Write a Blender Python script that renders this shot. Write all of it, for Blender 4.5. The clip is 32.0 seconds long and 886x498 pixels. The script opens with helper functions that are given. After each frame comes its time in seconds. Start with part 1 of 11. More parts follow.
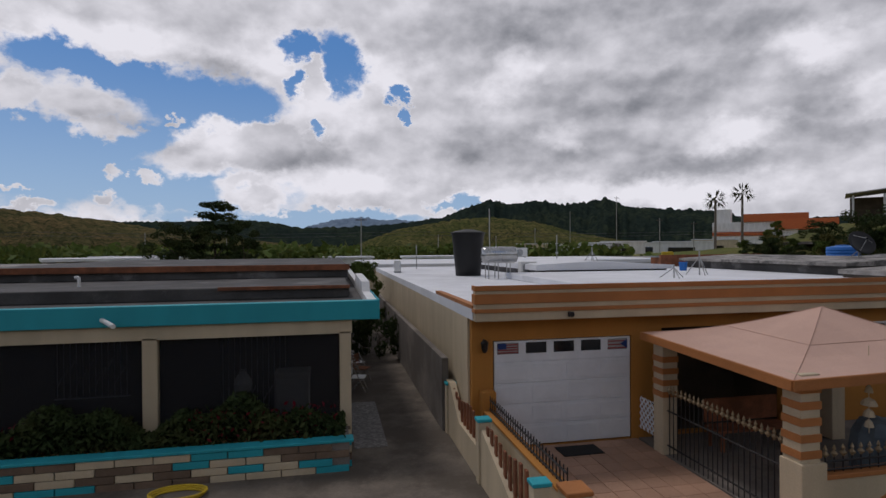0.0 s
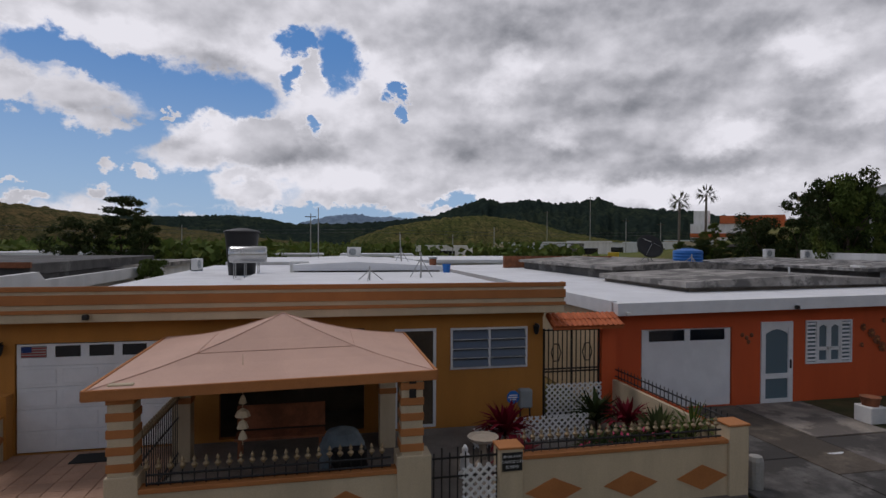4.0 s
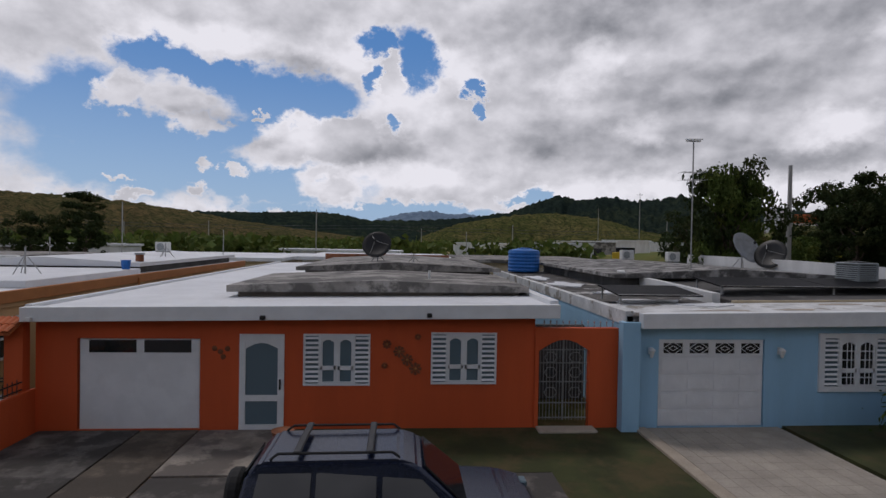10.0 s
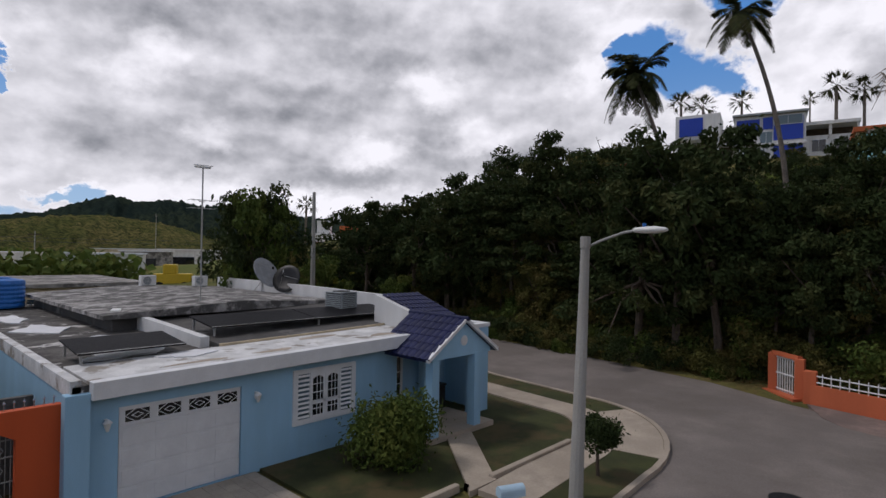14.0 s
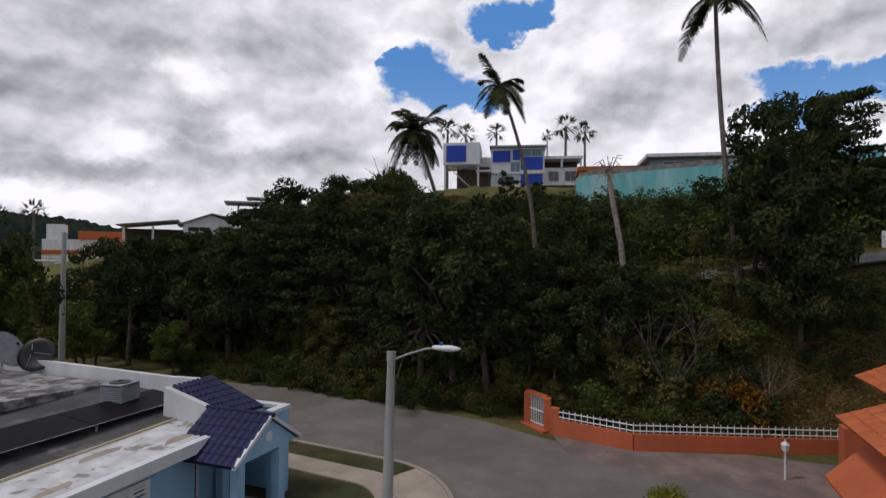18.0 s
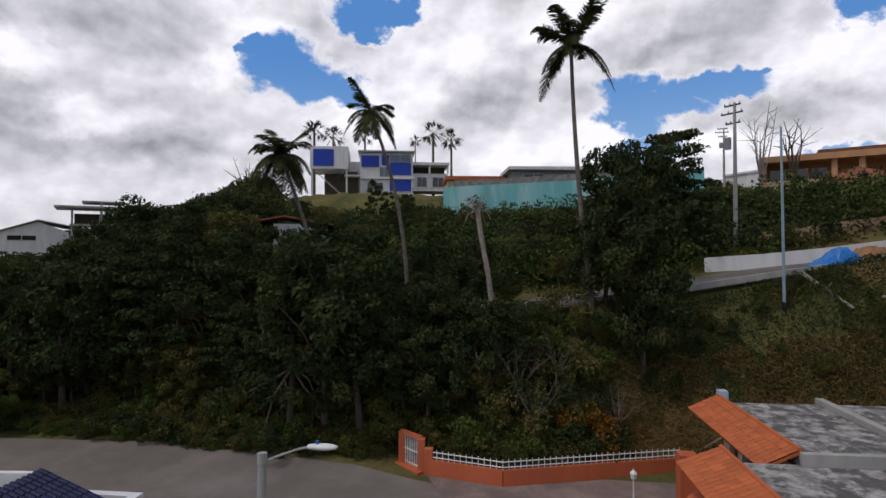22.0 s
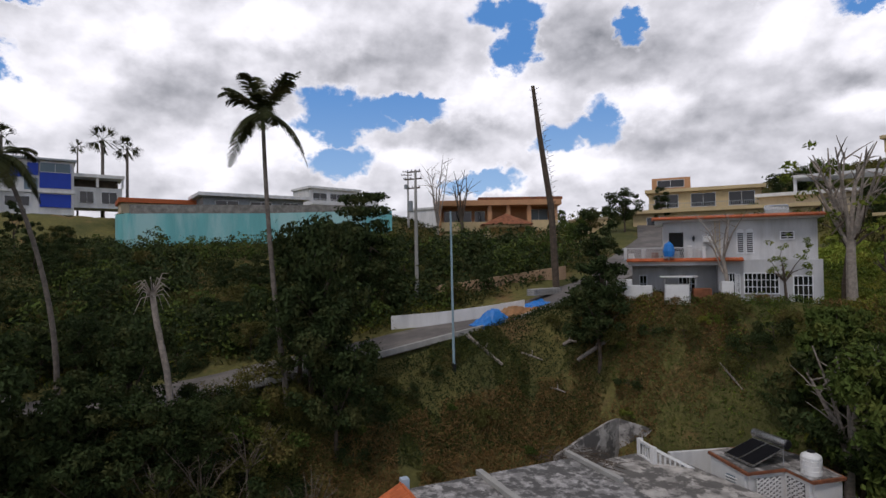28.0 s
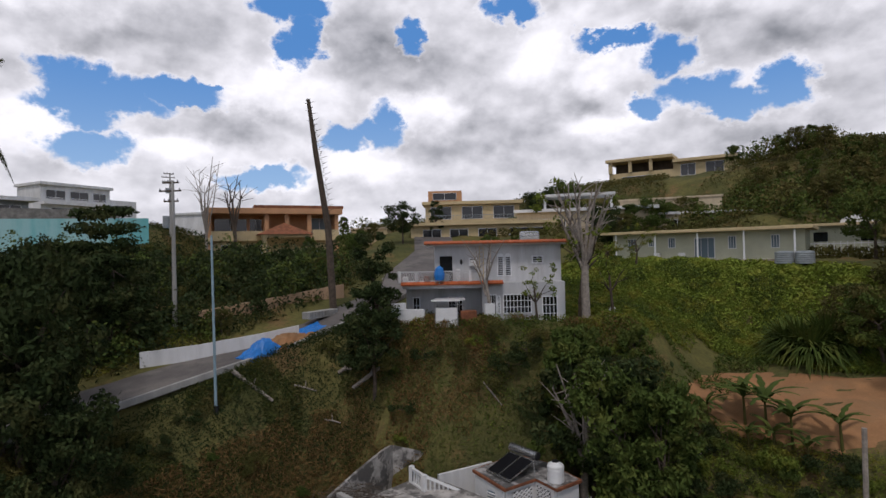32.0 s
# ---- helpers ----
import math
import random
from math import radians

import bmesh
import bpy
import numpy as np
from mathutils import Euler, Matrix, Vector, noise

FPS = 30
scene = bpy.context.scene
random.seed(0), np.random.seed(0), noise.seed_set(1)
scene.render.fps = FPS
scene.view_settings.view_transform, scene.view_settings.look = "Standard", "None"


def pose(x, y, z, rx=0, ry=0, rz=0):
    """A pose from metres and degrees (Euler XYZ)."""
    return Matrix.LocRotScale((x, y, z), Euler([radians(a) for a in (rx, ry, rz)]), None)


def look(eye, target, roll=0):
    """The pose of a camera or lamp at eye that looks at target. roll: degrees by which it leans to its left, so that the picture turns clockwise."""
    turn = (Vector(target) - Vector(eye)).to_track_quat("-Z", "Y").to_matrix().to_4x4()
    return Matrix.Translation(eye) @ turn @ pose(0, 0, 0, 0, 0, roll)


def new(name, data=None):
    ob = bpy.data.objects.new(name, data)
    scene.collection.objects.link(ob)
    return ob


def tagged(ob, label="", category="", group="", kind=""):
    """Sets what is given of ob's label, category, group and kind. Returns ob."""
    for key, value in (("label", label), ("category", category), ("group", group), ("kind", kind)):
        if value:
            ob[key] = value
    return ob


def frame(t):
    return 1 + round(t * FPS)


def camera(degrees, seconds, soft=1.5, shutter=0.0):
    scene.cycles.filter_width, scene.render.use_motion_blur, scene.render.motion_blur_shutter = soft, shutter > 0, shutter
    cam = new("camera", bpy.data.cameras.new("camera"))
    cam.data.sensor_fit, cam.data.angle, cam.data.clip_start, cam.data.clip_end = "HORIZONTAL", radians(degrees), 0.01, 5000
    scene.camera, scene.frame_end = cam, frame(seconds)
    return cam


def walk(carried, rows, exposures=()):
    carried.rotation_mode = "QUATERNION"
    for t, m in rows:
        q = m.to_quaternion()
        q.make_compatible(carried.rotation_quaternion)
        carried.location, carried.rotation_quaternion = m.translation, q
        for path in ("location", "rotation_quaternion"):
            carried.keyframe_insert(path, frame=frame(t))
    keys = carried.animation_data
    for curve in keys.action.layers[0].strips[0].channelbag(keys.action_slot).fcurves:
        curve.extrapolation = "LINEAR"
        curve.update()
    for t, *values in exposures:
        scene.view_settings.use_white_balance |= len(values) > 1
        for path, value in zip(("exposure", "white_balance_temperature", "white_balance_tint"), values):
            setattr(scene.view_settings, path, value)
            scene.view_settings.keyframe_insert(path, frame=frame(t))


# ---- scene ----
cam = camera(77.3, 32.0)
PATH = [
    (0, (-0.365, -1.1, 4.374), (0.035, 0.859, 4.366), -0.4),
    (0.5, (0.279, -1.266, 4.381), (0.683, 0.692, 4.373), -0.4),
    (1, (1.138, -1.349, 4.369), (1.543, 0.61, 4.357), -0.2),
    (1.5, (2.132, -1.576, 4.399), (2.538, 0.382, 4.382), 0.0),
    (2, (3.35, -1.831, 4.412), (3.758, 0.126, 4.399), 0.2),
    (2.5, (4.746, -2.071, 4.4), (5.155, -0.113, 4.387), 0.2),
    (3, (6.244, -2.312, 4.392), (6.655, -0.354, 4.38), 0.2),
    (3.5, (7.775, -2.572, 4.42), (8.187, -0.615, 4.406), 0.3),
    (4, (9.281, -2.785, 4.465), (9.698, -0.829, 4.449), 0.3),
    (4.5, (10.767, -3.02, 4.483), (11.186, -1.064, 4.467), 0.7),
    (6.5, (15.594, -3.559, 4.453), (15.884, -1.58, 4.437), 0.7),
    (7, (16.713, -3.407, 4.444), (16.958, -1.422, 4.421), 0.8),
    (7.5, (17.914, -3.249, 4.402), (18.122, -1.26, 4.38), 0.9),
    (8, (19.158, -3.112, 4.433), (19.34, -1.12, 4.409), 0.8),
    (8.5, (20.482, -3.014, 4.55), (20.642, -1.021, 4.523), 0.8),
    (9, (21.923, -2.95, 4.636), (22.076, -0.956, 4.606), 0.8),
    (9.5, (23.487, -2.934, 4.678), (23.635, -0.939, 4.648), 0.8),
    (10, (25.139, -2.932, 4.634), (25.285, -0.937, 4.605), 1.0),
    (10.5, (26.772, -2.811, 4.569), (26.922, -0.816, 4.543), 1.2),
    (11, (27.69, -2.654, 4.576), (28.026, -0.683, 4.554), 1.1),
    (11.5, (27.848, -2.584, 4.592), (28.442, -0.674, 4.576), 0.8),
    (12, (27.91, -2.523, 4.624), (28.754, -0.71, 4.616), 0.7),
    (12.5, (27.908, -2.472, 4.764), (28.974, -0.779, 4.765), 0.9),
    (13, (27.861, -2.476, 5.042), (29.11, -0.914, 5.05), 0.8),
    (13.5, (27.742, -2.567, 5.343), (29.105, -1.104, 5.358), 0.8),
    (14, (27.649, -2.677, 5.66), (29.106, -1.307, 5.678), 0.9),
    (14.5, (27.499, -2.725, 5.947), (29.039, -1.449, 5.969), 0.7),
    (15, (27.318, -2.788, 6.199), (28.936, -1.613, 6.223), 0.7),
    (15.5, (27.134, -2.797, 6.512), (28.823, -1.726, 6.54), 0.8),
    (17.5, (26.328, -2.621, 8.246), (28.176, -1.858, 8.283), 0.6),
    (18, (26.158, -2.498, 8.593), (28.034, -1.806, 8.63), 0.5),
    (18.5, (26.094, -2.444, 8.852), (27.993, -1.816, 8.885), 0.3),
    (19, (26.071, -2.415, 9.106), (27.988, -1.847, 9.138), 0.3),
    (19.5, (26.109, -2.391, 9.439), (28.043, -1.884, 9.472), 0.2),
    (20, (26.161, -2.325, 9.773), (28.109, -1.876, 9.803), 0.2),
    (20.5, (26.204, -2.212, 10.135), (28.163, -1.813, 10.162), 0.1),
    (21, (26.247, -2.169, 10.541), (28.216, -1.818, 10.568), -0.1),
    (21.5, (26.296, -2.156, 10.823), (28.273, -1.856, 10.848), -0.2),
    (22, (26.358, -2.213, 11.051), (28.344, -1.979, 11.073), -0.2),
    (22.5, (26.434, -2.244, 11.296), (28.428, -2.086, 11.317), -0.2),
    (23, (26.463, -2.311, 11.523), (28.461, -2.23, 11.547), -0.1),
    (23.5, (26.565, -2.412, 11.868), (28.565, -2.404, 11.894), -0.2),
    (24, (26.604, -2.45, 12.297), (28.603, -2.514, 12.327), -0.3),
    (24.5, (26.677, -2.479, 12.672), (28.673, -2.604, 12.707), -0.3),
    (26.5, (26.97, -2.595, 14.034), (28.943, -2.919, 14.066), -0.3),
    (27, (27.003, -2.638, 14.615), (28.967, -3.017, 14.65), -0.4),
    (27.5, (27.035, -2.709, 15.143), (28.954, -3.273, 15.179), -0.6),
    (28, (26.994, -2.752, 15.598), (28.827, -3.553, 15.632), -0.8),
    (28.5, (27.111, -2.787, 15.904), (28.837, -3.795, 15.936), -0.9),
    (29, (27.001, -2.908, 16.15), (28.622, -4.081, 16.174), -1.0),
    (29.5, (26.893, -3.019, 16.386), (28.39, -4.344, 16.401), -1.1),
    (30, (26.866, -3.033, 16.473), (28.269, -4.459, 16.487), -1.2),
    (30.5, (26.834, -2.969, 16.423), (28.218, -4.413, 16.436), -1.1),
    (31, (26.845, -3.014, 16.509), (28.239, -4.447, 16.518), -1.1),
    (31.5, (27.141, -3.487, 16.986), (28.544, -4.912, 16.996), -1.1),
    (32, (27.753, -4.276, 17.485), (29.154, -5.702, 17.503), -1.2),
]
walk(cam, [(t, look(eye, target, roll)) for t, eye, target, roll in PATH], [(0, -0.32, 6300, 17), (11, -0.30, 6300, 17), (14, -0.06, 6300, 17), (19, 0.0, 6300, 17), (25, 0.04, 6300, 17), (29, 0.06, 6300, 17), (32, 0.05, 6300, 17)])

# ---- light ----
SUN_AZ, SUN_EL = -38.0, 60.0


def aim(az, el):
    a, e = radians(az), radians(el)
    return Vector((math.sin(a) * math.cos(e), math.cos(a) * math.cos(e), math.sin(e)))


sun = new("sun", bpy.data.lights.new("sun", "SUN"))
sun.data.energy, sun.data.angle, sun.data.color = 1.25, radians(10), (1.0, 0.95, 0.88)
sun.matrix_world = Matrix.Translation((0, 0, 80)) @ (-aim(SUN_AZ, SUN_EL)).to_track_quat("-Z", "Y").to_matrix().to_4x4()


class Nodes:
    """Small helper to write node trees."""

    def __init__(self, tree):
        self.tree = tree
        tree.nodes.clear()

    def add(self, kind, operation=None):
        n = self.tree.nodes.new(kind)
        if operation:
            n.operation = operation
        return n

    def set(self, socket, v):
        if isinstance(v, bpy.types.NodeSocket):
            self.tree.links.new(v, socket)
        elif v is not None:
            socket.default_value = v

    def math(self, op, a, b=None, c=None):
        n = self.add("ShaderNodeMath", operation=op)
        for i, v in enumerate((a, b, c)):
            self.set(n.inputs[i], v)
        return n.outputs[0]

    def vec(self, op, a, b=None, scale=None):
        n = self.add("ShaderNodeVectorMath", operation=op)
        self.set(n.inputs[0], a)
        self.set(n.inputs[1], b)
        if scale is not None:
            self.set(n.inputs["Scale"], scale)
        return n.outputs["Value" if op in ("DOT_PRODUCT", "LENGTH") else "Vector"]

    def noise(self, v, scale, detail=4.0, rough=0.55, color=False, distort=0.0):
        n = self.add("ShaderNodeTexNoise")
        self.set(n.inputs["Vector"], v)
        n.inputs["Scale"].default_value, n.inputs["Detail"].default_value = scale, detail
        n.inputs["Roughness"].default_value, n.inputs["Distortion"].default_value = rough, distort
        return n.outputs["Color" if color else "Fac"]

    def ramp(self, v, a, b, lo=0.0, hi=1.0, smooth=True):
        n = self.add("ShaderNodeMapRange")
        n.interpolation_type = "SMOOTHSTEP" if smooth else "LINEAR"
        self.set(n.inputs["Value"], v)
        for k, x in zip(("From Min", "From Max", "To Min", "To Max"), (a, b, lo, hi)):
            self.set(n.inputs[k], x)
        return n.outputs["Result"]

    def mix(self, f, a, b, blend="MIX"):
        n = self.add("ShaderNodeMix")
        n.data_type, n.blend_type = "RGBA", blend
        self.set(n.inputs[0], f)
        for s, v in ((n.inputs[6], a), (n.inputs[7], b)):
            self.set(s, (*v, 1) if isinstance(v, tuple) and len(v) == 3 else v)
        return n.outputs[2]


# Sky: blue air with broken cumulus; (azimuth, elevation, half width, half height in degrees) of its parts.
GAPS_WEST = [(-22.5, 10.8, 13.3, 4.4), (-14.6, 12.9, 8.9, 3), (-21.3, 6.9, 13.7, 3.9), (-23.6, 16.1, 4.3, 1.6), (-19.1, 15.3, 4.8, 1.4), (-10.2, 13.3, 6, 2.6), (1.1, 18.1, 2.5, 3.2), (-2.6, 19.3, 2.5, 1.3), (-3.4, 15.9, 1.2, 1.6), (7.1, 15.6, 1.3, 0.9), (7.7, 13.3, 0.6, 0.8), (-1.2, 11.6, 0.9, 0.7), (-7.2, 12.7, 2.1, 1.4), (-14.7, 5, 12.2, 1.9), (-3.5, 3, 13.9, 0.8), (13.7, 4.8, 1.3, 0.9)]
GAPS_EAST = [(65.4, 19.6, 2.8, 1.5), (70.1, 17.1, 4.5, 2.4), (73.9, 16.1, 2.1, 1.8), (76.3, 21.7, 2, 0.7), (7.9, 15.3, 0.6, 0.9), (12.6, 4.3, 2.2, 0.6), (67, 18.5, 3.7, 2.8), (71.5, 16.3, 4.5, 1.8), (63.7, 19.6, 1.3, 0.9), (75.3, 23.5, 3.9, 1.9), (79.1, 24, 2.6, 1.5), (104.5, 14.3, 3.8, 2), (109.1, 15.3, 5.5, 1.3), (103, 12.4, 2.5, 1.5), (113, 15.7, 1.8, 0.6)]
GAPS_SOUTH = [(120.8, 23.7, 2.8, 1.4), (121.4, 20.9, 1.8, 2.1), (129.1, 12.7, 3.2, 1.6), (126, 11.4, 2.6, 1.8), (102.7, 9.8, 3.2, 1.4), (101.8, 15.3, 2.9, 2), (103.6, 13.7, 5.8, 1.2), (110.4, 14.9, 4, 1.1), (103.1, 9.6, 3.5, 1.6), (121, 20.3, 2, 2.1), (130, 12.9, 2, 2.6), (143, 23.6, 2.9, 1.4), (133.1, 21.7, 1.6, 1.5), (153.3, 19.8, 4, 0.9), (158.4, 18.1, 2.4, 1.9), (160.7, 14.2, 3.6, 1.9), (163.5, 12.8, 4, 1.4), (167.3, 13.9, 1.9, 2), (156.2, 13.4, 1.9, 1.2), (126.2, 11.2, 2.1, 1), (117.8, 8, 4, 1.2)]
GAPS_BEHIND = [(-60, 20, 14, 9), (-95, 14, 12, 8), (-140, 25, 16, 10), (160, 45, 12, 12), (-30, 55, 12, 12), (70, 48, 10, 10)]
PUFFS = [(-21.2, 12.5, 5.5, 2.1), (-19.4, 10.4, 2.7, 1.3), (-25.6, 12.7, 1.9, 1.8), (-27, 11.8, 2.1, 1.2), (-11.3, 9.3, 4.7, 2.3), (-13.2, 7.9, 4.3, 1.9), (-6.7, 9.7, 3.7, 2.5), (-19.3, 6.2, 1.2, 0.7), (-16.9, 6.1, 1.1, 0.5), (-25.1, 3.9, 1.4, 0.5), (-20.1, 4.1, 1.1, 0.7), (-26.3, 5.3, 0.5, 0.3), (-14.7, 11.8, 0.8, 0.5), (-2.3, 17, 0.9, 1), (-1.2, 15.5, 2.2, 1.2), (-7.2, 5.2, 3.7, 1.3)]
CRESTS = [(5.6, 17.6, 3.5, 2.6), (-11.3, 9.9, 4.5, 2.1), (-6.1, 18.2, 3.2, 2.5), (1, 13.4, 5.1, 2.7), (-19.5, 18.4, 9.4, 1.6), (16.1, 15.7, 2.7, 1.8), (45.8, 16.2, 3, 1.6), (38.9, 9.9, 4.1, 1.3), (23.2, 10.9, 2.2, 1), (1, 6.2, 11.2, 1.7), (29.4, 5.3, 21.5, 1.4), (45.1, 16.8, 4.1, 1.5), (39.4, 10.7, 4, 1.2), (19.7, 17.3, 4.2, 1.9), (50.4, 12.1, 2.9, 1.1), (80.4, 16.6, 4.5, 2.7), (84.4, 19.9, 7.5, 3.1), (90.1, 9.9, 5.1, 2.8), (50.4, 12.6, 3.1, 1.5), (44.9, 16.8, 3.5, 1.3), (61, 17.5, 2.6, 3), (63.7, 22.2, 3.8, 1.9), (117.3, 16, 2.2, 1.7), (119.1, 15.8, 6.4, 2.6), (146.1, 19.6, 3.4, 3.1), (134.4, 14.8, 4.7, 1.9)]
SOUTH_CRESTS = [(152.1, 17.5, 4.3, 2), (108.9, 10.2, 4.2, 1.1), (127.3, 8.7, 4, 2.3), (119.4, 7.5, 3.2, 1.7), (152.5, 12.7, 4.8, 1.6), (99.2, 11.3, 2.3, 2.3), (95.9, 22, 11.3, 2.5), (95.8, 10.9, 5.7, 2.8), (119.6, 17, 6.1, 1.8), (134.4, 15.3, 3.7, 1.9), (75.6, 13.6, 6.1, 2.4)]
DECKS = [(21.8, 10.6, 10.6, 1.9), (34.6, 8, 12.8, 1.4), (29.5, 13.4, 10, 2.1), (45.4, 12.1, 6.1, 1.7), (18.4, 20.8, 9.1, 2.5), (37.1, 19, 9.5, 2.3), (-17.8, 11.3, 4, 1.1), (-14.7, 9.3, 2.1, 0.9), (-1.3, 9.2, 4.4, 1.4), (-10.7, 16.3, 3, 1.3), (23.7, 9.7, 12.8, 1.8), (13.7, 9.9, 4.9, 1.4), (33.6, 15.4, 8.8, 1.6), (35.7, 21.7, 12.3, 2.5), (47.6, 9.9, 5.3, 1.3), (53.5, 20, 7.5, 2.3), (45.7, 13.4, 4.4, 1.8), (91.3, 21.6, 3.4, 3), (55, 9.7, 5.8, 1.6), (107.3, 19.7, 7.4, 2.3), (127.5, 21.6, 5.2, 2.5), (133.3, 17.5, 6.4, 2.1)]
SOUTH_DECKS = [(141.9, 12.3, 4.6, 2.8), (104.5, 19.3, 9.5, 1.6), (168.8, 17.7, 5.7, 1.8), (165.7, 9.8, 6.1, 1.3), (115.3, 12.7, 6.2, 1.4), (148.8, 14.7, 3.3, 1.6), (136.6, 10.6, 7, 1.5), (159.9, 20.8, 4.4, 1.4), (106.3, 19.7, 8.8, 2.1), (86.1, 16.2, 6.7, 3.1), (131.2, 19.7, 6.8, 2.9)]
world = bpy.data.worlds.new("world")
scene.world = world
world.use_nodes = True
N = Nodes(world.node_tree)
way = N.vec("NORMALIZE", N.add("ShaderNodeTexCoord").outputs["Generated"])
sky = N.add("ShaderNodeTexSky")
sky.sky_type, sky.sun_disc, sky.sun_elevation, sky.sun_rotation = "NISHITA", False, radians(SUN_EL), radians(SUN_AZ)
sep = N.add("ShaderNodeSeparateXYZ")
N.set(sep.inputs[0], way)
up = N.math("MAXIMUM", sep.outputs[2], 0.0)
# Bearing (from 70 degrees east of north) and height of each direction, in degrees.
MID = 70.0
east, north = aim(MID + 90, 0), aim(MID, 0)
bearing = N.math("ARCTAN2", N.vec("DOT_PRODUCT", way, tuple(east)), N.vec("DOT_PRODUCT", way, tuple(north)))
grid = N.add("ShaderNodeCombineXYZ")
N.set(grid.inputs[0], N.math("MULTIPLY", bearing, 180 / math.pi))
N.set(grid.inputs[1], N.math("MULTIPLY", N.math("ARCSINE", sep.outputs[2]), 180 / math.pi))
grid = grid.outputs[0]
flatten = N.vec("MULTIPLY", way, (1.0, 1.0, 1.3))
curl = N.vec("SUBTRACT", N.noise(flatten, 9.0, 7.0, 0.62, color=True), (0.5, 0.5, 0.5))
fray = N.vec("SUBTRACT", N.noise(flatten, 34.0, 5.0, 0.6, color=True), (0.5, 0.5, 0.5))
crisp = N.vec("ADD", N.vec("ADD", grid, N.vec("MULTIPLY", curl, (6.5, 5.0, 0.0))), N.vec("MULTIPLY", fray, (3.2, 2.6, 0.0)))
soft = N.vec("ADD", grid, N.vec("MULTIPLY", curl, (9.0, 5.5, 0.0)))


def field(spots, where, inner, outer):
    """How deep each direction lies inside any of the ellipses."""
    total = None
    for az, el, rx, ry in spots:
        rel = (az - MID + 180) % 360 - 180
        n = N.add("ShaderNodeVectorMath", operation="MULTIPLY_ADD")
        N.set(n.inputs[0], where)
        N.set(n.inputs[1], (1 / rx, 1 / ry, 0.0))
        N.set(n.inputs[2], (-rel / rx, -el / ry, 0.0))
        f = N.ramp(N.vec("LENGTH", n.outputs["Vector"]), outer, inner)
        total = f if total is None else N.math("MAXIMUM", total, f)
    return total


gap = field(GAPS_WEST + GAPS_EAST + GAPS_SOUTH + GAPS_BEHIND, crisp, 0.45, 1.4)
puff = field(PUFFS, crisp, 0.45, 1.25)
crest = field(CRESTS + SOUTH_CRESTS, soft, 0.0, 1.5)
deck = field(DECKS + SOUTH_DECKS, soft, 0.0, 1.6)
spread = N.vec("MULTIPLY", way, (1.0, 1.0, 1.45))
heap = N.noise(spread, 7.0, 6.0, 0.45)
raised = N.noise(N.vec("ADD", spread, (-0.01, 0.02, 0.06)), 7.0, 6.0, 0.45)
billow = N.noise(spread, 19.0, 6.0, 0.5)
billow_up = N.noise(N.vec("ADD", spread, (-0.004, 0.008, 0.022)), 19.0, 6.0, 0.5)
open_air = N.math("SUBTRACT", gap, N.math("MULTIPLY", puff, 0.9))
open_air = N.math("ADD", open_air, N.math("MULTIPLY", N.math("SUBTRACT", billow, 0.5), 0.75))
alpha = N.ramp(open_air, 0.14, 0.80, 1.0, 0.0)
lit = N.math("ADD", N.math("MULTIPLY", N.math("SUBTRACT", heap, raised), 1.5), N.math("MULTIPLY", N.math("SUBTRACT", billow, billow_up), 1.0))
rim = N.math("MULTIPLY", N.ramp(open_air, -0.25, 0.30), 0.24)
tone = N.math("ADD", N.math("ADD", N.math("MULTIPLY", lit, 0.34), rim), 0.55)
tone = N.math("ADD", tone, N.math("MULTIPLY", crest, 0.42))
tone = N.math("SUBTRACT", tone, N.math("MULTIPLY", deck, 0.32))
tone = N.math("ADD", tone, N.math("MULTIPLY", N.math("SUBTRACT", heap, 0.5), 0.22))
tone = N.math("ADD", tone, N.ramp(up, 0.02, 0.14, 0.03, 0.0))
# A thick dark deck hangs overhead and keeps the street in shade.
tone = N.math("SUBTRACT", tone, N.ramp(up, 0.42, 0.65, 0.0, 0.46))
cloud = N.mix(N.ramp(tone, 0.0, 1.0, 0.0, 1.0, smooth=False), (0.155, 0.17, 0.19), (0.97, 0.975, 0.985))
blue = N.mix(N.ramp(up, 0.0, 0.36), (0.40, 0.62, 0.86), (0.09, 0.29, 0.66))
air = N.mix(0.75, N.vec("SCALE", sky.outputs[0], scale=0.06), blue)
out = N.add("ShaderNodeOutputWorld")
bg = N.add("ShaderNodeBackground")
N.set(bg.inputs[0], N.mix(alpha, air, cloud))
bg.inputs[1].default_value = 1.0
N.set(out.inputs[0], bg.outputs[0])

# ---- materials ----


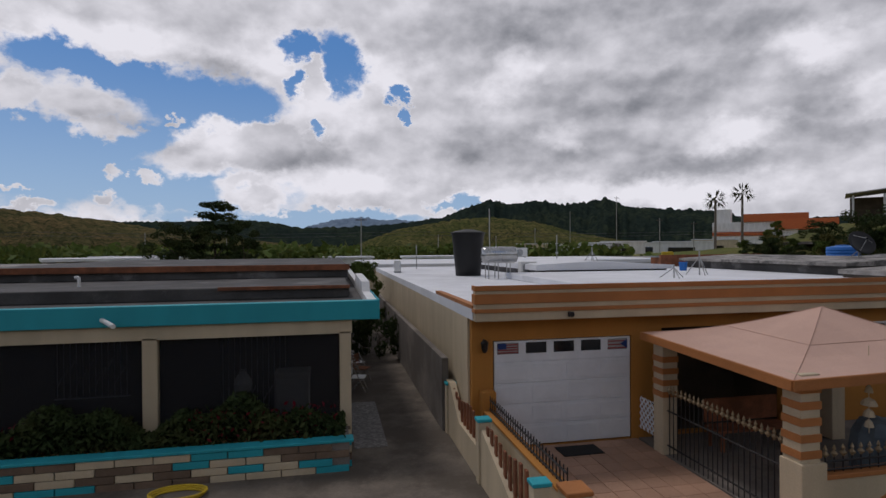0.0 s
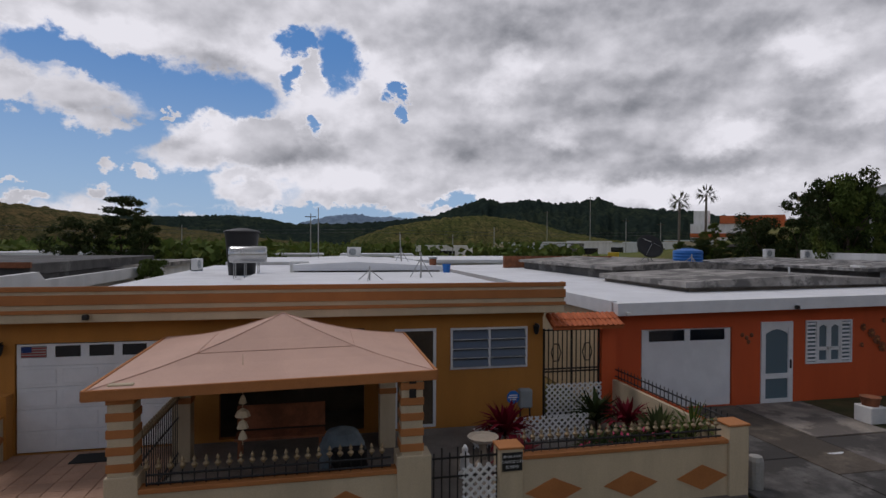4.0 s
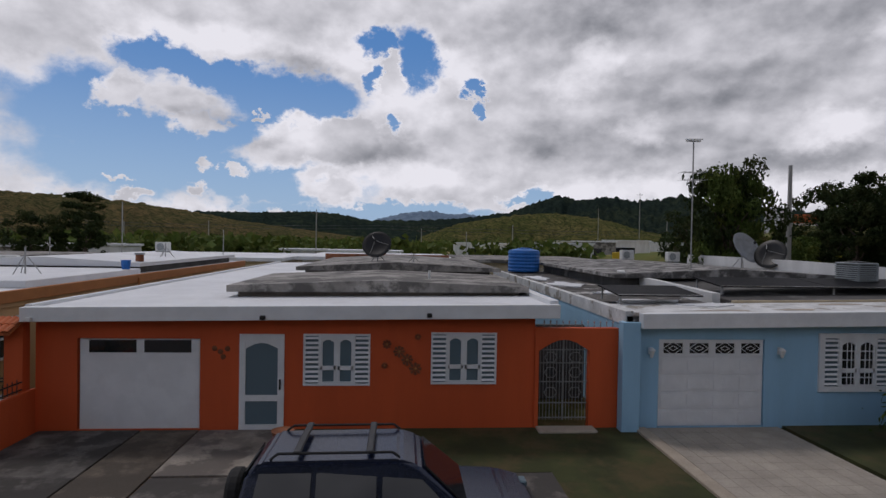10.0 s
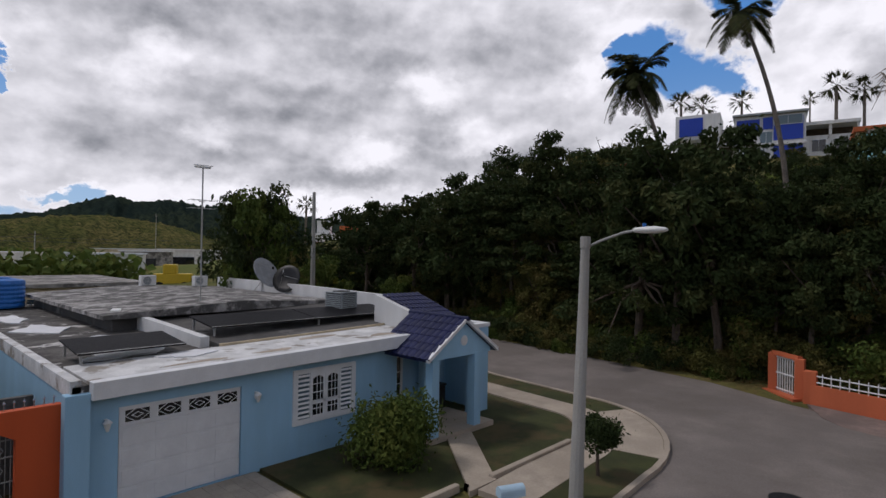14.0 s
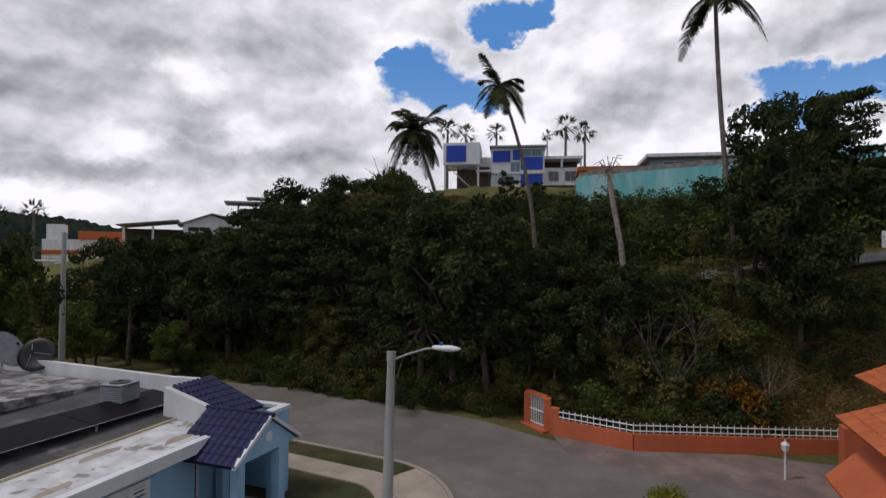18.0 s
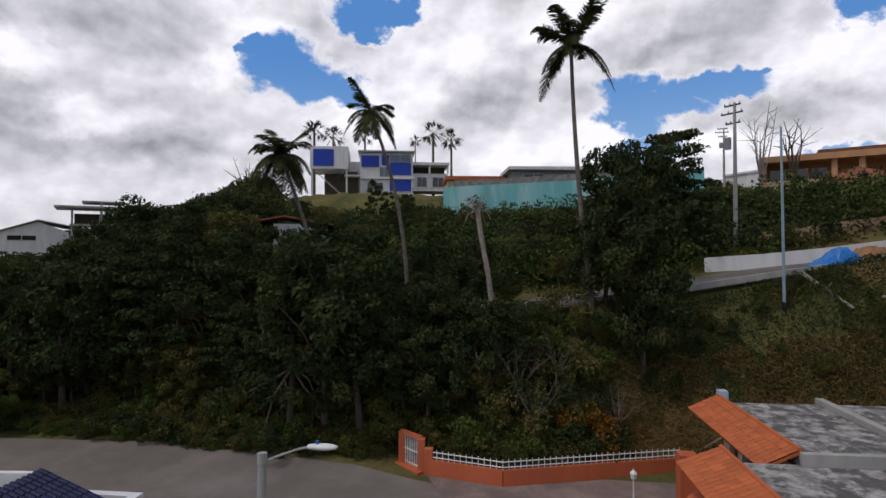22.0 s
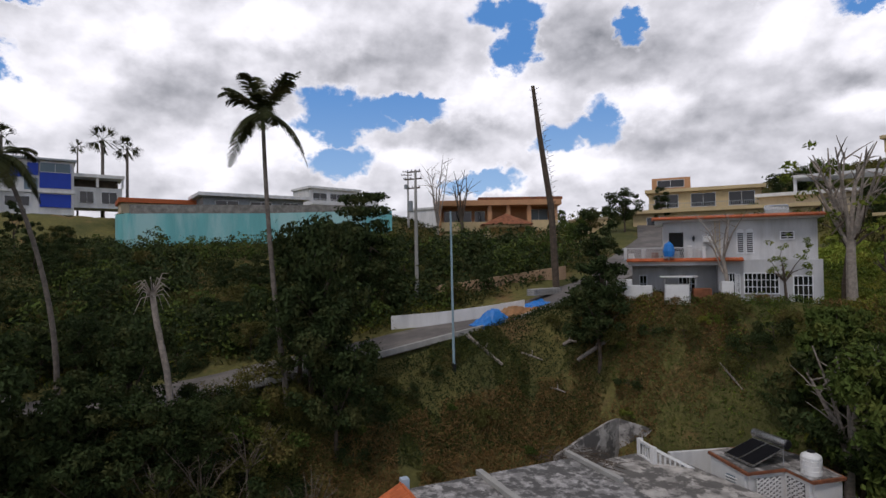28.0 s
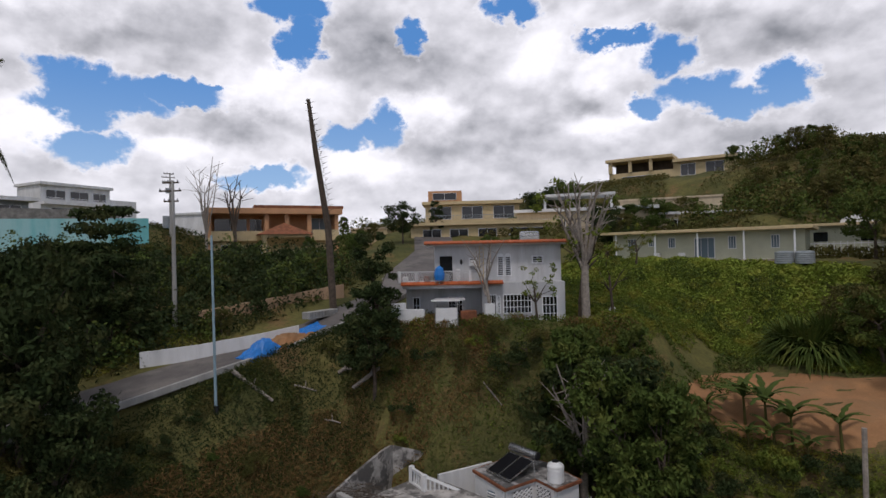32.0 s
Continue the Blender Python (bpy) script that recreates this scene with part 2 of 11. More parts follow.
def mat(name, color, rough=0.8, dark=0.7, scale=3.0, grain=40.0, bump=0.15, metal=0.0, second=None, amount=0.5, streak=False, spec=0.4, rnd=0.0, edge=(0.45, 0.62)):
    """A surface with stains at a broad scale, grain at a fine one and some relief. second: another colour in patches."""
    m = bpy.data.materials.new(name)
    m.use_nodes = True
    n = Nodes(m.node_tree)
    o, b = n.add("ShaderNodeOutputMaterial"), n.add("ShaderNodeBsdfPrincipled")
    n.set(o.inputs[0], b.outputs[0])
    at = n.add("ShaderNodeTexCoord").outputs["Object"]
    geo = n.add("ShaderNodeNewGeometry").outputs["Position"]
    where = n.vec("MULTIPLY", geo, (1.0, 1.0, 0.18)) if streak else geo
    broad = n.noise(where, scale, 6.0, 0.62)
    fine = n.noise(geo, grain, 3.0, 0.6)
    base = n.mix(n.ramp(broad, 0.36, 0.68), (*[c * dark for c in color],), color)
    if second:
        base = n.mix(n.math("MULTIPLY", n.ramp(n.noise(where, scale * 0.7, 8.0, 0.66), *edge), amount), base, second)
    base = n.mix(n.ramp(fine, 0.3, 0.75, 0.0, 0.28), base, tuple(c * 0.45 for c in color))
    if rnd:
        oi = n.add("ShaderNodeObjectInfo").outputs["Random"]
        base = n.mix(n.ramp(oi, 0.0, 1.0, 0.0, rnd, smooth=False), base, tuple(c * 0.35 for c in color))
    n.set(b.inputs["Base Color"], base)
    n.set(b.inputs["Roughness"], n.ramp(fine, 0.2, 0.8, max(rough - 0.1, 0.03), min(rough + 0.08, 1.0)))
    b.inputs["Metallic"].default_value = metal
    b.inputs["Specular IOR Level"].default_value = spec
    if bump:
        bp = n.add("ShaderNodeBump")
        bp.inputs["Strength"].default_value, bp.inputs["Distance"].default_value = bump, 0.02
        n.set(bp.inputs["Height"], n.math("ADD", n.math("MULTIPLY", broad, 0.6), n.math("MULTIPLY", fine, 0.5)))
        n.set(b.inputs["Normal"], bp.outputs[0])
    return m


def leaf_mat(name, color, warm, rough=0.75, light=0.17):
    """Leaves: each island of the mesh takes its own shade, each plant its own tint."""
    m = bpy.data.materials.new(name)
    m.use_nodes = True
    n = Nodes(m.node_tree)
    o, b = n.add("ShaderNodeOutputMaterial"), n.add("ShaderNodeBsdfPrincipled")
    geo = n.add("ShaderNodeNewGeometry")
    base = n.mix(geo.outputs["Random Per Island"], tuple(c * 0.45 for c in color), color)
    base = n.mix(n.ramp(n.noise(geo.outputs["Position"], 0.7, 3.0), 0.45, 0.70, 0.0, 0.75), base, warm)
    oi = n.add("ShaderNodeObjectInfo").outputs["Random"]
    base = n.mix(n.ramp(oi, 0.0, 1.0, 0.0, 0.35, smooth=False), base, tuple(c * 0.5 for c in color))
    n.set(b.inputs["Base Color"], base)
    b.inputs["Roughness"].default_value = rough
    b.inputs["Specular IOR Level"].default_value = 0.1
    t = n.add("ShaderNodeBsdfTranslucent")
    n.set(t.inputs[0], base)
    mx = n.add("ShaderNodeMixShader")
    mx.inputs[0].default_value = light
    n.set(mx.inputs[1], b.outputs[0])
    n.set(mx.inputs[2], t.outputs[0])
    n.set(o.inputs[0], mx.outputs[0])
    return m


def glass_mat(name, color, rough=0.05):
    m = bpy.data.materials.new(name)
    m.use_nodes = True
    b = m.node_tree.nodes["Principled BSDF"]
    b.inputs["Base Color"].default_value = (*color, 1)
    b.inputs["Roughness"].default_value = rough
    b.inputs["Specular IOR Level"].default_value = 0.6
    return m


M = dict(
    cream=mat("cream_paint", (0.60, 0.49, 0.33), 0.75, 0.8, 1.2, 60, 0.08, streak=True),
    white=mat("white_paint", (0.74, 0.74, 0.73), 0.6, 0.82, 1.0, 60, 0.06, streak=True),
    trim=mat("white_trim", (0.78, 0.79, 0.80), 0.45, 0.9, 2.0, 80, 0.03),
    roofwhite=mat("white_sealed_roof", (0.80, 0.81, 0.83), 0.7, 0.86, 0.5, 30, 0.1, second=(0.42, 0.42, 0.42), amount=0.35, edge=(0.56, 0.68)),
    roofgrey=mat("weathered_roof", (0.40, 0.375, 0.345), 0.9, 0.5, 1.1, 25, 0.4, second=(0.085, 0.08, 0.075), amount=0.9, edge=(0.48, 0.57)),
    roofblack=mat("black_mould_roof", (0.13, 0.12, 0.11), 0.9, 0.35, 1.6, 25, 0.4, second=(0.62, 0.60, 0.57), amount=0.95, edge=(0.58, 0.63)),
    flaking=mat("flaking_white_sealant", (0.74, 0.74, 0.73), 0.8, 0.7, 1.4, 25, 0.4, second=(0.22, 0.19, 0.15), amount=0.9, edge=(0.54, 0.60)),
    # White greyed to put cloud shadow into the villa's colour, with stain streaks.
    shadewhite=mat("shaded_stained_white_paint", (0.60, 0.60, 0.60), 0.8, 0.75, 0.7, 40, 0.1, second=(0.34, 0.32, 0.29), amount=0.5, streak=True, edge=(0.5, 0.66)),
    mouldwall=mat("mouldy_plaster_wall", (0.50, 0.47, 0.43), 0.95, 0.5, 1.3, 25, 0.4, second=(0.07, 0.065, 0.06), amount=0.9, edge=(0.47, 0.56)),
    sidetan=mat("faded_apricot_paint", (0.58, 0.37, 0.19), 0.8, 0.8, 0.8, 40, 0.08, second=(0.40, 0.24, 0.12), amount=0.5, streak=True),
    oldiron=mat("grey_painted_iron", (0.26, 0.26, 0.25), 0.6, 0.7, 5, 60, 0.05),
    # Roof tar; the same dark also stands for shade behind gate and pierced blocks.
    tarshade=mat("tar_and_shade_black", (0.10, 0.095, 0.09), 0.85, 0.5, 0.7, 25, 0.25, second=(0.26, 0.25, 0.24), amount=0.6, edge=(0.55, 0.66)),
    rust=mat("rusty_edge", (0.30, 0.11, 0.05), 0.85, 0.5, 2.0, 30, 0.3),
    ochre=mat("ochre_paint", (0.47, 0.20, 0.035), 0.75, 0.85, 1.0, 60, 0.08, streak=True),
    brown=mat("brown_paint", (0.44, 0.17, 0.05), 0.7, 0.85, 1.5, 60, 0.06),
    red=mat("red_orange_paint", (0.62, 0.10, 0.024), 0.7, 0.84, 0.8, 60, 0.08, streak=True),
    orangewall=mat("orange_wall_paint", (0.58, 0.14, 0.055), 0.75, 0.85, 0.8, 50, 0.08, streak=True),
    mould=mat("mouldy_concrete", (0.46, 0.44, 0.42), 0.95, 0.4, 1.9, 25, 0.3, second=(0.05, 0.048, 0.045), amount=0.9, edge=(0.44, 0.56)),
    teal=mat("teal_paint", (0.02, 0.36, 0.42), 0.65, 0.85, 1.0, 60, 0.06, streak=True),
    sky=mat("sky_blue_paint", (0.33, 0.56, 0.75), 0.7, 0.88, 0.9, 60, 0.08, streak=True),
    pink=mat("gazebo_canvas", (0.62, 0.40, 0.31), 0.85, 0.9, 1.0, 90, 0.05),
    black=mat("black_iron", (0.015, 0.015, 0.016), 0.45, 0.7, 5, 60, 0.05),
    gold=mat("gilded_tip", (0.34, 0.25, 0.14), 0.5, 0.7, 9, 60, 0.05, metal=0.2),
    concrete=mat("grey_concrete", (0.24, 0.21, 0.18), 0.9, 0.6, 0.5, 20, 0.25, second=(0.10, 0.085, 0.07), amount=0.75, edge=(0.46, 0.60)),
    pave=mat("pale_concrete", (0.46, 0.39, 0.31), 0.9, 0.75, 0.6, 20, 0.2, second=(0.25, 0.21, 0.17), amount=0.5, edge=(0.5, 0.64)),
    street=mat("worn_street", (0.235, 0.205, 0.185), 0.92, 0.7, 0.3, 18, 0.3, second=(0.14, 0.12, 0.105), amount=0.8, edge=(0.42, 0.66)),
    asphalt=mat("hill_road", (0.14, 0.125, 0.115), 0.92, 0.7, 0.4, 18, 0.2, second=(0.21, 0.19, 0.165), amount=0.6),
    tile=mat("terracotta_tile", (0.50, 0.30, 0.20), 0.6, 0.85, 1.2, 40, 0.08, rnd=0.35),
    bluetile=mat("navy_roof_tile", (0.014, 0.020, 0.085), 0.45, 0.7, 3, 40, 0.08, spec=0.22, rnd=0.5),
    orangetile=mat("orange_roof_tile", (0.60, 0.15, 0.045), 0.75, 0.8, 2, 40, 0.1, rnd=0.4),
    steel=mat("brushed_steel", (0.55, 0.55, 0.54), 0.25, 0.8, 4, 60, 0.02, metal=0.9),
    galv=mat("galvanised_pole", (0.42, 0.42, 0.41), 0.6, 0.75, 2, 40, 0.08, metal=0.3),
    pole=mat("concrete_pole", (0.40, 0.39, 0.36), 0.9, 0.75, 1.0, 30, 0.15, streak=True),
    plasticblue=mat("blue_plastic", (0.02, 0.16, 0.52), 0.5, 0.85, 2, 60, 0.04),
    plasticblack=mat("black_plastic", (0.012, 0.012, 0.013), 0.5, 0.8, 2, 60, 0.04),
    plasticwhite=mat("white_plastic", (0.75, 0.75, 0.73), 0.4, 0.92, 2, 60, 0.02),
    acgrey=mat("grey_enamel", (0.30, 0.33, 0.34), 0.5, 0.8, 2, 60, 0.04),
    glass=glass_mat("dark_glass", (0.012, 0.014, 0.018), 0.06),
    # Frosted panes; its blue-grey also serves as painted reflection in window panes.
    frost=glass_mat("frost_and_reflection_glass", (0.10, 0.15, 0.18), 0.35),
    solar=mat("solar_glass", (0.012, 0.012, 0.014), 0.55, 0.8, 2, 30, 0.0, spec=0.06),
    louvreglass=glass_mat("louvre_glass", (0.085, 0.09, 0.095), 0.22),
    # Dark brown with indoor shade put into the colour; also the screen door's mesh.
    shadebrown=mat("shade_brown_interior", (0.10, 0.075, 0.05), 0.9, 0.6, 1.0, 30, 0.05),
    carblue=mat("navy_car_paint", (0.010, 0.018, 0.048), 0.26, 0.9, 2, 80, 0.0, metal=0.3, spec=0.7),
    rubber=mat("black_rubber", (0.014, 0.014, 0.014), 0.8, 0.8, 4, 60, 0.08),
    bark=mat("tree_bark", (0.12, 0.09, 0.065), 0.95, 0.55, 4, 30, 0.5),
    palmbark=mat("palm_bark", (0.20, 0.17, 0.14), 0.95, 0.6, 3, 25, 0.5),
    deadwood=mat("bleached_wood", (0.36, 0.31, 0.26), 0.9, 0.6, 4, 30, 0.4),
    soil=mat("bare_red_soil", (0.38, 0.19, 0.08), 0.95, 0.7, 0.4, 12, 0.5, second=(0.26, 0.15, 0.07), amount=0.6),
    stone=mat("rubble_stone", (0.30, 0.28, 0.25), 0.95, 0.5, 1.2, 20, 0.4, rnd=0.5),
    earth=mat("red_earth_bank", (0.22, 0.075, 0.035), 0.95, 0.6, 0.5, 12, 0.5, second=(0.12, 0.06, 0.03), amount=0.7),
    twig=mat("dry_twigs", (0.17, 0.135, 0.10), 0.95, 0.6, 4, 30, 0.3),
    tan=mat("tan_wall_paint", (0.50, 0.33, 0.20), 0.85, 0.75, 0.6, 40, 0.1, streak=True),
    apricot=mat("apricot_paint", (0.56, 0.30, 0.15), 0.8, 0.85, 0.6, 40, 0.06),
    yellow=mat("pale_yellow_paint", (0.60, 0.47, 0.26), 0.8, 0.85, 0.6, 40, 0.06),
    palegreen=mat("pale_green_paint", (0.56, 0.57, 0.42), 0.8, 0.88, 0.6, 40, 0.06),
    aqua=mat("faded_aqua_paint", (0.17, 0.49, 0.49), 0.85, 0.8, 0.25, 20, 0.1, second=(0.36, 0.57, 0.56), amount=0.9, streak=True, edge=(0.42, 0.6)),
    cobalt=mat("cobalt_panel", (0.01, 0.05, 0.42), 0.5, 0.9, 1, 40, 0.02),
    tarp=mat("blue_tarpaulin", (0.02, 0.20, 0.60), 0.45, 0.8, 2, 30, 0.2),
    lawn=mat("short_lawn", (0.052, 0.060, 0.016), 0.95, 0.6, 1.0, 60, 0.5, second=(0.090, 0.064, 0.026), amount=0.8),
    flower=mat("pink_petals", (0.6, 0.06, 0.15), 0.6, 0.8, 8, 60, 0.0),
    yellowpaint=mat("yellow_hose", (0.62, 0.42, 0.02), 0.5, 0.85, 5, 60, 0.0),
)
LEAF = dict(
    dark=leaf_mat("dark_leaves", (0.048, 0.072, 0.024), (0.080, 0.080, 0.027)),
    mid=leaf_mat("green_leaves", (0.10, 0.145, 0.032), (0.15, 0.155, 0.034)),
    light=leaf_mat("yellow_green_leaves", (0.17, 0.22, 0.035), (0.26, 0.22, 0.035)),
    palm=leaf_mat("palm_fronds", (0.055, 0.065, 0.022), (0.085, 0.075, 0.03)),
    dry=leaf_mat("dry_grass", (0.26, 0.16, 0.06), (0.20, 0.12, 0.045)),
    olive=leaf_mat("olive_leaves", (0.13, 0.13, 0.036), (0.20, 0.145, 0.052)),
    vine=leaf_mat("creeper_leaves", (0.30, 0.38, 0.06), (0.38, 0.38, 0.07)),
    rusty=leaf_mat("rusty_leaves", (0.25, 0.11, 0.015), (0.18, 0.12, 0.02)),
    maroon=leaf_mat("maroon_leaves", (0.20, 0.012, 0.025), (0.09, 0.02, 0.02)),
    grass=leaf_mat("hill_grass", (0.11, 0.125, 0.032), (0.18, 0.135, 0.05)),
)

# ---- building tools ----
BASE = {}


def thing(name, at, label, category, group="", kind="", rz=0.0, local=False):
    """An Empty at a thing's base. Parts are written in world coordinates, or in the thing's own if local."""
    ob = new(name)
    ob.empty_display_size = 0.3
    ob.matrix_basis = pose(*at, 0, 0, rz)
    if not local:
        BASE[ob.name] = ob.matrix_basis.inverted()
    return tagged(ob, label, category, group, kind)


def mesh_of(name, bm, material, smooth=False):
    me = bpy.data.meshes.new(name)
    bmesh.ops.recalc_face_normals(bm, faces=bm.faces) if len(bm.faces) < 4000 else None
    bm.to_mesh(me)
    bm.free()
    for m in material if isinstance(material, (list, tuple)) else (material,):
        me.materials.append(m)
    if smooth:
        me.shade_smooth()
    return me


def part(name, bm, material, parent, label="", smooth=False, kind=""):
    ob = new(name, mesh_of(name, bm, material, smooth))
    ob.parent = parent
    if parent is not None and parent.name in BASE:
        ob.matrix_parent_inverse = BASE[parent.name]
    return tagged(ob, label, kind=kind)


def solo(name, bm, material, label, category, group="", kind="", smooth=False, at=None, rz=0.0):
    """A thing of one mesh; with at, its mesh is in its own coordinates."""
    ob = new(name, mesh_of(name, bm, material, smooth))
    if at is not None:
        ob.matrix_basis = pose(*at, 0, 0, rz)
    return tagged(ob, label, category, group, kind)


def B():
    return bmesh.new()


def box(bm, x0, y0, z0, x1, y1, z1, bevel=0.0, m=0):
    x0, x1, y0, y1, z0, z1 = min(x0, x1), max(x0, x1), min(y0, y1), max(y0, y1), min(z0, z1), max(z0, z1)
    v = [bm.verts.new((x, y, z)) for z in (z0, z1) for x, y in ((x0, y0), (x1, y0), (x1, y1), (x0, y1))]
    fs = [bm.faces.new([v[i] for i in f]) for f in ((3, 2, 1, 0), (4, 5, 6, 7), (0, 1, 5, 4), (1, 2, 6, 5), (2, 3, 7, 6), (3, 0, 4, 7))]
    for f in fs:
        f.material_index = m
    if bevel:
        bmesh.ops.bevel(bm, geom=list({e for f in fs for e in f.edges}), offset=bevel, segments=1, affect="EDGES")
    return bm


def prism(bm, pts, z0, z1, m=0):
    """A polygon (x, y) drawn up from z0 to z1."""
    lo, hi = [bm.verts.new((x, y, z0)) for x, y in pts], [bm.verts.new((x, y, z1)) for x, y in pts]
    fs = [bm.faces.new(hi), bm.faces.new(lo[::-1])]
    for i in range(len(pts)):
        j = (i + 1) % len(pts)
        fs.append(bm.faces.new((lo[i], lo[j], hi[j], hi[i])))
    for f in fs:
        f.material_index = m
    return bm


def slab(bm, pts, axis, a, b, m=0):
    """A polygon in the plane across an axis ('x': points are y, z; 'y': x, z), from a to b."""
    put = (lambda p, q: (q, p[0], p[1])) if axis == "x" else (lambda p, q: (p[0], q, p[1]))
    lo, hi = [bm.verts.new(put(p, a)) for p in pts], [bm.verts.new(put(p, b)) for p in pts]
    fs = [bm.faces.new(hi), bm.faces.new(lo[::-1])]
    for i in range(len(pts)):
        j = (i + 1) % len(pts)
        fs.append(bm.faces.new((lo[i], lo[j], hi[j], hi[i])))
    for f in fs:
        f.material_index = m
    return bm


def rod(bm, p, q, r0, r1=None, seg=8, m=0, cap=True):
    p, q = Vector(p), Vector(q)
    r1 = r0 if r1 is None else r1
    d = (q - p).normalized()
    a = d.orthogonal().normalized()
    b = d.cross(a)
    rings = []
    for c, r in ((p, r0), (q, r1)):
        rings.append([bm.verts.new(c + (a * math.cos(k * math.tau / seg) + b * math.sin(k * math.tau / seg)) * r) for k in range(seg)])
    for k in range(seg):
        bm.faces.new((rings[0][k], rings[0][(k + 1) % seg], rings[1][(k + 1) % seg], rings[1][k])).material_index = m
    if cap:
        bm.faces.new(rings[0][::-1]).material_index = m
        bm.faces.new(rings[1]).material_index = m
    return bm


def tube(bm, pts, radii, seg=7, m=0):
    for i in range(len(pts) - 1):
        rod(bm, pts[i], pts[i + 1], radii[i] if hasattr(radii, "__len__") else radii, radii[i + 1] if hasattr(radii, "__len__") else radii, seg, m)
    return bm


def lathe(bm, profile, at=(0, 0, 0), seg=20, m=0):
    """Turned about the z axis: profile of (radius, z)."""
    rings = []
    for r, z in profile:
        rings.append([bm.verts.new((at[0] + r * math.cos(k * math.tau / seg), at[1] + r * math.sin(k * math.tau / seg), at[2] + z)) for k in range(seg)])
    for a, b in zip(rings, rings[1:]):
        for k in range(seg):
            bm.faces.new((a[k], a[(k + 1) % seg], b[(k + 1) % seg], b[k])).material_index = m
    bm.faces.new(rings[0][::-1]).material_index = m
    bm.faces.new(rings[-1]).material_index = m
    return bm


def wall(bm, x0, x1, y0, y1, z0, z1, holes=(), m=0):
    """A wall along x with holes (xa, xb, za, zb) cut through it."""
    xs = sorted({x0, x1, *(h for q in holes for h in q[:2])})
    zs = sorted({z0, z1, *(h for q in holes for h in q[2:])})
    for xa, xb in zip(xs, xs[1:]):
        run = None
        for za, zb in zip(zs, zs[1:]):
            cx, cz = (xa + xb) / 2, (za + zb) / 2
            if any(h[0] < cx < h[1] and h[2] < cz < h[3] for h in holes):
                if run:
                    box(bm, xa, y0, run[0], xb, y1, run[1], m=m)
                run = None
            else:
                run = (run[0], zb) if run else (za, zb)
        if run:
            box(bm, xa, y0, run[0], xb, y1, run[1], m=m)
    bmesh.ops.remove_doubles(bm, verts=bm.verts, dist=0.0005)
    return bm


def shear(bm, k, x0):
    for v in bm.verts:
        v.co.z += k * (v.co.x - x0)
    return bm


def turn(bm, m):
    bmesh.ops.transform(bm, matrix=m, verts=bm.verts)
    return bm


def step(a, b, v):
    t = np.clip((v - a) / (b - a), 0.0, 1.0)
    return t * t * (3 - 2 * t)


# ---- ground ----
TOE = [(75, 170), (66, 90), (61, 40), (58.6, 19), (57.8, 11.6), (57, 5.5), (56.2, 1), (55.4, -3), (57.4, -11), (56.5, -22), (54.5, -31), (47, -35.5), (36, -36.5), (10, -37), (-40, -45), (-400, -60)]

# Terraces: from, to, level, half width, width of the slopes.
PADS = [((104, -44), (118, -58), 15.8, 9, 18), ((152, 32), (162, 18), 24.4, 10, 26), ((66, -98), (84, -92), 19.5, 10, 24), ((52, -114), (78, -112), 24.5, 6, 18), ((80, -160), (100, -158), 34.5, 14, 40), ((60, -71), (38, -74.5), 16.1, 5.5, 15.5), ((60, -37), (53, -44.5), 12.2, 5.6, 10.5), ((104, 72), (132, 104), 8.2, 14, 34)]


def toe_distance(x, y):
    """How far a place lies inside the hill, from the foot of its bank."""
    best = np.full(np.shape(x), 1e9)
    side = np.ones(np.shape(x))
    for (ax, ay), (bx, by) in zip(TOE, TOE[1:]):
        dx, dy = bx - ax, by - ay
        t = np.clip(((x - ax) * dx + (y - ay) * dy) / (dx * dx + dy * dy), 0, 1)
        d = np.hypot(x - ax - t * dx, y - ay - t * dy)
        s = np.sign((y - ay) * dx - (x - ax) * dy)
        near = d < best
        best, side = np.where(near, d, best), np.where(near, s, side)
    return best * side


def ground_z(x, y):
    x, y = np.asarray(x, float), np.asarray(y, float)
    s = toe_distance(x, y)
    shelf = np.interp(y, [-34, -20, -12, 0, 30, 70, 160], [11.8, 9.8, 8.5, 7.1, 5.6, 4.5, 1.0])
    shelf = shelf * (0.55 + 0.45 * step(42, 53, x - 0.0 * y))
    far = np.clip(s - 13, 0, None)
    reach = np.interp(y, [-150, -100, -60, -30, -5], [165, 60, 42, 55, 90])
    reach = np.where(y < -60, np.minimum(reach, 55 + 2 * np.clip(122 - x, 0, 60)), reach)
    fade = 1 - step(40, 140, y)
    z = shelf * step(0, 9.5, s) + 0.205 * np.minimum(far, reach) * fade
    z = z + 10.5 * np.exp(-((x - 30) ** 2 + (y + 128) ** 2) / 2 / 34.0**2)
    z = z + 4.0 * np.exp(-((x - 160) ** 2 + (y - 35) ** 2) / 2 / 22.0**2)
    z = z - 0.35 * step(44, 53, x) * (1 - step(53, 60, x)) * (1 - step(10, 22, y))
    z = z - 1.5 * step(42, 120, y) * (1 - step(50, 70, x))
    for (ax, ay), (bx, by), level, inner, outer in PADS:
        dx, dy = bx - ax, by - ay
        t = np.clip(((x - ax) * dx + (y - ay) * dy) / max(dx * dx + dy * dy, 1e-6), 0, 1)
        w = 1 - step(inner, outer, np.hypot(x - ax - t * dx, y - ay - t * dy))
        z = z + w * (level - z)
    return z


def gz(x, y):
    return float(ground_z(x, y))

# ---- land ----


def arc(cx, cy, r, a0, a1, n=10):
    return [(cx + r * math.cos(radians(a0 + (a1 - a0) * i / n)), cy + r * math.sin(radians(a0 + (a1 - a0) * i / n))) for i in range(n + 1)]


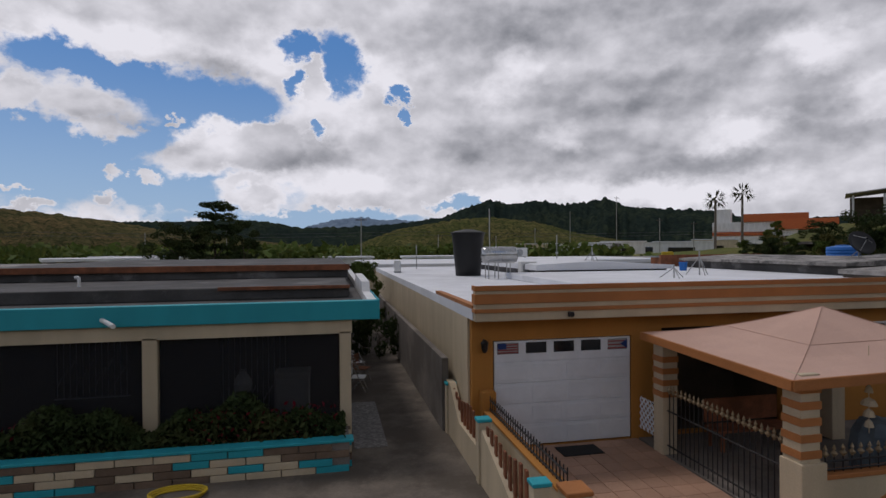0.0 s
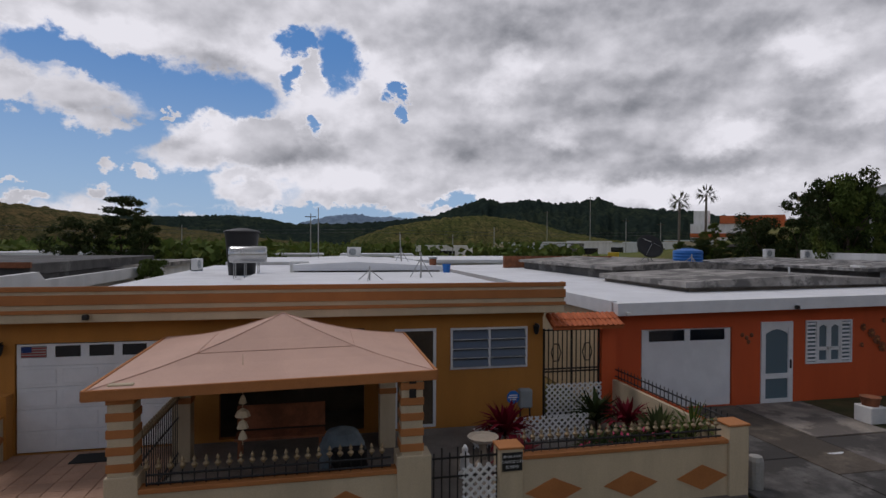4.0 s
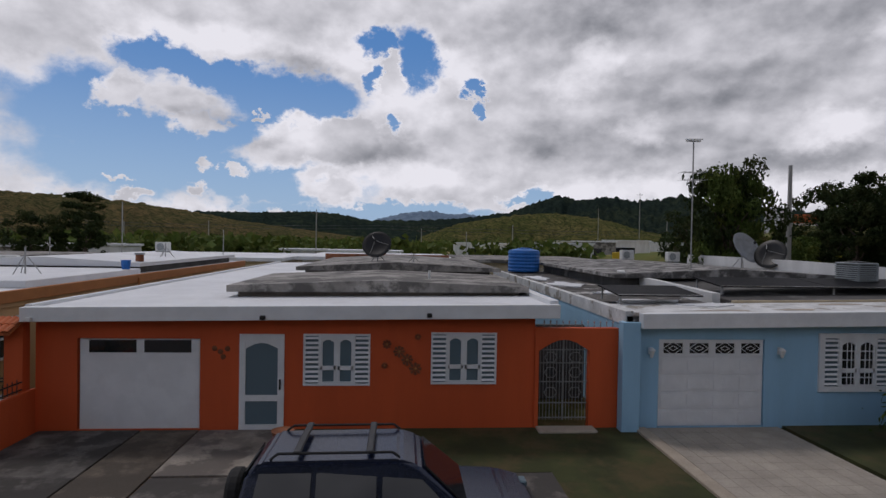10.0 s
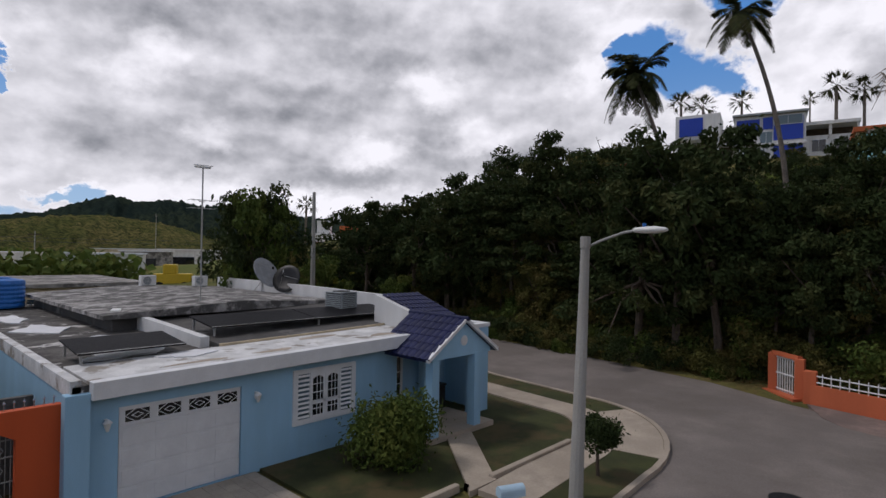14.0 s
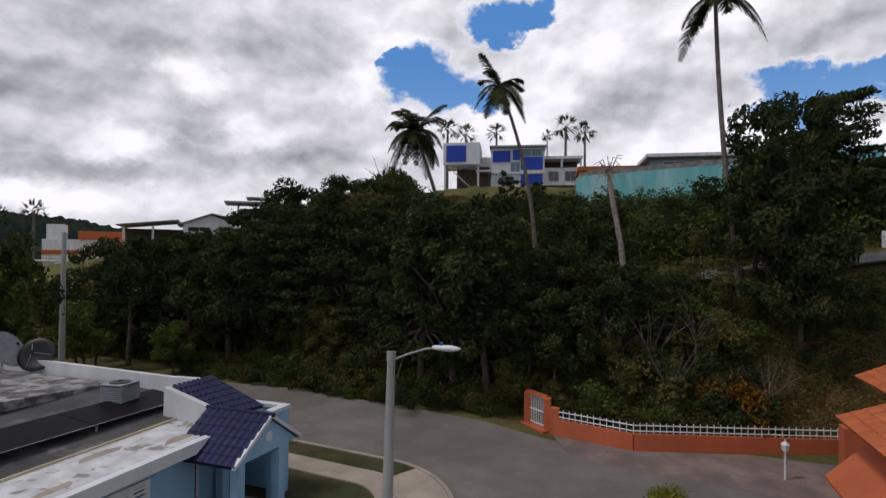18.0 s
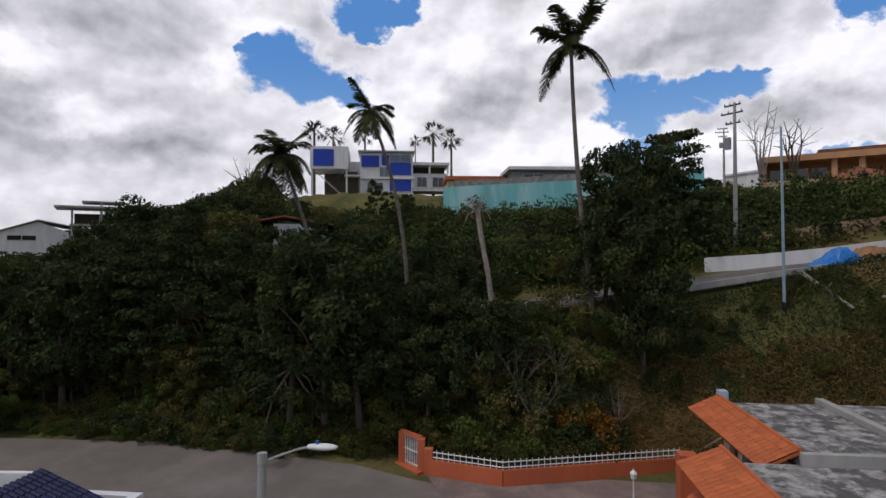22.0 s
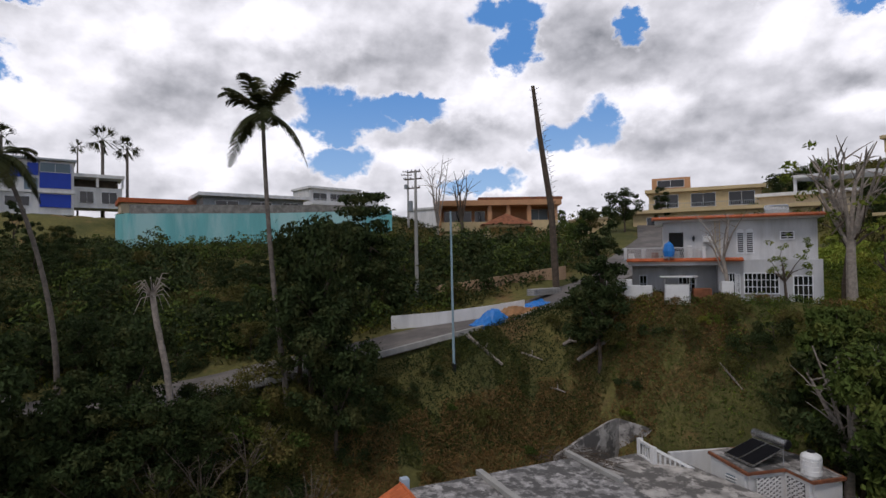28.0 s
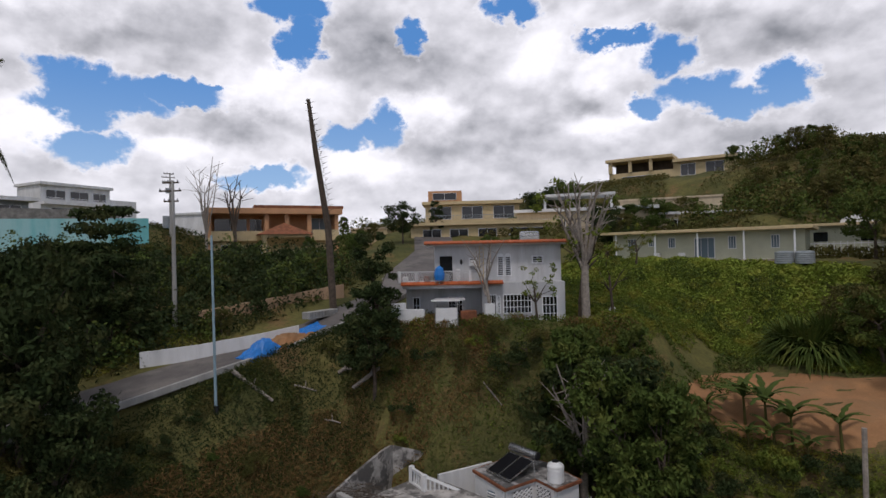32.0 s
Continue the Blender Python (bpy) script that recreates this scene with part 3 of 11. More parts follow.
# The kerb line turns from the street to the side road round the corner lawn.
CORNER = arc(41.6, 8.2, 5.1, -92, 0, 12)
CORNER = [(41.4 + (x - 41.4) * 1.18, y) for x, y in CORNER]
KERB = [(-60, 2.9), (38, 2.9)] + CORNER + [(48.2, 13), (50.2, 22), (52.5, 40), (55, 60)]
OUTER = [(57, 60), (56.5, 40), (57.2, 20), (56.6, 12), (55.6, 6), (54.2, 2.6), (53.4, 0.2), (52.4, -2.4), (51.0, -5), (48.5, -9.2), (40, -9.2), (-60, -9.2)]


def in_street(x, y):
    """Whether places lie on the street."""
    ring, odd = KERB + OUTER, np.zeros(np.shape(x), bool)
    for (ax, ay), (bx, by) in zip(ring, ring[1:] + ring[:1]):
        cross = (ay > y) != (by > y)
        odd ^= cross & (x < (bx - ax) * (y - ay) / ((by - ay) or 1e-9) + ax)
    return odd


def axis_steps(lo, fine_lo, fine_hi, hi, d):
    """Coordinates that are d apart in the middle and grow outwards."""
    mid = list(np.arange(fine_lo, fine_hi + d / 2, d))
    up, step_up, x = [], d, fine_hi
    while x < hi:
        step_up *= 1.16
        x += step_up
        up.append(x)
    down, step_dn, x = [], d, fine_lo
    while x > lo:
        step_dn *= 1.16
        x -= step_dn
        down.append(x)
    return np.array(down[::-1] + mid + up)


def sheet(name, xs, ys, zfun):
    X, Y = np.meshgrid(xs, ys)
    Z = zfun(X, Y)
    w, h = len(xs), len(ys)
    idx = np.arange(w * h).reshape(h, w)
    quads = np.stack([idx[:-1, :-1], idx[:-1, 1:], idx[1:, 1:], idx[1:, :-1]], -1).reshape(-1, 4)
    me = bpy.data.meshes.new(name)
    me.from_pydata(np.stack([X, Y, Z], -1).reshape(-1, 3).tolist(), [], quads.tolist())
    me.shade_smooth()
    return me


def ground_mat():
    m = bpy.data.materials.new("open_ground")
    m.use_nodes = True
    n = Nodes(m.node_tree)
    o, b = n.add("ShaderNodeOutputMaterial"), n.add("ShaderNodeBsdfPrincipled")
    n.set(o.inputs[0], b.outputs[0])
    p = n.add("ShaderNodeNewGeometry").outputs["Position"]
    a = n.mix(n.ramp(n.noise(p, 0.09, 8, 0.65), 0.38, 0.62), (0.075, 0.08, 0.028), (0.15, 0.135, 0.045))
    a = n.mix(n.ramp(n.noise(p, 0.22, 8, 0.7), 0.52, 0.66, 0.0, 0.8), a, (0.21, 0.13, 0.06))
    a = n.mix(n.ramp(n.noise(p, 3.0, 6, 0.7), 0.40, 0.70, 0.0, 0.5), a, (0.045, 0.045, 0.02))
    sp = n.add("ShaderNodeSeparateXYZ")
    n.set(sp.inputs[0], p)
    fields = n.ramp(sp.outputs[1], 45.0, 140.0)
    wide = n.mix(n.ramp(n.noise(n.vec("MULTIPLY", p, (1.0, 0.3, 1.0)), 0.012, 6, 0.6), 0.42, 0.60), (0.10, 0.12, 0.03), (0.33, 0.26, 0.10))
    n.set(b.inputs["Base Color"], n.mix(fields, a, wide))
    b.inputs["Roughness"].default_value = 0.95
    b.inputs["Specular IOR Level"].default_value = 0.1
    bp = n.add("ShaderNodeBump")
    bp.inputs["Strength"].default_value, bp.inputs["Distance"].default_value = 0.8, 0.12
    n.set(bp.inputs["Height"], n.noise(p, 4.0, 8, 0.7))
    n.set(b.inputs["Normal"], bp.outputs[0])
    return m


def rough_ground(x, y):
    z = ground_z(x, y)
    wild = step(0.5, 4, toe_distance(x, y)) * (1 - step(60, 120, np.abs(x - 70) * 0.8))
    bumps = 0.22 * np.sin(x * 0.9 + 1.3 * np.sin(y * 0.7)) * np.sin(y * 1.1 + np.sin(x * 0.6)) + 0.12 * np.sin(x * 2.3 + y * 1.7)
    return z + wild * bumps * (1 - on_road(x, y)) - 0.03 - 0.14 * on_road(x, y) - 0.4 * in_street(x, y)


HILL_ROAD = [(74, 75), (69, 30), (67.5, 12), (67.3, 0), (68.0, -12), (68.3, -20), (69.5, -32), (74, -44), (84, -60), (97, -72)]


def road_distance(x, y):
    best = np.full(np.shape(x), 1e9)
    for (ax, ay), (bx, by) in zip(HILL_ROAD, HILL_ROAD[1:]):
        dx, dy = bx - ax, by - ay
        t = np.clip(((x - ax) * dx + (y - ay) * dy) / (dx * dx + dy * dy), 0, 1)
        best = np.minimum(best, np.hypot(x - ax - t * dx, y - ay - t * dy))
    return best


def on_road(x, y):
    return 1 - step(3.0, 4.5, road_distance(np.asarray(x, float), np.asarray(y, float)))


me = sheet("ground", axis_steps(-2600, 30, 112, 2600, 1.3), axis_steps(-2600, -80, 48, 3200, 1.3), rough_ground)
me.materials.append(ground_mat())
tagged(new("ground", me), "rough grassy ground rising into a scrubby hillside", "ground", kind="structure")


# Distant ranges: (azimuth, elevation) crests as seen from the street, at their distance.
def range_mat(name, a, b_, c, scale):
    m = bpy.data.materials.new(name)
    m.use_nodes = True
    n = Nodes(m.node_tree)
    o, b = n.add("ShaderNodeOutputMaterial"), n.add("ShaderNodeBsdfPrincipled")
    n.set(o.inputs[0], b.outputs[0])
    p = n.add("ShaderNodeNewGeometry").outputs["Position"]
    col = n.mix(n.ramp(n.noise(p, scale, 7, 0.65), 0.40, 0.62), a, b_)
    col = n.mix(n.ramp(n.noise(p, scale * 7, 6, 0.7), 0.42, 0.58, 0.0, 0.95), col, c)
    n.set(b.inputs["Base Color"], col)
    b.inputs["Roughness"].default_value, b.inputs["Specular IOR Level"].default_value = 1.0, 0.0
    bp = n.add("ShaderNodeBump")
    bp.inputs["Strength"].default_value, bp.inputs["Distance"].default_value = 1.0, 9.0
    n.set(bp.inputs["Height"], n.noise(p, scale * 5, 8, 0.7))
    n.set(b.inputs["Normal"], bp.outputs[0])
    return m


def mountain_range(name, label, dist, crest, depth, material, rough, foot=-4.0):
    """A ridge of uneven height; the crest line gives azimuths and elevations in degrees from the street."""
    az = np.arange(crest[0][0], crest[-1][0] + 0.01, 0.16)
    el = np.interp(az, [c[0] for c in crest], [c[1] for c in crest])
    rows, verts, faces = 14, [], []
    for j in range(rows + 1):
        v = j / rows
        for i, (a, e) in enumerate(zip(az, el)):
            r = dist - depth * (1 - v)
            top = 4.4 + math.tan(radians(float(e))) * dist
            spur = 0.5 + 0.5 * noise.noise((float(a) * 0.55, v * 1.6, dist * 0.01))
            h = foot + (top - foot) * (v ** (0.75 + 0.9 * spur))
            h += rough * (noise.fractal((float(a) * 1.7, v * 5, dist * 0.02), 0.6, 2.2, 6)) * (0.25 + 0.75 * min(1, 3 * v * (1.12 - v))) * (top - foot) * 0.13
            verts.append((r * math.sin(radians(float(a))), r * math.cos(radians(float(a))), h))
    w = len(az)
    for j in range(rows):
        for i in range(w - 1):
            k = j * w + i
            faces.append((k, k + 1, k + w + 1, k + w))
    base = len(verts)
    for i in range(w):
        x, y, z = verts[rows * w + i]
        verts.append((x * 1.25, y * 1.25, foot))
    for i in range(w - 1):
        faces.append((rows * w + i, rows * w + i + 1, base + i + 1, base + i))
    me = bpy.data.meshes.new(name)
    me.from_pydata(verts, [], faces)
    me.shade_smooth()
    me.materials.append(material)
    return tagged(new(name, me), label, "hill", kind="structure")


# Cloud shadow is painted into this range's dark greens, with some bluish haze.
mountain_range("mountain_range", "wooded mountain range with cloud shadow put into its dark colour", 2500, [(-60, 2.2), (-40, 2.6), (-20, 2.45), (-14.7, 2.5), (-8.8, 2.75), (-6, 2.6), (-3, 2.0), (2, 2.1), (6.7, 2.4), (11.9, 3.1), (13.7, 3.9), (16.5, 4.85), (18.3, 4.3), (21.2, 4.65), (24, 4.2), (26, 4.4), (27.9, 4.75), (30, 3.8), (33.6, 3.5), (37, 3.25), (39.3, 2.7), (43.7, 2.3), (50, 2.4), (58, 1.6), (70, 1.0)], 1100, range_mat("wooded_slopes", (0.022, 0.033, 0.027), (0.036, 0.048, 0.030), (0.014, 0.022, 0.020), 0.004), 1.0)
# The air's blue haze is mixed into these slope colours.
mountain_range("far_mountain", "far mountains with haze put into their blue colour", 3600, [(-6, 1.0), (-2, 2.2), (0.4, 2.8), (3.2, 3.1), (5, 2.8), (7, 2.85), (9, 2.6), (12, 2.8), (16, 1.5)], 700, range_mat("haze_tinted_slopes", (0.16, 0.22, 0.30), (0.19, 0.25, 0.32), (0.14, 0.19, 0.26), 0.003), 0.7)
# Brighter grass colours here carry the sunlight on the hill.
mountain_range("near_hill", "yellow-green grassy hill with dark scrub, sunlight put into its colour", 1300, [(3, 0.4), (6.7, 1.8), (10.8, 2.5), (14, 2.9), (16.6, 3.0), (19, 2.75), (21.8, 2.3), (25.1, 1.3), (29, 0.6), (33, 0.2)], 600, range_mat("grassy_slopes", (0.12, 0.125, 0.04), (0.20, 0.17, 0.065), (0.030, 0.042, 0.020), 0.016), 0.8)
mountain_range("western_hill", "long grassy hill with bushes in the west", 1100, [(-75, 3.2), (-50, 3.6), (-36, 3.6), (-27, 3.35), (-23.3, 3.0), (-19, 2.4), (-15, 1.7), (-11, 1.2), (-6, 0.6), (-2, 0.2)], 600, range_mat("bushy_slopes", (0.13, 0.115, 0.05), (0.21, 0.15, 0.07), (0.040, 0.048, 0.024), 0.016), 0.7)


# ---- street, pavements and drives ----
def flatpiece(name, pts, z0, z1, material, label, category="", kind="structure", bm=None):
    b = B()
    prism(b, pts, z0, z1)
    return solo(name, b, material, label, category, kind=kind)


def street_z(x, y):
    return ground_z(x, y)


st = B()
prism(st, KERB + OUTER, -0.12, 0.0)
for v in st.verts:
    v.co.z += float(ground_z(v.co.x, v.co.y)) * (1 if v.co.x > 43 else 0)
bmesh.ops.triangulate(st, faces=[f for f in st.faces if len(f.verts) > 4])
solo("street", st, M["street"], "worn pale concrete street curving round the corner", "street", kind="structure")
kb = B()
for (ax, ay), (bx, by) in zip(KERB[1:], KERB[2:]):
    d = Vector((bx - ax, by - ay)).normalized()
    n_ = Vector((-d.y, d.x)) * 0.16
    prism(kb, [(ax, ay), (bx, by), (bx + n_.x, by + n_.y), (ax + n_.x, ay + n_.y)], -0.3, 0.14)
solo("kerb", kb, M["pave"], "pale concrete kerb along the corner lawn", "kerb", kind="structure")


def shrink(pts, d):
    """The kerb line moved inwards by d."""
    out = []
    for i, (x, y) in enumerate(pts):
        a, b = pts[max(i - 1, 0)], pts[min(i + 1, len(pts) - 1)]
        t = Vector((b[0] - a[0], b[1] - a[1])).normalized()
        out.append((x - t.y * d, y + t.x * d))
    return out


K1, K2, K3 = shrink(KERB[1:], 0.17), shrink(KERB[1:], 1.45), shrink(KERB[1:], 2.75)
vg = B()
prism(vg, K1[:4] + K2[:4][::-1], -0.1, 0.10)
prism(vg, K1[10:] + K2[10:][::-1], -0.1, 0.10)
solo("grass_verge", vg, M["lawn"], "short dark grass verge beside the kerb", "lawn", kind="structure")
sw = B()
prism(sw, K2[:10] + K3[:10][::-1], -0.1, 0.115)
prism(sw, K2[9:] + K3[9:][::-1], -0.1, 0.113)
prism(sw, K1[3:11] + K2[3:11][::-1], -0.1, 0.111)
solo("pavement", sw, M["pave"], "sandy worn concrete pavement curving round the corner", "pavement", kind="structure")
flatpiece("corner_lawn", [(34.9, 6.15), (38.0, 6.05), (38.0, 6.0)] + [(x, y) for x, y in K3[2:] if y < 40] + [(46, 40), (34.9, 40)], -0.12, 0.06, M["lawn"], "short dark lawn round the blue house", "lawn")
cb = B()
for (ax, ay), (bx, by) in zip([(34.9, 6.0), (37.75, 5.85)], [(37.6, 5.85), (37.75, 5.85)]):
    box(cb, ax, ay, 0, bx, ay + 0.16, 0.2, 0.02)
box(cb, 38.6, 5.78, 0, 42.4, 5.95, 0.2, 0.02)
solo("lawn_edging", cb, M["pave"], "low sandy concrete edging of the lawn", "edging", kind="structure")
flatpiece("walkway", [(37.6, 5.7), (38.6, 5.7), (41.35, 8.95), (40.25, 8.95)], -0.1, 0.125, M["pave"], "straight concrete garden walk to the porch", "walkway")
flatpiece("red_house_lawn", [(22.6, 7.95), (28.2, 7.95), (28.2, 3.2), (31.0, 3.2), (31.0, 10.6), (22.6, 10.6)], -0.1, 0.03, M["lawn"], "patchy dark lawn before the red house", "lawn")

# Driveways with their joints.
def slabs(name, label, x0, x1, y0, y1, nx, ny, material, piece, gap=0.02, z=0.045, wob=0.0):
    root = thing(name, ((x0 + x1) / 2, (y0 + y1) / 2, 0), label, "driveway", kind="structure")
    b = B()
    box(b, x0, y0, -0.1, x1, y1, z - 0.02)
    part("bed", b, M["concrete"], root)
    dx, dy = (x1 - x0) / nx, (y1 - y0) / ny
    b = B()
    box(b, -dx / 2 + gap / 2, -dy / 2 + gap / 2, -0.02, dx / 2 - gap / 2, dy / 2 - gap / 2, 0.0, min(0.006, gap / 3))
    data = mesh_of(piece, b, material)
    for i in range(nx):
        for j in range(ny):
            ob = new(piece, data)
            ob.parent, ob.matrix_parent_inverse = root, BASE[root.name]
            ob.matrix_basis = pose(x0 + dx * (i + 0.5), y0 + dy * (j + 0.5), z + random.uniform(-wob, wob), random.uniform(-wob, wob) * 20, random.uniform(-wob, wob) * 20, 0)
    return root


SLAB = [mat("dark_stained_slab", (0.15, 0.14, 0.13), 0.92, 0.4, 1.3, 20, 0.4, second=(0.04, 0.037, 0.034), amount=0.95, edge=(0.44, 0.54)),
        mat("brown_slab", (0.16, 0.13, 0.10), 0.92, 0.5, 1.2, 20, 0.4, second=(0.06, 0.05, 0.04), amount=0.9, edge=(0.44, 0.54)),
        mat("pale_worn_slab", (0.34, 0.30, 0.255), 0.92, 0.55, 1.3, 20, 0.4, second=(0.11, 0.095, 0.085), amount=0.9, edge=(0.48, 0.56)),
        mat("mottled_slab", (0.18, 0.16, 0.145), 0.92, 0.45, 1.2, 20, 0.4, second=(0.05, 0.046, 0.042), amount=0.95, edge=(0.44, 0.53))]
dw = thing("red_house_driveway", (21, 6.5, 0), "cracked patchy grey concrete slab driveway", "driveway", kind="structure")
part("bed", box(B(), 16.75, 3.0, -0.1, 28.2, 10.55, 0.0), M["soil"], dw)
for x0, x1, y0, y1, k_, z in ((16.75, 19.03, 7.0, 10.55, 0, 0.05), (16.75, 19.03, 3.0, 6.97, 0, 0.045), (19.07, 20.38, 6.1, 10.55, 1, 0.047), (19.07, 20.38, 3.0, 6.07, 0, 0.05), (20.42, 22.55, 7.93, 10.5, 2, 0.06), (20.42, 23.9, 3.0, 7.88, 3, 0.04), (23.94, 28.2, 3.0, 7.9, 3, 0.044)):
    part("slab", box(B(), x0, y0, -0.08, x1, y1, z, 0.008), SLAB[k_], dw)
part("paint_splash", prism(B(), [(20.0 + 0.25 * math.cos(q) * (0.7 + 0.3 * math.sin(3 * q)), 7.0 + 0.09 * math.sin(q) * (0.7 + 0.3 * math.cos(2 * q))) for q in [k * 0.52 for k in range(12)]], 0.045, 0.054), M["trim"], dw, "white paint splash")
slabs("blue_house_driveway", "pale paved driveway of small square slabs", 31.3, 34.75, 3.0, 10.45, 10, 20, mat("pale_slab", (0.44, 0.39, 0.33), 0.9, 0.8, 0.8, 24, 0.2, second=(0.27, 0.24, 0.20), amount=0.6, rnd=0.12), "paving_slab", 0.008, 0.05, 0.0)
slabs("orange_house_driveway", "terracotta tiled driveway", 2.95, 6.35, 3.0, 10.2, 9, 18, M["tile"], "floor_tile", 0.012, 0.06, 0.0)
flatpiece("alley_floor", [(-14, 3.0), (2.35, 3.0), (2.2, 34), (0.0, 34), (0.0, 10.9), (-14, 9.4)], -0.1, 0.035, mat("dirty_alley_floor", (0.20, 0.165, 0.13), 0.92, 0.6, 0.7, 20, 0.3, second=(0.075, 0.06, 0.045), amount=0.85, edge=(0.42, 0.58)), "stained cracked concrete alley floor", "alley")
flatpiece("garden_floor", [(6.4, 5.6), (16.6, 5.6), (16.6, 10.2), (6.4, 10.2)], -0.1, 0.06, M["concrete"], "shaded concrete terrace and garden floor", "terrace")
kw = B()
box(kw, 30.95, 3.0, -0.1, 31.25, 10.4, 0.09, 0.01)
solo("drive_edge", kw, M["pave"], "pale concrete strip beside the driveway", "kerb", kind="structure")

# Hill road: strip, kerb and separate white wall.
def strip(name, line, half, lift, material, label, thick=0.12, off=0.0):
    pts = []
    for (ax, ay), (bx, by) in zip(line, line[1:]):
        n_ = max(2, int(math.hypot(bx - ax, by - ay) / 1.5))
        pts += [(ax + (bx - ax) * i / n_, ay + (by - ay) * i / n_) for i in range(n_)]
    pts.append(line[-1])
    b, rows = B(), []
    for i, (x, y) in enumerate(pts):
        a, c = pts[max(i - 2, 0)], pts[min(i + 2, len(pts) - 1)]
        t = Vector((c[0] - a[0], c[1] - a[1])).normalized()
        l, r = (x - t.y * (off - half), y + t.x * (off - half)), (x - t.y * (off + half), y + t.x * (off + half))
        z = gz(x, y) + lift
        rows.append([b.verts.new((*l, z - thick)), b.verts.new((*l, z)), b.verts.new((*r, z)), b.verts.new((*r, z - thick))])
    for p, q in zip(rows, rows[1:]):
        for k in range(3):
            b.faces.new((p[k], p[k + 1], q[k + 1], q[k]))
    b.faces.new(rows[0])
    b.faces.new(rows[-1])
    return solo(name, b, material, label, "road", kind="structure")


strip("hill_road", HILL_ROAD, 3.0, 0.02, M["asphalt"], "narrow grey road climbing the hillside", 0.4)
strip("hill_kerb", HILL_ROAD[2:7], 0.13, 0.14, M["pole"], "pale concrete kerb of the hill road", 0.4, off=-3.1)

# ---- houses ----


def jalousie(parent, x0, x1, z0, z1, y, rows, cols, label, material="trim", glass="glass"):
    """A framed window of tilted glass louvres."""
    w = part("window", wall(B(), x0, x1, y - 0.05, y + 0.03, z0, z1, [(x0 + 0.05 + i * (x1 - x0 - 0.05) / cols, x0 + (i + 1) * (x1 - x0 - 0.05) / cols, z0 + 0.05, z1 - 0.05) for i in range(cols)]), M[material], parent, label)
    dx, dz = (x1 - x0 - 0.05) / cols, (z1 - z0 - 0.1) / rows
    for i in range(cols):
        for j in range(rows):
            b = B()
            box(b, x0 + 0.055 + i * dx, -0.01, -dz * 0.52, x0 + i * dx + dx - 0.005, 0.01, dz * 0.52)
            turn(b, pose(0, y - 0.03, z0 + 0.05 + (j + 0.5) * dz, -28, 0, 0))
            lv = part("louvre", b, M["louvreglass" if glass == "glass" else glass], w)
            part("louvre_frame", box(B(), x0 + 0.05 + i * dx, y - 0.075, z0 + 0.05 + j * dz - 0.012, x0 + i * dx + dx, y - 0.05, z0 + 0.05 + j * dz + 0.012), M[material], lv)
    return w


def shutter_window(parent, x0, x1, z0, z1, y, label, glass="glass"):
    """White double casement with louvred shutters on both sides."""
    s = (x1 - x0) * 0.225
    f = 0.045
    w = part("window", wall(B(), x0, x1, y - 0.06, y + 0.04, z0, z1, [(x0 + f, x0 + s, z0 + f, z1 - f), (x0 + s + f, (x0 + x1) / 2 - f / 2, z0 + f * 2, z1 - f * 2), ((x0 + x1) / 2 + f / 2, x1 - s - f, z0 + f * 2, z1 - f * 2), (x1 - s, x1 - f, z0 + f, z1 - f)]), M["trim"], parent, label)
    b = B()
    box(b, x0 + s, y - 0.01, z0, x1 - s, y + 0.01, z1)
    part("pane", b, M[glass], w)
    b = B()
    h = z1 - z0
    for a, c in ((x0 + s + f, (x0 + x1) / 2 - f / 2), ((x0 + x1) / 2 + f / 2, x1 - s - f)):
        box(b, a, y - 0.045, z0 + h * 0.30, c, y - 0.012, z0 + h * 0.38)
        slab(b, [(a, z1 - f * 2), (a, z1 - h * 0.20)] + [(a + (c - a) * t, z1 - h * 0.20 + h * 0.09 * math.sin(math.pi * t)) for t in (0.15, 0.35, 0.5, 0.65, 0.85)] + [(c, z1 - h * 0.20), (c, z1 - f * 2)], "y", y - 0.05, y - 0.015)
        box(b, a, y - 0.045, z0 + h * 0.05, a + 0.05, y - 0.012, z1 - f)
        box(b, c - 0.05, y - 0.045, z0 + h * 0.05, c, y - 0.012, z1 - f)
    part("casement", b, M["trim"], w)
    for a, c in ((x0 + f, x0 + s), (x1 - s, x1 - f)):
        sh = B()
        box(sh, a, y - 0.005, z0 + f, c, y + 0.005, z1 - f)
        part("shutter_back", sh, M["frost"], w)
        n_ = 10
        for j in range(n_):
            b = B()
            box(b, a, -0.006, -0.030, c, 0.006, 0.030)
            turn(b, pose(0, y - 0.035, z0 + f + (j + 0.5) * (h - 2 * f) / n_, -35, 0, 0))
            part("slat", b, M["trim"], w)
    return w


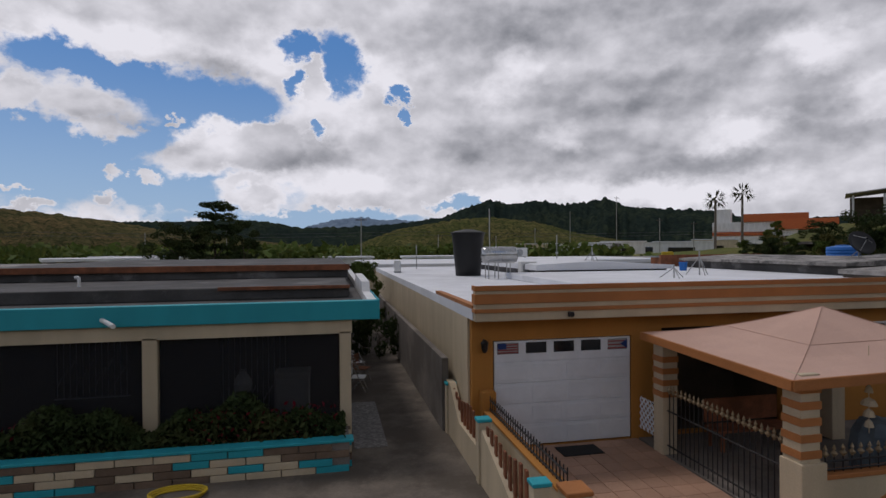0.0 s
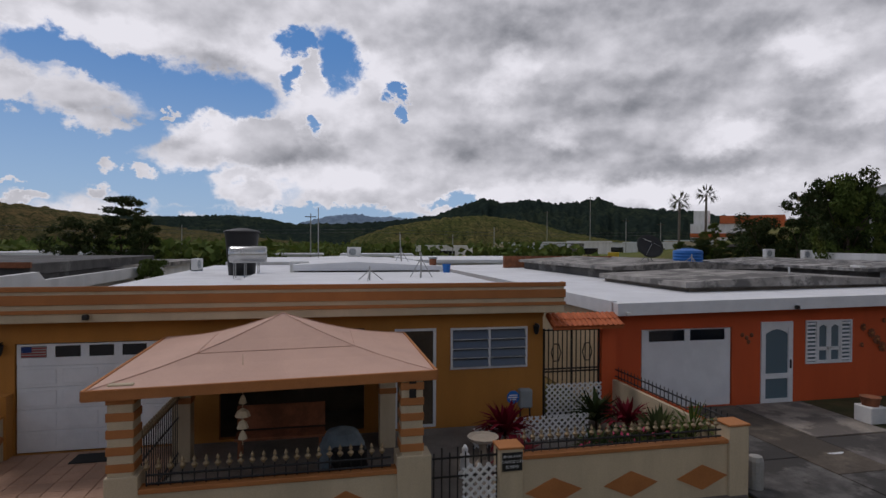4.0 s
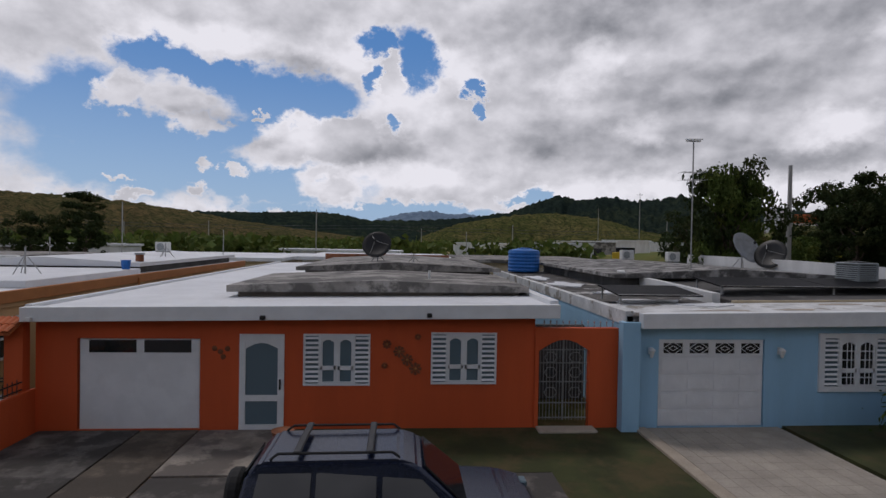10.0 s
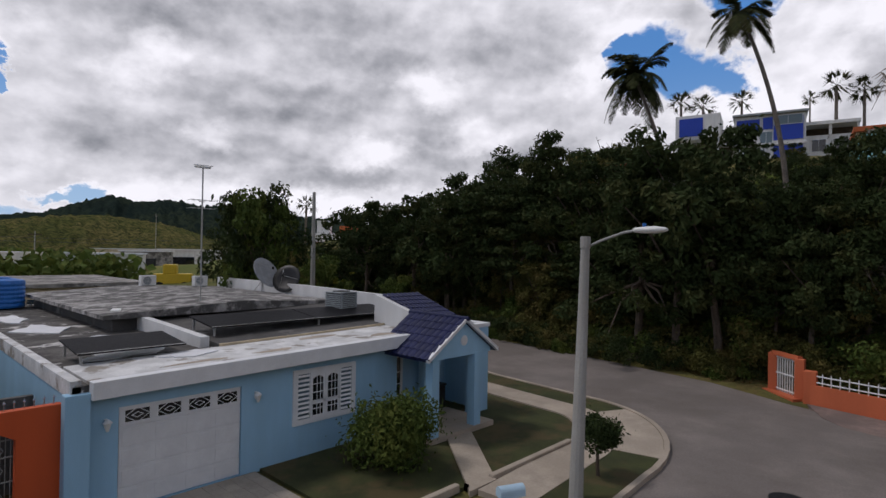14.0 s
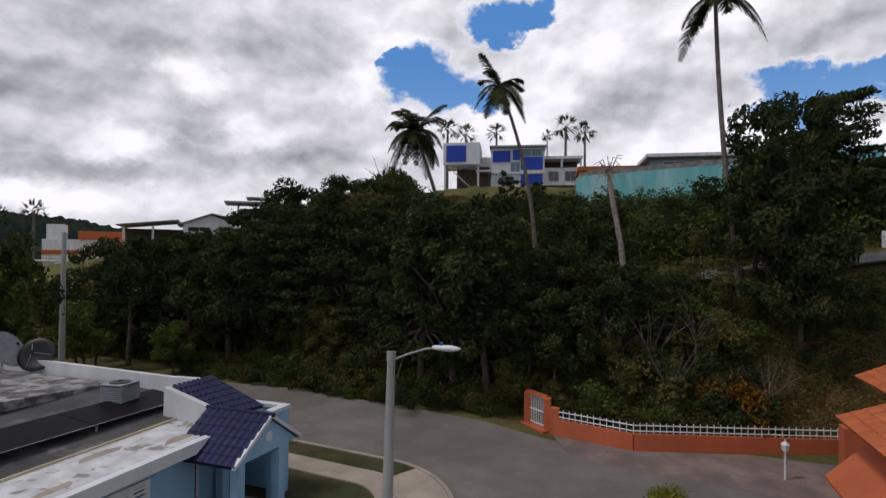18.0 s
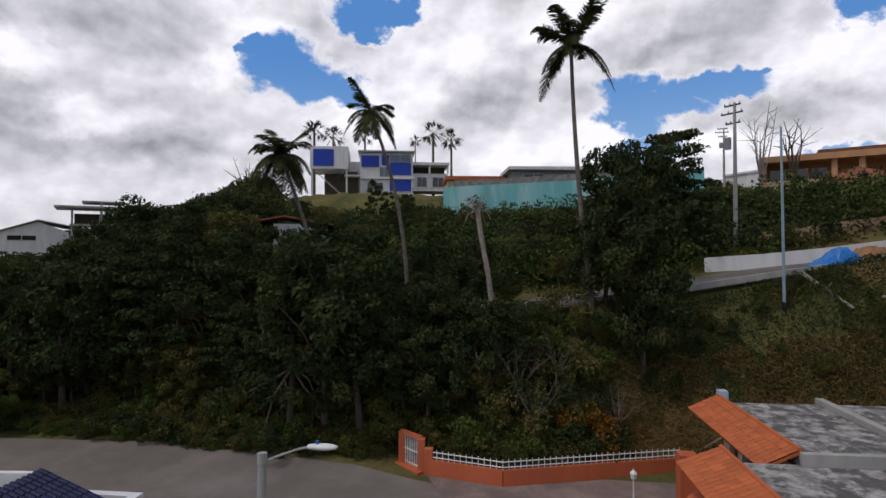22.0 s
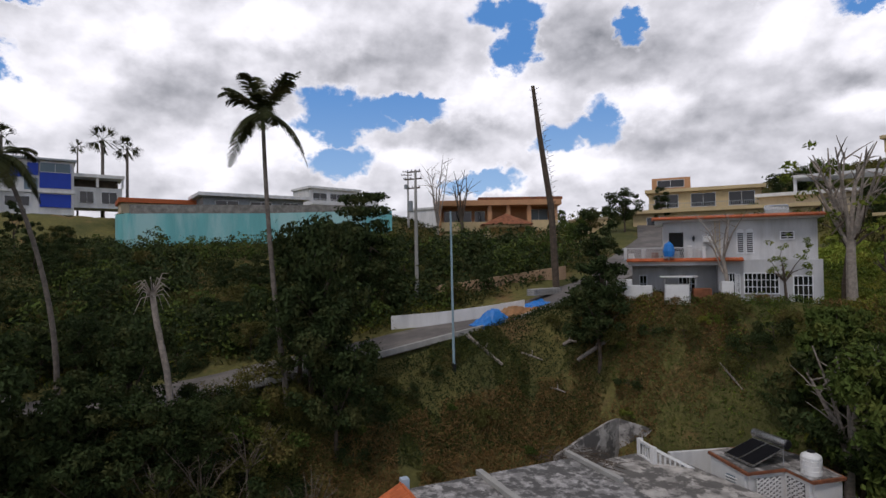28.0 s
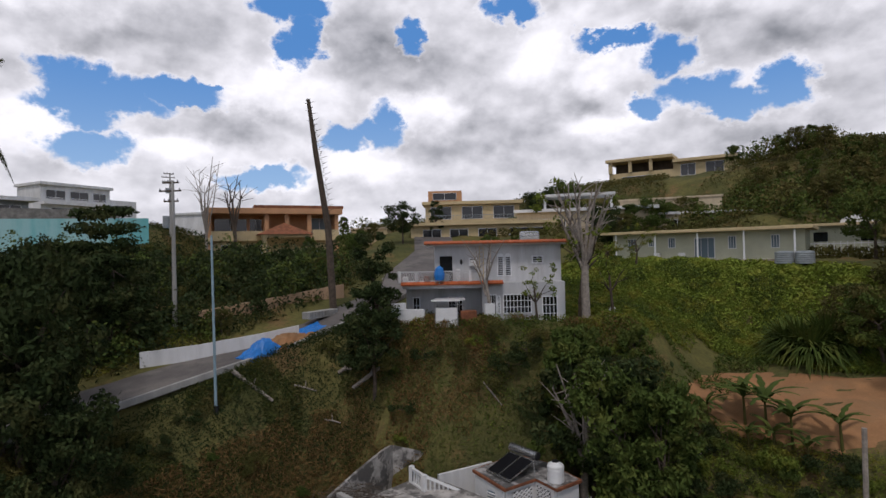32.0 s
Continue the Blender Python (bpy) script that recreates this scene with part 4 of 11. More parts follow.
def garage_door(parent, x0, x1, z0, z1, y, rows, lights, label, cols=4, material="trim"):
    """A sectional door: raised panels, with a row of small panes at the top."""
    d = part("garage_door", box(B(), x0, y, z0, x1, y + 0.05, z1), M[material], parent, label)
    dz = (z1 - z0) / rows
    for j in range(rows):
        za, zb = z0 + j * dz, z0 + (j + 1) * dz
        top = j == rows - 1 and lights
        if top:
            b = B()
            wall(b, x0, x1, y - 0.022, y, za + 0.012, zb, [(a, c, e, f) for a, c, e, f in lights])
            part("window_rail", b, M[material], d)
            for a, c, e, f in lights:
                part("pane", box(B(), a, y - 0.006, e, c, y - 0.002, f), M["glass"], d)
        else:
            b = B()
            box(b, x0, y - 0.022, za + 0.006, x1, y, zb - 0.006, 0.006)
            for i in range(cols):
                xa = x0 + (x1 - x0) * i / cols + 0.06
                xb = x0 + (x1 - x0) * (i + 1) / cols - 0.06
                if cols:
                    box(b, xa, y - 0.032, za + 0.07, xb, y - 0.021, zb - 0.07, 0.008)
            part("panel", b, M[material], d)
    return d


def picket_fence(name, p, q, z, h, label, tips=True, gap=0.13, group="iron fences", spear=0.05):
    """Black iron pickets with gilded spear heads between two rails."""
    p, q = Vector((*p, 0)), Vector((*q, 0))
    L = (q - p).length
    root = thing(name, ((p.x + q.x) / 2, (p.y + q.y) / 2, z), label, "fence", group)
    d = (q - p).normalized()
    for hz in (0.15, 0.72):
        b = B()
        rod(b, p + Vector((0, 0, z + h * hz)), q + Vector((0, 0, z + h * hz)), 0.018, seg=6)
        part("rail", b, M["black"], root)
    b = B()
    rod(b, (0, 0, 0), (0, 0, h), 0.011, seg=5)
    data = mesh_of("picket", b, M["black"])
    b = B()
    lathe(b, [(0.010, 0), (0.045, 0.045), (0.05, 0.06), (0.012, 0.10), (0.03, 0.125), (0.002, 0.19)], seg=6)
    tip = mesh_of("spearhead", b, M["gold"])
    for i in range(int(L / gap) + 1):
        at = p + d * (i * gap)
        ob = new("picket", data)
        ob.parent, ob.matrix_parent_inverse = root, BASE[root.name]
        ob.matrix_basis = pose(at.x, at.y, z)
        if tips:
            t = new("spearhead", tip)
            t.parent, t.matrix_basis = ob, pose(0, 0, h)
    return root


def lattice(name, x0, x1, z0, z1, y, label, axis="x"):
    """A white plastic lattice of crossing laths."""
    root = thing(name, ((x0 + x1) / 2, y, z0) if axis == "x" else (y, (x0 + x1) / 2, z0), label, "lattice", "white lattices")
    fr = B()
    w, h, s = x1 - x0, z1 - z0, 0.15
    for k, (sg, dy) in enumerate(((1, 0.0), (-1, 0.012))):
        b = B()
        c = -h
        while c < w:
            a0, a1 = max(0, c), min(w, c + h)
            if a1 - a0 > 0.02:
                u0, u1 = (a0 - c), (a1 - c)
                if sg < 0:
                    u0, u1 = h - u0, h - u1
                q0, q1 = Vector((x0 + a0, y + dy, z0 + u0)), Vector((x0 + a1, y + dy, z0 + u1))
                n_ = (q1 - q0).cross(Vector((0, 1, 0))).normalized() * 0.02
                v = [b.verts.new(p_) for p_ in (q0 + n_, q1 + n_, q1 - n_, q0 - n_)]
                f = b.faces.new(v)
                r = bmesh.ops.extrude_face_region(b, geom=[f])
                bmesh.ops.translate(b, vec=(0, 0.012, 0), verts=[g for g in r["geom"] if isinstance(g, bmesh.types.BMVert)])
            c += s
        if axis == "y":
            for v in b.verts:
                v.co.x, v.co.y = v.co.y, v.co.x
        part("laths", b, M["plasticwhite"], root)
    return root


def barrel_tiles(parent, corners, cols, rows, material, name="roof_tile"):
    """Rows of curved tiles over the sloping quad a (low left), b (low right), c (high right), d (high left)."""
    a, b_, c, d = (Vector(p) for p in corners)
    w, l = (b_ - a).length / cols, (d - a).length / rows
    bm = B()
    seg, prof = 4, []
    for i in range(seg + 1):
        t = i / seg
        prof.append((w * (t - 0.5), 0.035 * math.sin(math.pi * t) + 0.008))
    lo = [bm.verts.new((x, -0.03, z + 0.02)) for x, z in prof]
    hi = [bm.verts.new((x, l, z)) for x, z in prof]
    bt = [bm.verts.new((x, -0.03, z - 0.012)) for x, z in prof]
    for i in range(seg):
        bm.faces.new((lo[i], lo[i + 1], hi[i + 1], hi[i]))
        bm.faces.new((bt[i + 1], bt[i], lo[i], lo[i + 1]))
    data = mesh_of(name, bm, material, smooth=False)
    ux, uy = (b_ - a).normalized(), (d - a).normalized()
    uz = ux.cross(uy).normalized()
    uy = uz.cross(ux)
    rot = Matrix((ux, uy, uz)).transposed().to_4x4()
    inv = BASE.get(parent.name)
    for i in range(cols):
        for j in range(rows):
            u, v = (i + 0.5) / cols, j / rows
            at = (a * (1 - u) + b_ * u) * (1 - v) + (d * (1 - u) + c * u) * v
            ob = new(name, data)
            ob.parent = parent
            if inv is not None:
                ob.matrix_parent_inverse = inv
            ob.matrix_basis = Matrix.Translation(at) @ rot
    return data


# Teal-trimmed house.
h = thing("teal_house", (-6, 18, 0), "cream bungalow with teal roof edge and dark screened porch", "house")
for x0, x1 in ((-0.18, 0.06), (-4.02, -3.74), (-7.9, -7.62), (-11.9, -11.6)):
    part("porch_column", box(B(), x0, 10.8, 0, x1, 11.0, 2.6, 0.01), M["cream"], h)
part("beam", box(B(), -14, 10.8, 2.56, 0.08, 11.02, 2.87), M["cream"], h)
# Porch wall, floor and low wall: shade behind the screens is in their colour.
part("front_wall", wall(B(), -14, 0.0, 13.2, 13.4, 0, 2.9, [(-6.6, -5.0, 0.9, 2.2), (-3.0, -1.4, 0.1, 2.3), (-10, -8.5, 0.9, 2.2)]), M["shadebrown"], h)
part("floor", box(B(), -14, 10.9, 0.02, 0.0, 13.2, 0.12), M["shadebrown"], h)
part("low_wall", box(B(), -14, 10.86, 0.0, 0.0, 10.96, 0.55), M["shadebrown"], h)
screen = glass_mat("insect_screen", (0.02, 0.02, 0.022), 0.5)
sn = Nodes(screen.node_tree)
so, sb, stp = sn.add("ShaderNodeOutputMaterial"), sn.add("ShaderNodeBsdfDiffuse"), sn.add("ShaderNodeBsdfTransparent")
sb.inputs[0].default_value = (0.03, 0.03, 0.032, 1)
smx = sn.add("ShaderNodeMixShader")
smx.inputs[0].default_value = 0.55
sn.set(smx.inputs[1], stp.outputs[0])
sn.set(smx.inputs[2], sb.outputs[0])
sn.set(so.inputs[0], smx.outputs[0])
for x0, x1 in ((-13.9, -11.9), (-11.6, -7.9), (-7.6, -4.05), (-3.72, -0.2)):
    part("insect_screen", box(B(), x0, 10.89, 0.5, x1, 10.893, 2.56), screen, h, "dark insect screen")
for x0, x1, z0, z1 in ((-6.6, -5.0, 0.9, 2.2), (-3.0, -1.4, 0.1, 2.3), (-10, -8.5, 0.9, 2.2)):
    g_ = part("grille", box(B(), x0, 13.15, z0, x1, 13.18, z0 + 0.04), M["trim"], h, "white iron grille")
    for i in range(12):
        x = x0 + (x1 - x0) * (i + 0.5) / 12
        part("bar", rod(B(), (x, 13.16, z0), (x, 13.16, z1), 0.012, seg=5), M["trim"], g_)
        part("scroll", rod(B(), (x, 13.14, z0 + 0.3 + 0.2 * (i % 3)), (x + 0.1, 13.14, z0 + 0.5 + 0.2 * (i % 3)), 0.012, seg=5), M["trim"], g_) if i < 11 else None
part("right_wall", wall(turn(B(), Matrix()), 13.2, 30, -0.14, 0.04, 0, 2.9, [(16.0, 17.2, 1.0, 2.1), (19, 20.2, 1.0, 2.1)]), M["white"], h)
rw = h.children[-1]
for v in rw.data.vertices:
    v.co.x, v.co.y = v.co.y - 0.0, v.co.x
for y0 in (16.0, 19.0):
    w_ = part("side_window", box(B(), -0.1, y0, 1.0, -0.06, y0 + 1.2, 2.1), M["trim"], h)
    for j in range(8):
        part("louvre", box(B(), -0.05, y0 + 0.04, 1.03 + j * 0.135, 0.06, y0 + 1.16, 1.06 + j * 0.135), M["trim"], w_)
part("back_wall", box(B(), -14, 29.8, 0, 0, 30, 2.9), M["white"], h)
part("left_wall", box(B(), -14.2, 10.9, 0, -14, 30, 2.9), M["white"], h)
part("roof", box(B(), -14.4, 10.95, 2.87, 0.4, 30.2, 3.12), M["tarshade"], h, "dark tar-stained flat roof")
part("fascia", box(B(), -14.6, 10.7, 2.85, 0.64, 10.94, 3.25, 0.01), M["teal"], h, "teal painted fascia")
b = B()
slab(b, [(10.95, 2.85), (30.2, 2.85), (30.2, 3.32), (24, 3.30), (17, 3.28), (16.6, 3.55), (13.2, 3.5), (13.0, 3.26), (10.95, 3.25)], "x", 0.42, 0.62)
part("side_fascia", b, M["white"], h, "white roof upstand with teal edge")
part("side_band", box(B(), 0.63, 10.7, 2.84, 0.66, 14.2, 3.27), M["teal"], h, "teal painted edge band")
part("upper_slab", box(B(), -14, 13.0, 3.12, 0.1, 24, 3.42, 0.02), M["tarshade"], h)
part("top_slab", box(B(), -11.0, 17.0, 3.42, 0.2, 30, 3.80, 0.02), M["tarshade"], h)
part("rusty_edge", box(B(), -11.05, 16.9, 3.66, 0.25, 17.0, 3.84), M["rust"], h)
part("rusty_edge", box(B(), -3.0, 12.93, 3.36, 0.12, 13.0, 3.44), M["rust"], h)
part("drain_pipe", rod(B(), (-4.7, 10.72, 3.0), (-4.35, 10.3, 2.92), 0.045, seg=10), M["plasticwhite"], h)
part("vent_pipe", tube(B(), [(-6.6, 14.5, 3.4), (-6.6, 14.5, 3.66), (-6.7, 14.5, 3.66)], 0.04), M["plasticwhite"], h)

# Ochre house with garage.
h = thing("ochre_house", (9, 20, 0), "ochre bungalow with striped brown and cream parapet", "house")
part("front_wall", wall(B(), 2.55, 14.62, 10.23, 10.4, 0, 2.85, [(3.02, 6.24, 0.06, 2.36), (7.0, 10.2, 0.1, 2.5), (10.9, 11.9, 0.1, 2.46), (12.25, 14.2, 1.45, 2.45)]), M["ochre"], h)
part("left_wall", box(B(), 2.5, 10.4, 0, 2.68, 34, 2.85), M["cream"], h)
rw = [(12.0, 13.4, 1.3, 2.4), (16.4, 17.8, 1.4, 2.4), (21.0, 22.2, 1.5, 2.4), (26.0, 27.2, 1.5, 2.4)]
part("right_wall", box(B(), 14.45, 10.4, 0, 14.62, 34, 2.85), M["sidetan"], h, "faded apricot side wall")
for y0, y1, z0, z1 in rw:
    wn = part("side_window", box(B(), 14.62, y0, z0, 14.66, y1, z1), M["glass"], h, "barred white-framed side window")
    for y_ in (y0, y1 - 0.06):
        part("frame", box(B(), 14.66, y_, z0, 14.70, y_ + 0.06, z1), M["trim"], wn)
    for z_ in (z0, z1 - 0.06, (z0 + z1) / 2 - 0.03):
        part("frame", box(B(), 14.661, y0 + 0.06, z_, 14.699, y1 - 0.06, z_ + 0.06), M["trim"], wn)
    for k in range(1, 6):
        yk = y0 + (y1 - y0) * k / 6
        part("bar", rod(B(), (14.72, yk, z0), (14.72, yk, z1), 0.014, seg=5), M["trim"], wn)
part("side_cornice", box(B(), 14.71, 10.0, 2.80, 14.86, 34.3, 3.12, 0.01), M["brown"], h, "brown painted cornice along the side")
part("side_cornice", box(B(), 14.63, 10.42, 2.66, 14.74, 34.2, 2.795, 0.01), M["sidetan"], h)
for k in range(5):
    part("pilaster", box(B(), 14.62, 14.4 + k * 4.4, 0, 14.75, 14.75 + k * 4.4, 2.65, 0.01), M["sidetan"], h)
part("drain_pipe", tube(B(), [(14.9, 19.5, 3.0), (14.9, 19.5, 2.4), (14.8, 20.2, 2.2), (14.8, 20.2, 0.0)], 0.04, 6), M["brown"], h)
part("back_wall", box(B(), 2.55, 34, 0, 14.6, 34.2, 2.85), M["cream"], h)
# Recess added to darken the pavilion's background; its brown has the shade painted in.
part("inner_wall", box(B(), 2.7, 12.0, 0, 14.4, 12.1, 2.8), M["shadebrown"], h)
part("recess_floor", box(B(), 6.9, 10.4, 0.0, 10.3, 12.0, 0.1), M["shadebrown"], h, "dark floor of the added recess, shade in its colour")
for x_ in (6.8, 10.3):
    part("recess_side", box(B(), x_, 10.4, 0.0, x_ + 0.1, 12.0, 2.8), M["shadebrown"], h)
part("roof", box(B(), 2.5, 9.98, 2.85, 14.7, 34.3, 3.08), M["roofwhite"], h, "white sealed flat roof")
par = part("parapet", box(B(), 2.52, 9.75, 2.84, 14.97, 9.97, 3.56, 0.01), M["cream"], h, "cream parapet with brown stripes")
for z0, z1 in ((3.47, 3.575), (3.20, 3.40), (3.02, 3.10)):
    part("stripe", box(B(), 2.51, 9.72, z0, 14.98, 9.75, z1, 0.004), M["brown"], par)
    part("stripe", box(B(), 14.97, 9.72, z0, 15.0, 9.98, z1, 0.004), M["brown"], par)
    part("stripe", box(B(), 2.49, 9.72, z0, 2.52, 9.98, z1, 0.004), M["brown"], par)
part("side_parapet", box(B(), 2.5, 9.99, 3.08, 2.66, 14, 3.16), M["brown"], h)
part("raised_slab", box(B(), 6.6, 13.6, 3.08, 14.5, 20.5, 3.30, 0.02), M["roofwhite"], h)
b = B()
slab(b, [(8.0, 3.36), (14.4, 3.36), (14.4, 3.52), (10.6, 3.72), (8.0, 3.60)], "y", 20.6, 33.5)
part("upper_slab", b, M["roofwhite"], h)
part("slab_support", box(B(), 8.2, 20.9, 3.08, 14.2, 33.0, 3.36), M["tarshade"], h)
lights = [(3.02 + 0.1 + i * 0.64, 3.02 + 0.1 + i * 0.64 + 0.48, 2.06, 2.30) for i in range(5)]
gd = garage_door(h, 3.05, 6.22, 0.08, 2.34, 10.27, 5, lights, "white panelled garage door with small top panes", 4)
for i, cols_ in ((0, ((0.35, 0.05, 0.05), (0.40, 0.38, 0.36))), (4, ((0.35, 0.05, 0.05), (0.40, 0.38, 0.36)))):
    a_, c_, e_, f_ = lights[i]
    pd = part("flag_sticker", box(B(), a_ + 0.01, 10.257, e_ + 0.01, c_ - 0.01, 10.259, f_ - 0.01), mat("faded_cloth", cols_[1], 0.9, 0.8, 4, 60, 0), gd, "faded striped flag behind the pane")
    for k in range(4 if i == 0 else 3):
        part("flag_stripe", box(B(), a_ + 0.01, 10.250, e_ + 0.02 + k * (0.055 if i == 0 else 0.075), c_ - 0.01, 10.255, e_ + 0.045 + k * (0.055 if i == 0 else 0.075)), mat("faded_red_cloth", cols_[0], 0.9, 0.8, 4, 60, 0), pd)
    b = B()
    if i == 0:
        box(b, a_ + 0.01, 10.244, f_ - 0.13, a_ + 0.2, 10.249, f_ - 0.01)
    else:
        slab(b, [(a_ + 0.30, e_ + 0.12), (c_ - 0.01, e_ + 0.02), (c_ - 0.01, f_ - 0.02)], "y", 10.244, 10.249)
    part("flag_field", b, mat("faded_blue_cloth", (0.03, 0.06, 0.20), 0.9, 0.8, 4, 60, 0), pd)
jalousie(h, 12.25, 14.2, 1.45, 2.45, 10.24, 4, 2, "white framed jalousie window with four glass rows")
dr = part("screen_door", wall(B(), 10.9, 11.9, 10.22, 10.3, 0.1, 2.46, [(10.97, 11.83, 0.16, 2.40)]), M["trim"], h, "dark screen door in a white frame")
part("mesh", box(B(), 10.97, 10.25, 0.16, 11.83, 10.27, 2.40), M["shadebrown"], dr)
b = wall(B(), 0, 0.85, -0.02, 0.02, 0.12, 2.38, [(0.08 + i * 0.24, 0.27 + i * 0.24, 0.2 + j * 0.36, 0.5 + j * 0.36) for i in range(3) for j in range(6)])
turn(b, pose(10.88, 10.2, 0, 0, 0, -100))
od = part("open_door", b, M["trim"], h, "white glazed door standing open")
b = B()
box(b, 0.06, -0.004, 0.18, 0.8, 0.004, 2.32)
turn(b, pose(10.88, 10.2, 0, 0, 0, -100))
part("pane", b, M["frost"], od)
# Iron gate and tiled canopy beside it.
g_ = thing("iron_gate", (15.4, 10.25, 0), "tall dark iron side gate with scrollwork", "gate")
for i in range(13):
    x = 14.68 + i * 0.125
    part("bar", rod(B(), (x, 10.3, 0.1), (x, 10.3, 2.36), 0.016 if i % 6 else 0.03, seg=6), M["black"], g_)
for z in (0.2, 1.25, 1.32, 2.3):
    part("rail", box(B(), 14.66, 10.285, z, 16.2, 10.315, z + 0.035), M["black"], g_)
for cx in (15.0, 15.85):
    for k in range(6):
        a0, a1 = k * 60, k * 60 + 60
        part("scroll", rod(B(), (cx + 0.13 * math.cos(radians(a0)), 10.28, 1.75 + 0.25 * math.sin(radians(a0))), (cx + 0.13 * math.cos(radians(a1)), 10.28, 1.75 + 0.25 * math.sin(radians(a1))), 0.014, seg=5), M["black"], g_)
part("jamb", box(B(), 16.22, 10.2, 0, 16.62, 10.45, 2.62), M["red"], g_)
cn = thing("tiled_canopy", (15.5, 10.1, 2.36), "small orange tiled canopy over the gate", "canopy")
part("slab", slab(B(), [(9.80, 2.46), (10.3, 2.72), (10.3, 2.66), (9.80, 2.40)], "x", 14.72, 16.6), M["orangetile"], cn)
barrel_tiles(cn, [(14.72, 9.78, 2.48), (16.6, 9.78, 2.48), (16.6, 10.3, 2.73), (14.72, 10.3, 2.73)], 14, 2, M["orangetile"])

# Red house.
h = thing("red_house", (23, 20, 0), "red-orange bungalow with white roof edge", "house")
part("front_wall", wall(B(), 16.65, 28.46, 10.6, 10.8, 0, 2.80, [(17.58, 20.38, 0.05, 2.21), (21.3, 22.35, 0.03, 2.33), (22.8, 24.4, 1.09, 2.34), (25.88, 27.5, 1.12, 2.39)]), M["red"], h)
part("left_wall", box(B(), 16.65, 10.8, 0, 16.85, 36, 2.85), M["cream"], h)
part("right_wall", box(B(), 28.25, 10.8, 0, 28.45, 36, 2.9), M["white"], h)
part("back_wall", box(B(), 16.65, 36, 0, 28.45, 36.2, 2.85), M["white"], h)
part("inner_wall", box(B(), 16.9, 12.2, 0, 28.2, 12.3, 2.75), M["shadebrown"], h)
part("roof", shear(box(B(), 16.6, 10.36, 2.66, 28.95, 36.4, 2.94), 0.0134, 16.68), M["roofwhite"], h, "white sealed flat roof")
part("fascia", shear(box(B(), 16.6, 10.1, 2.656, 28.95, 10.35, 2.985, 0.008), 0.0134, 16.68), M["trim"], h, "white painted fascia")
part("left_upstand", shear(box(B(), 16.56, 10.36, 2.66, 16.72, 36.4, 3.02), 0.0134, 16.68), M["trim"], h)
part("right_upstand", shear(box(B(), 28.75, 10.36, 2.66, 28.97, 36.4, 3.06), 0.0134, 16.68), M["trim"], h)
b = B()
slab(b, [(20.35, 3.14), (28.75, 3.20), (28.75, 3.36), (24.5, 3.50), (20.35, 3.32)], "y", 12.6, 18.2)
part("raised_slab", b, M["roofgrey"], h, "mouldy grey raised roof slab")
part("slab_foot", box(B(), 20.6, 12.8, 2.9, 28.5, 18.2, 3.2), M["concrete"], h)
b = B()
slab(b, [(21.1, 3.42), (29.0, 3.45), (29.0, 3.58), (25.0, 3.78), (21.1, 3.56)], "y", 18.5, 30.0)
part("upper_slab", b, M["roofgrey"], h, "mouldy grey upper roof slab")
part("upper_foot", box(B(), 21.4, 18.8, 2.9, 28.6, 29.8, 3.44), M["tarshade"], h)
part("rusty_sheet", box(B(), 20.5, 31, 2.9, 28.0, 31.3, 3.75), M["rust"], h)
gd = garage_door(h, 17.62, 20.36, 0.05, 2.19, 10.66, 1, [], "plain white garage door with two dark panes", 0)
for a_, c_ in ((17.83, 18.90), (19.08, 20.16)):
    part("pane", box(B(), a_, 10.63, 1.87, c_, 10.64, 2.17), M["glass"], gd)
    part("mullion", box(B(), c_ + 0.02, 10.625, 1.87, c_ + 0.10, 10.645, 2.17), M["trim"], gd)
dr = part("front_door", wall(B(), 21.3, 22.35, 10.56, 10.66, 0.03, 2.33, [(21.44, 22.2, 0.15, 0.72), (21.44, 22.2, 0.86, 2.16)]), M["trim"], h, "white door with arched frosted panes")
part("pane", box(B(), 21.44, 10.60, 0.15, 22.2, 10.61, 2.16), M["frost"], dr)
b = B()
slab(b, [(21.44, 2.17), (21.44, 1.98)] + [(21.44 + 0.76 * t, 1.98 + 0.14 * math.sin(math.pi * t)) for t in (0.12, 0.3, 0.5, 0.7, 0.88)] + [(22.2, 1.98), (22.2, 2.17)], "y", 10.575, 10.6)
part("arch", b, M["trim"], dr)
part("door_handle", box(B(), 22.24, 10.52, 1.0, 22.28, 10.56, 1.25, 0.008), M["black"], dr)
# The reflection in these panes is put into their blue-grey colour.
shutter_window(h, 22.8, 24.4, 1.09, 2.34, 10.62, "white window with louvred shutters", "frost")
shutter_window(h, 25.88, 27.5, 1.12, 2.39, 10.62, "white window with louvred shutters", "frost")
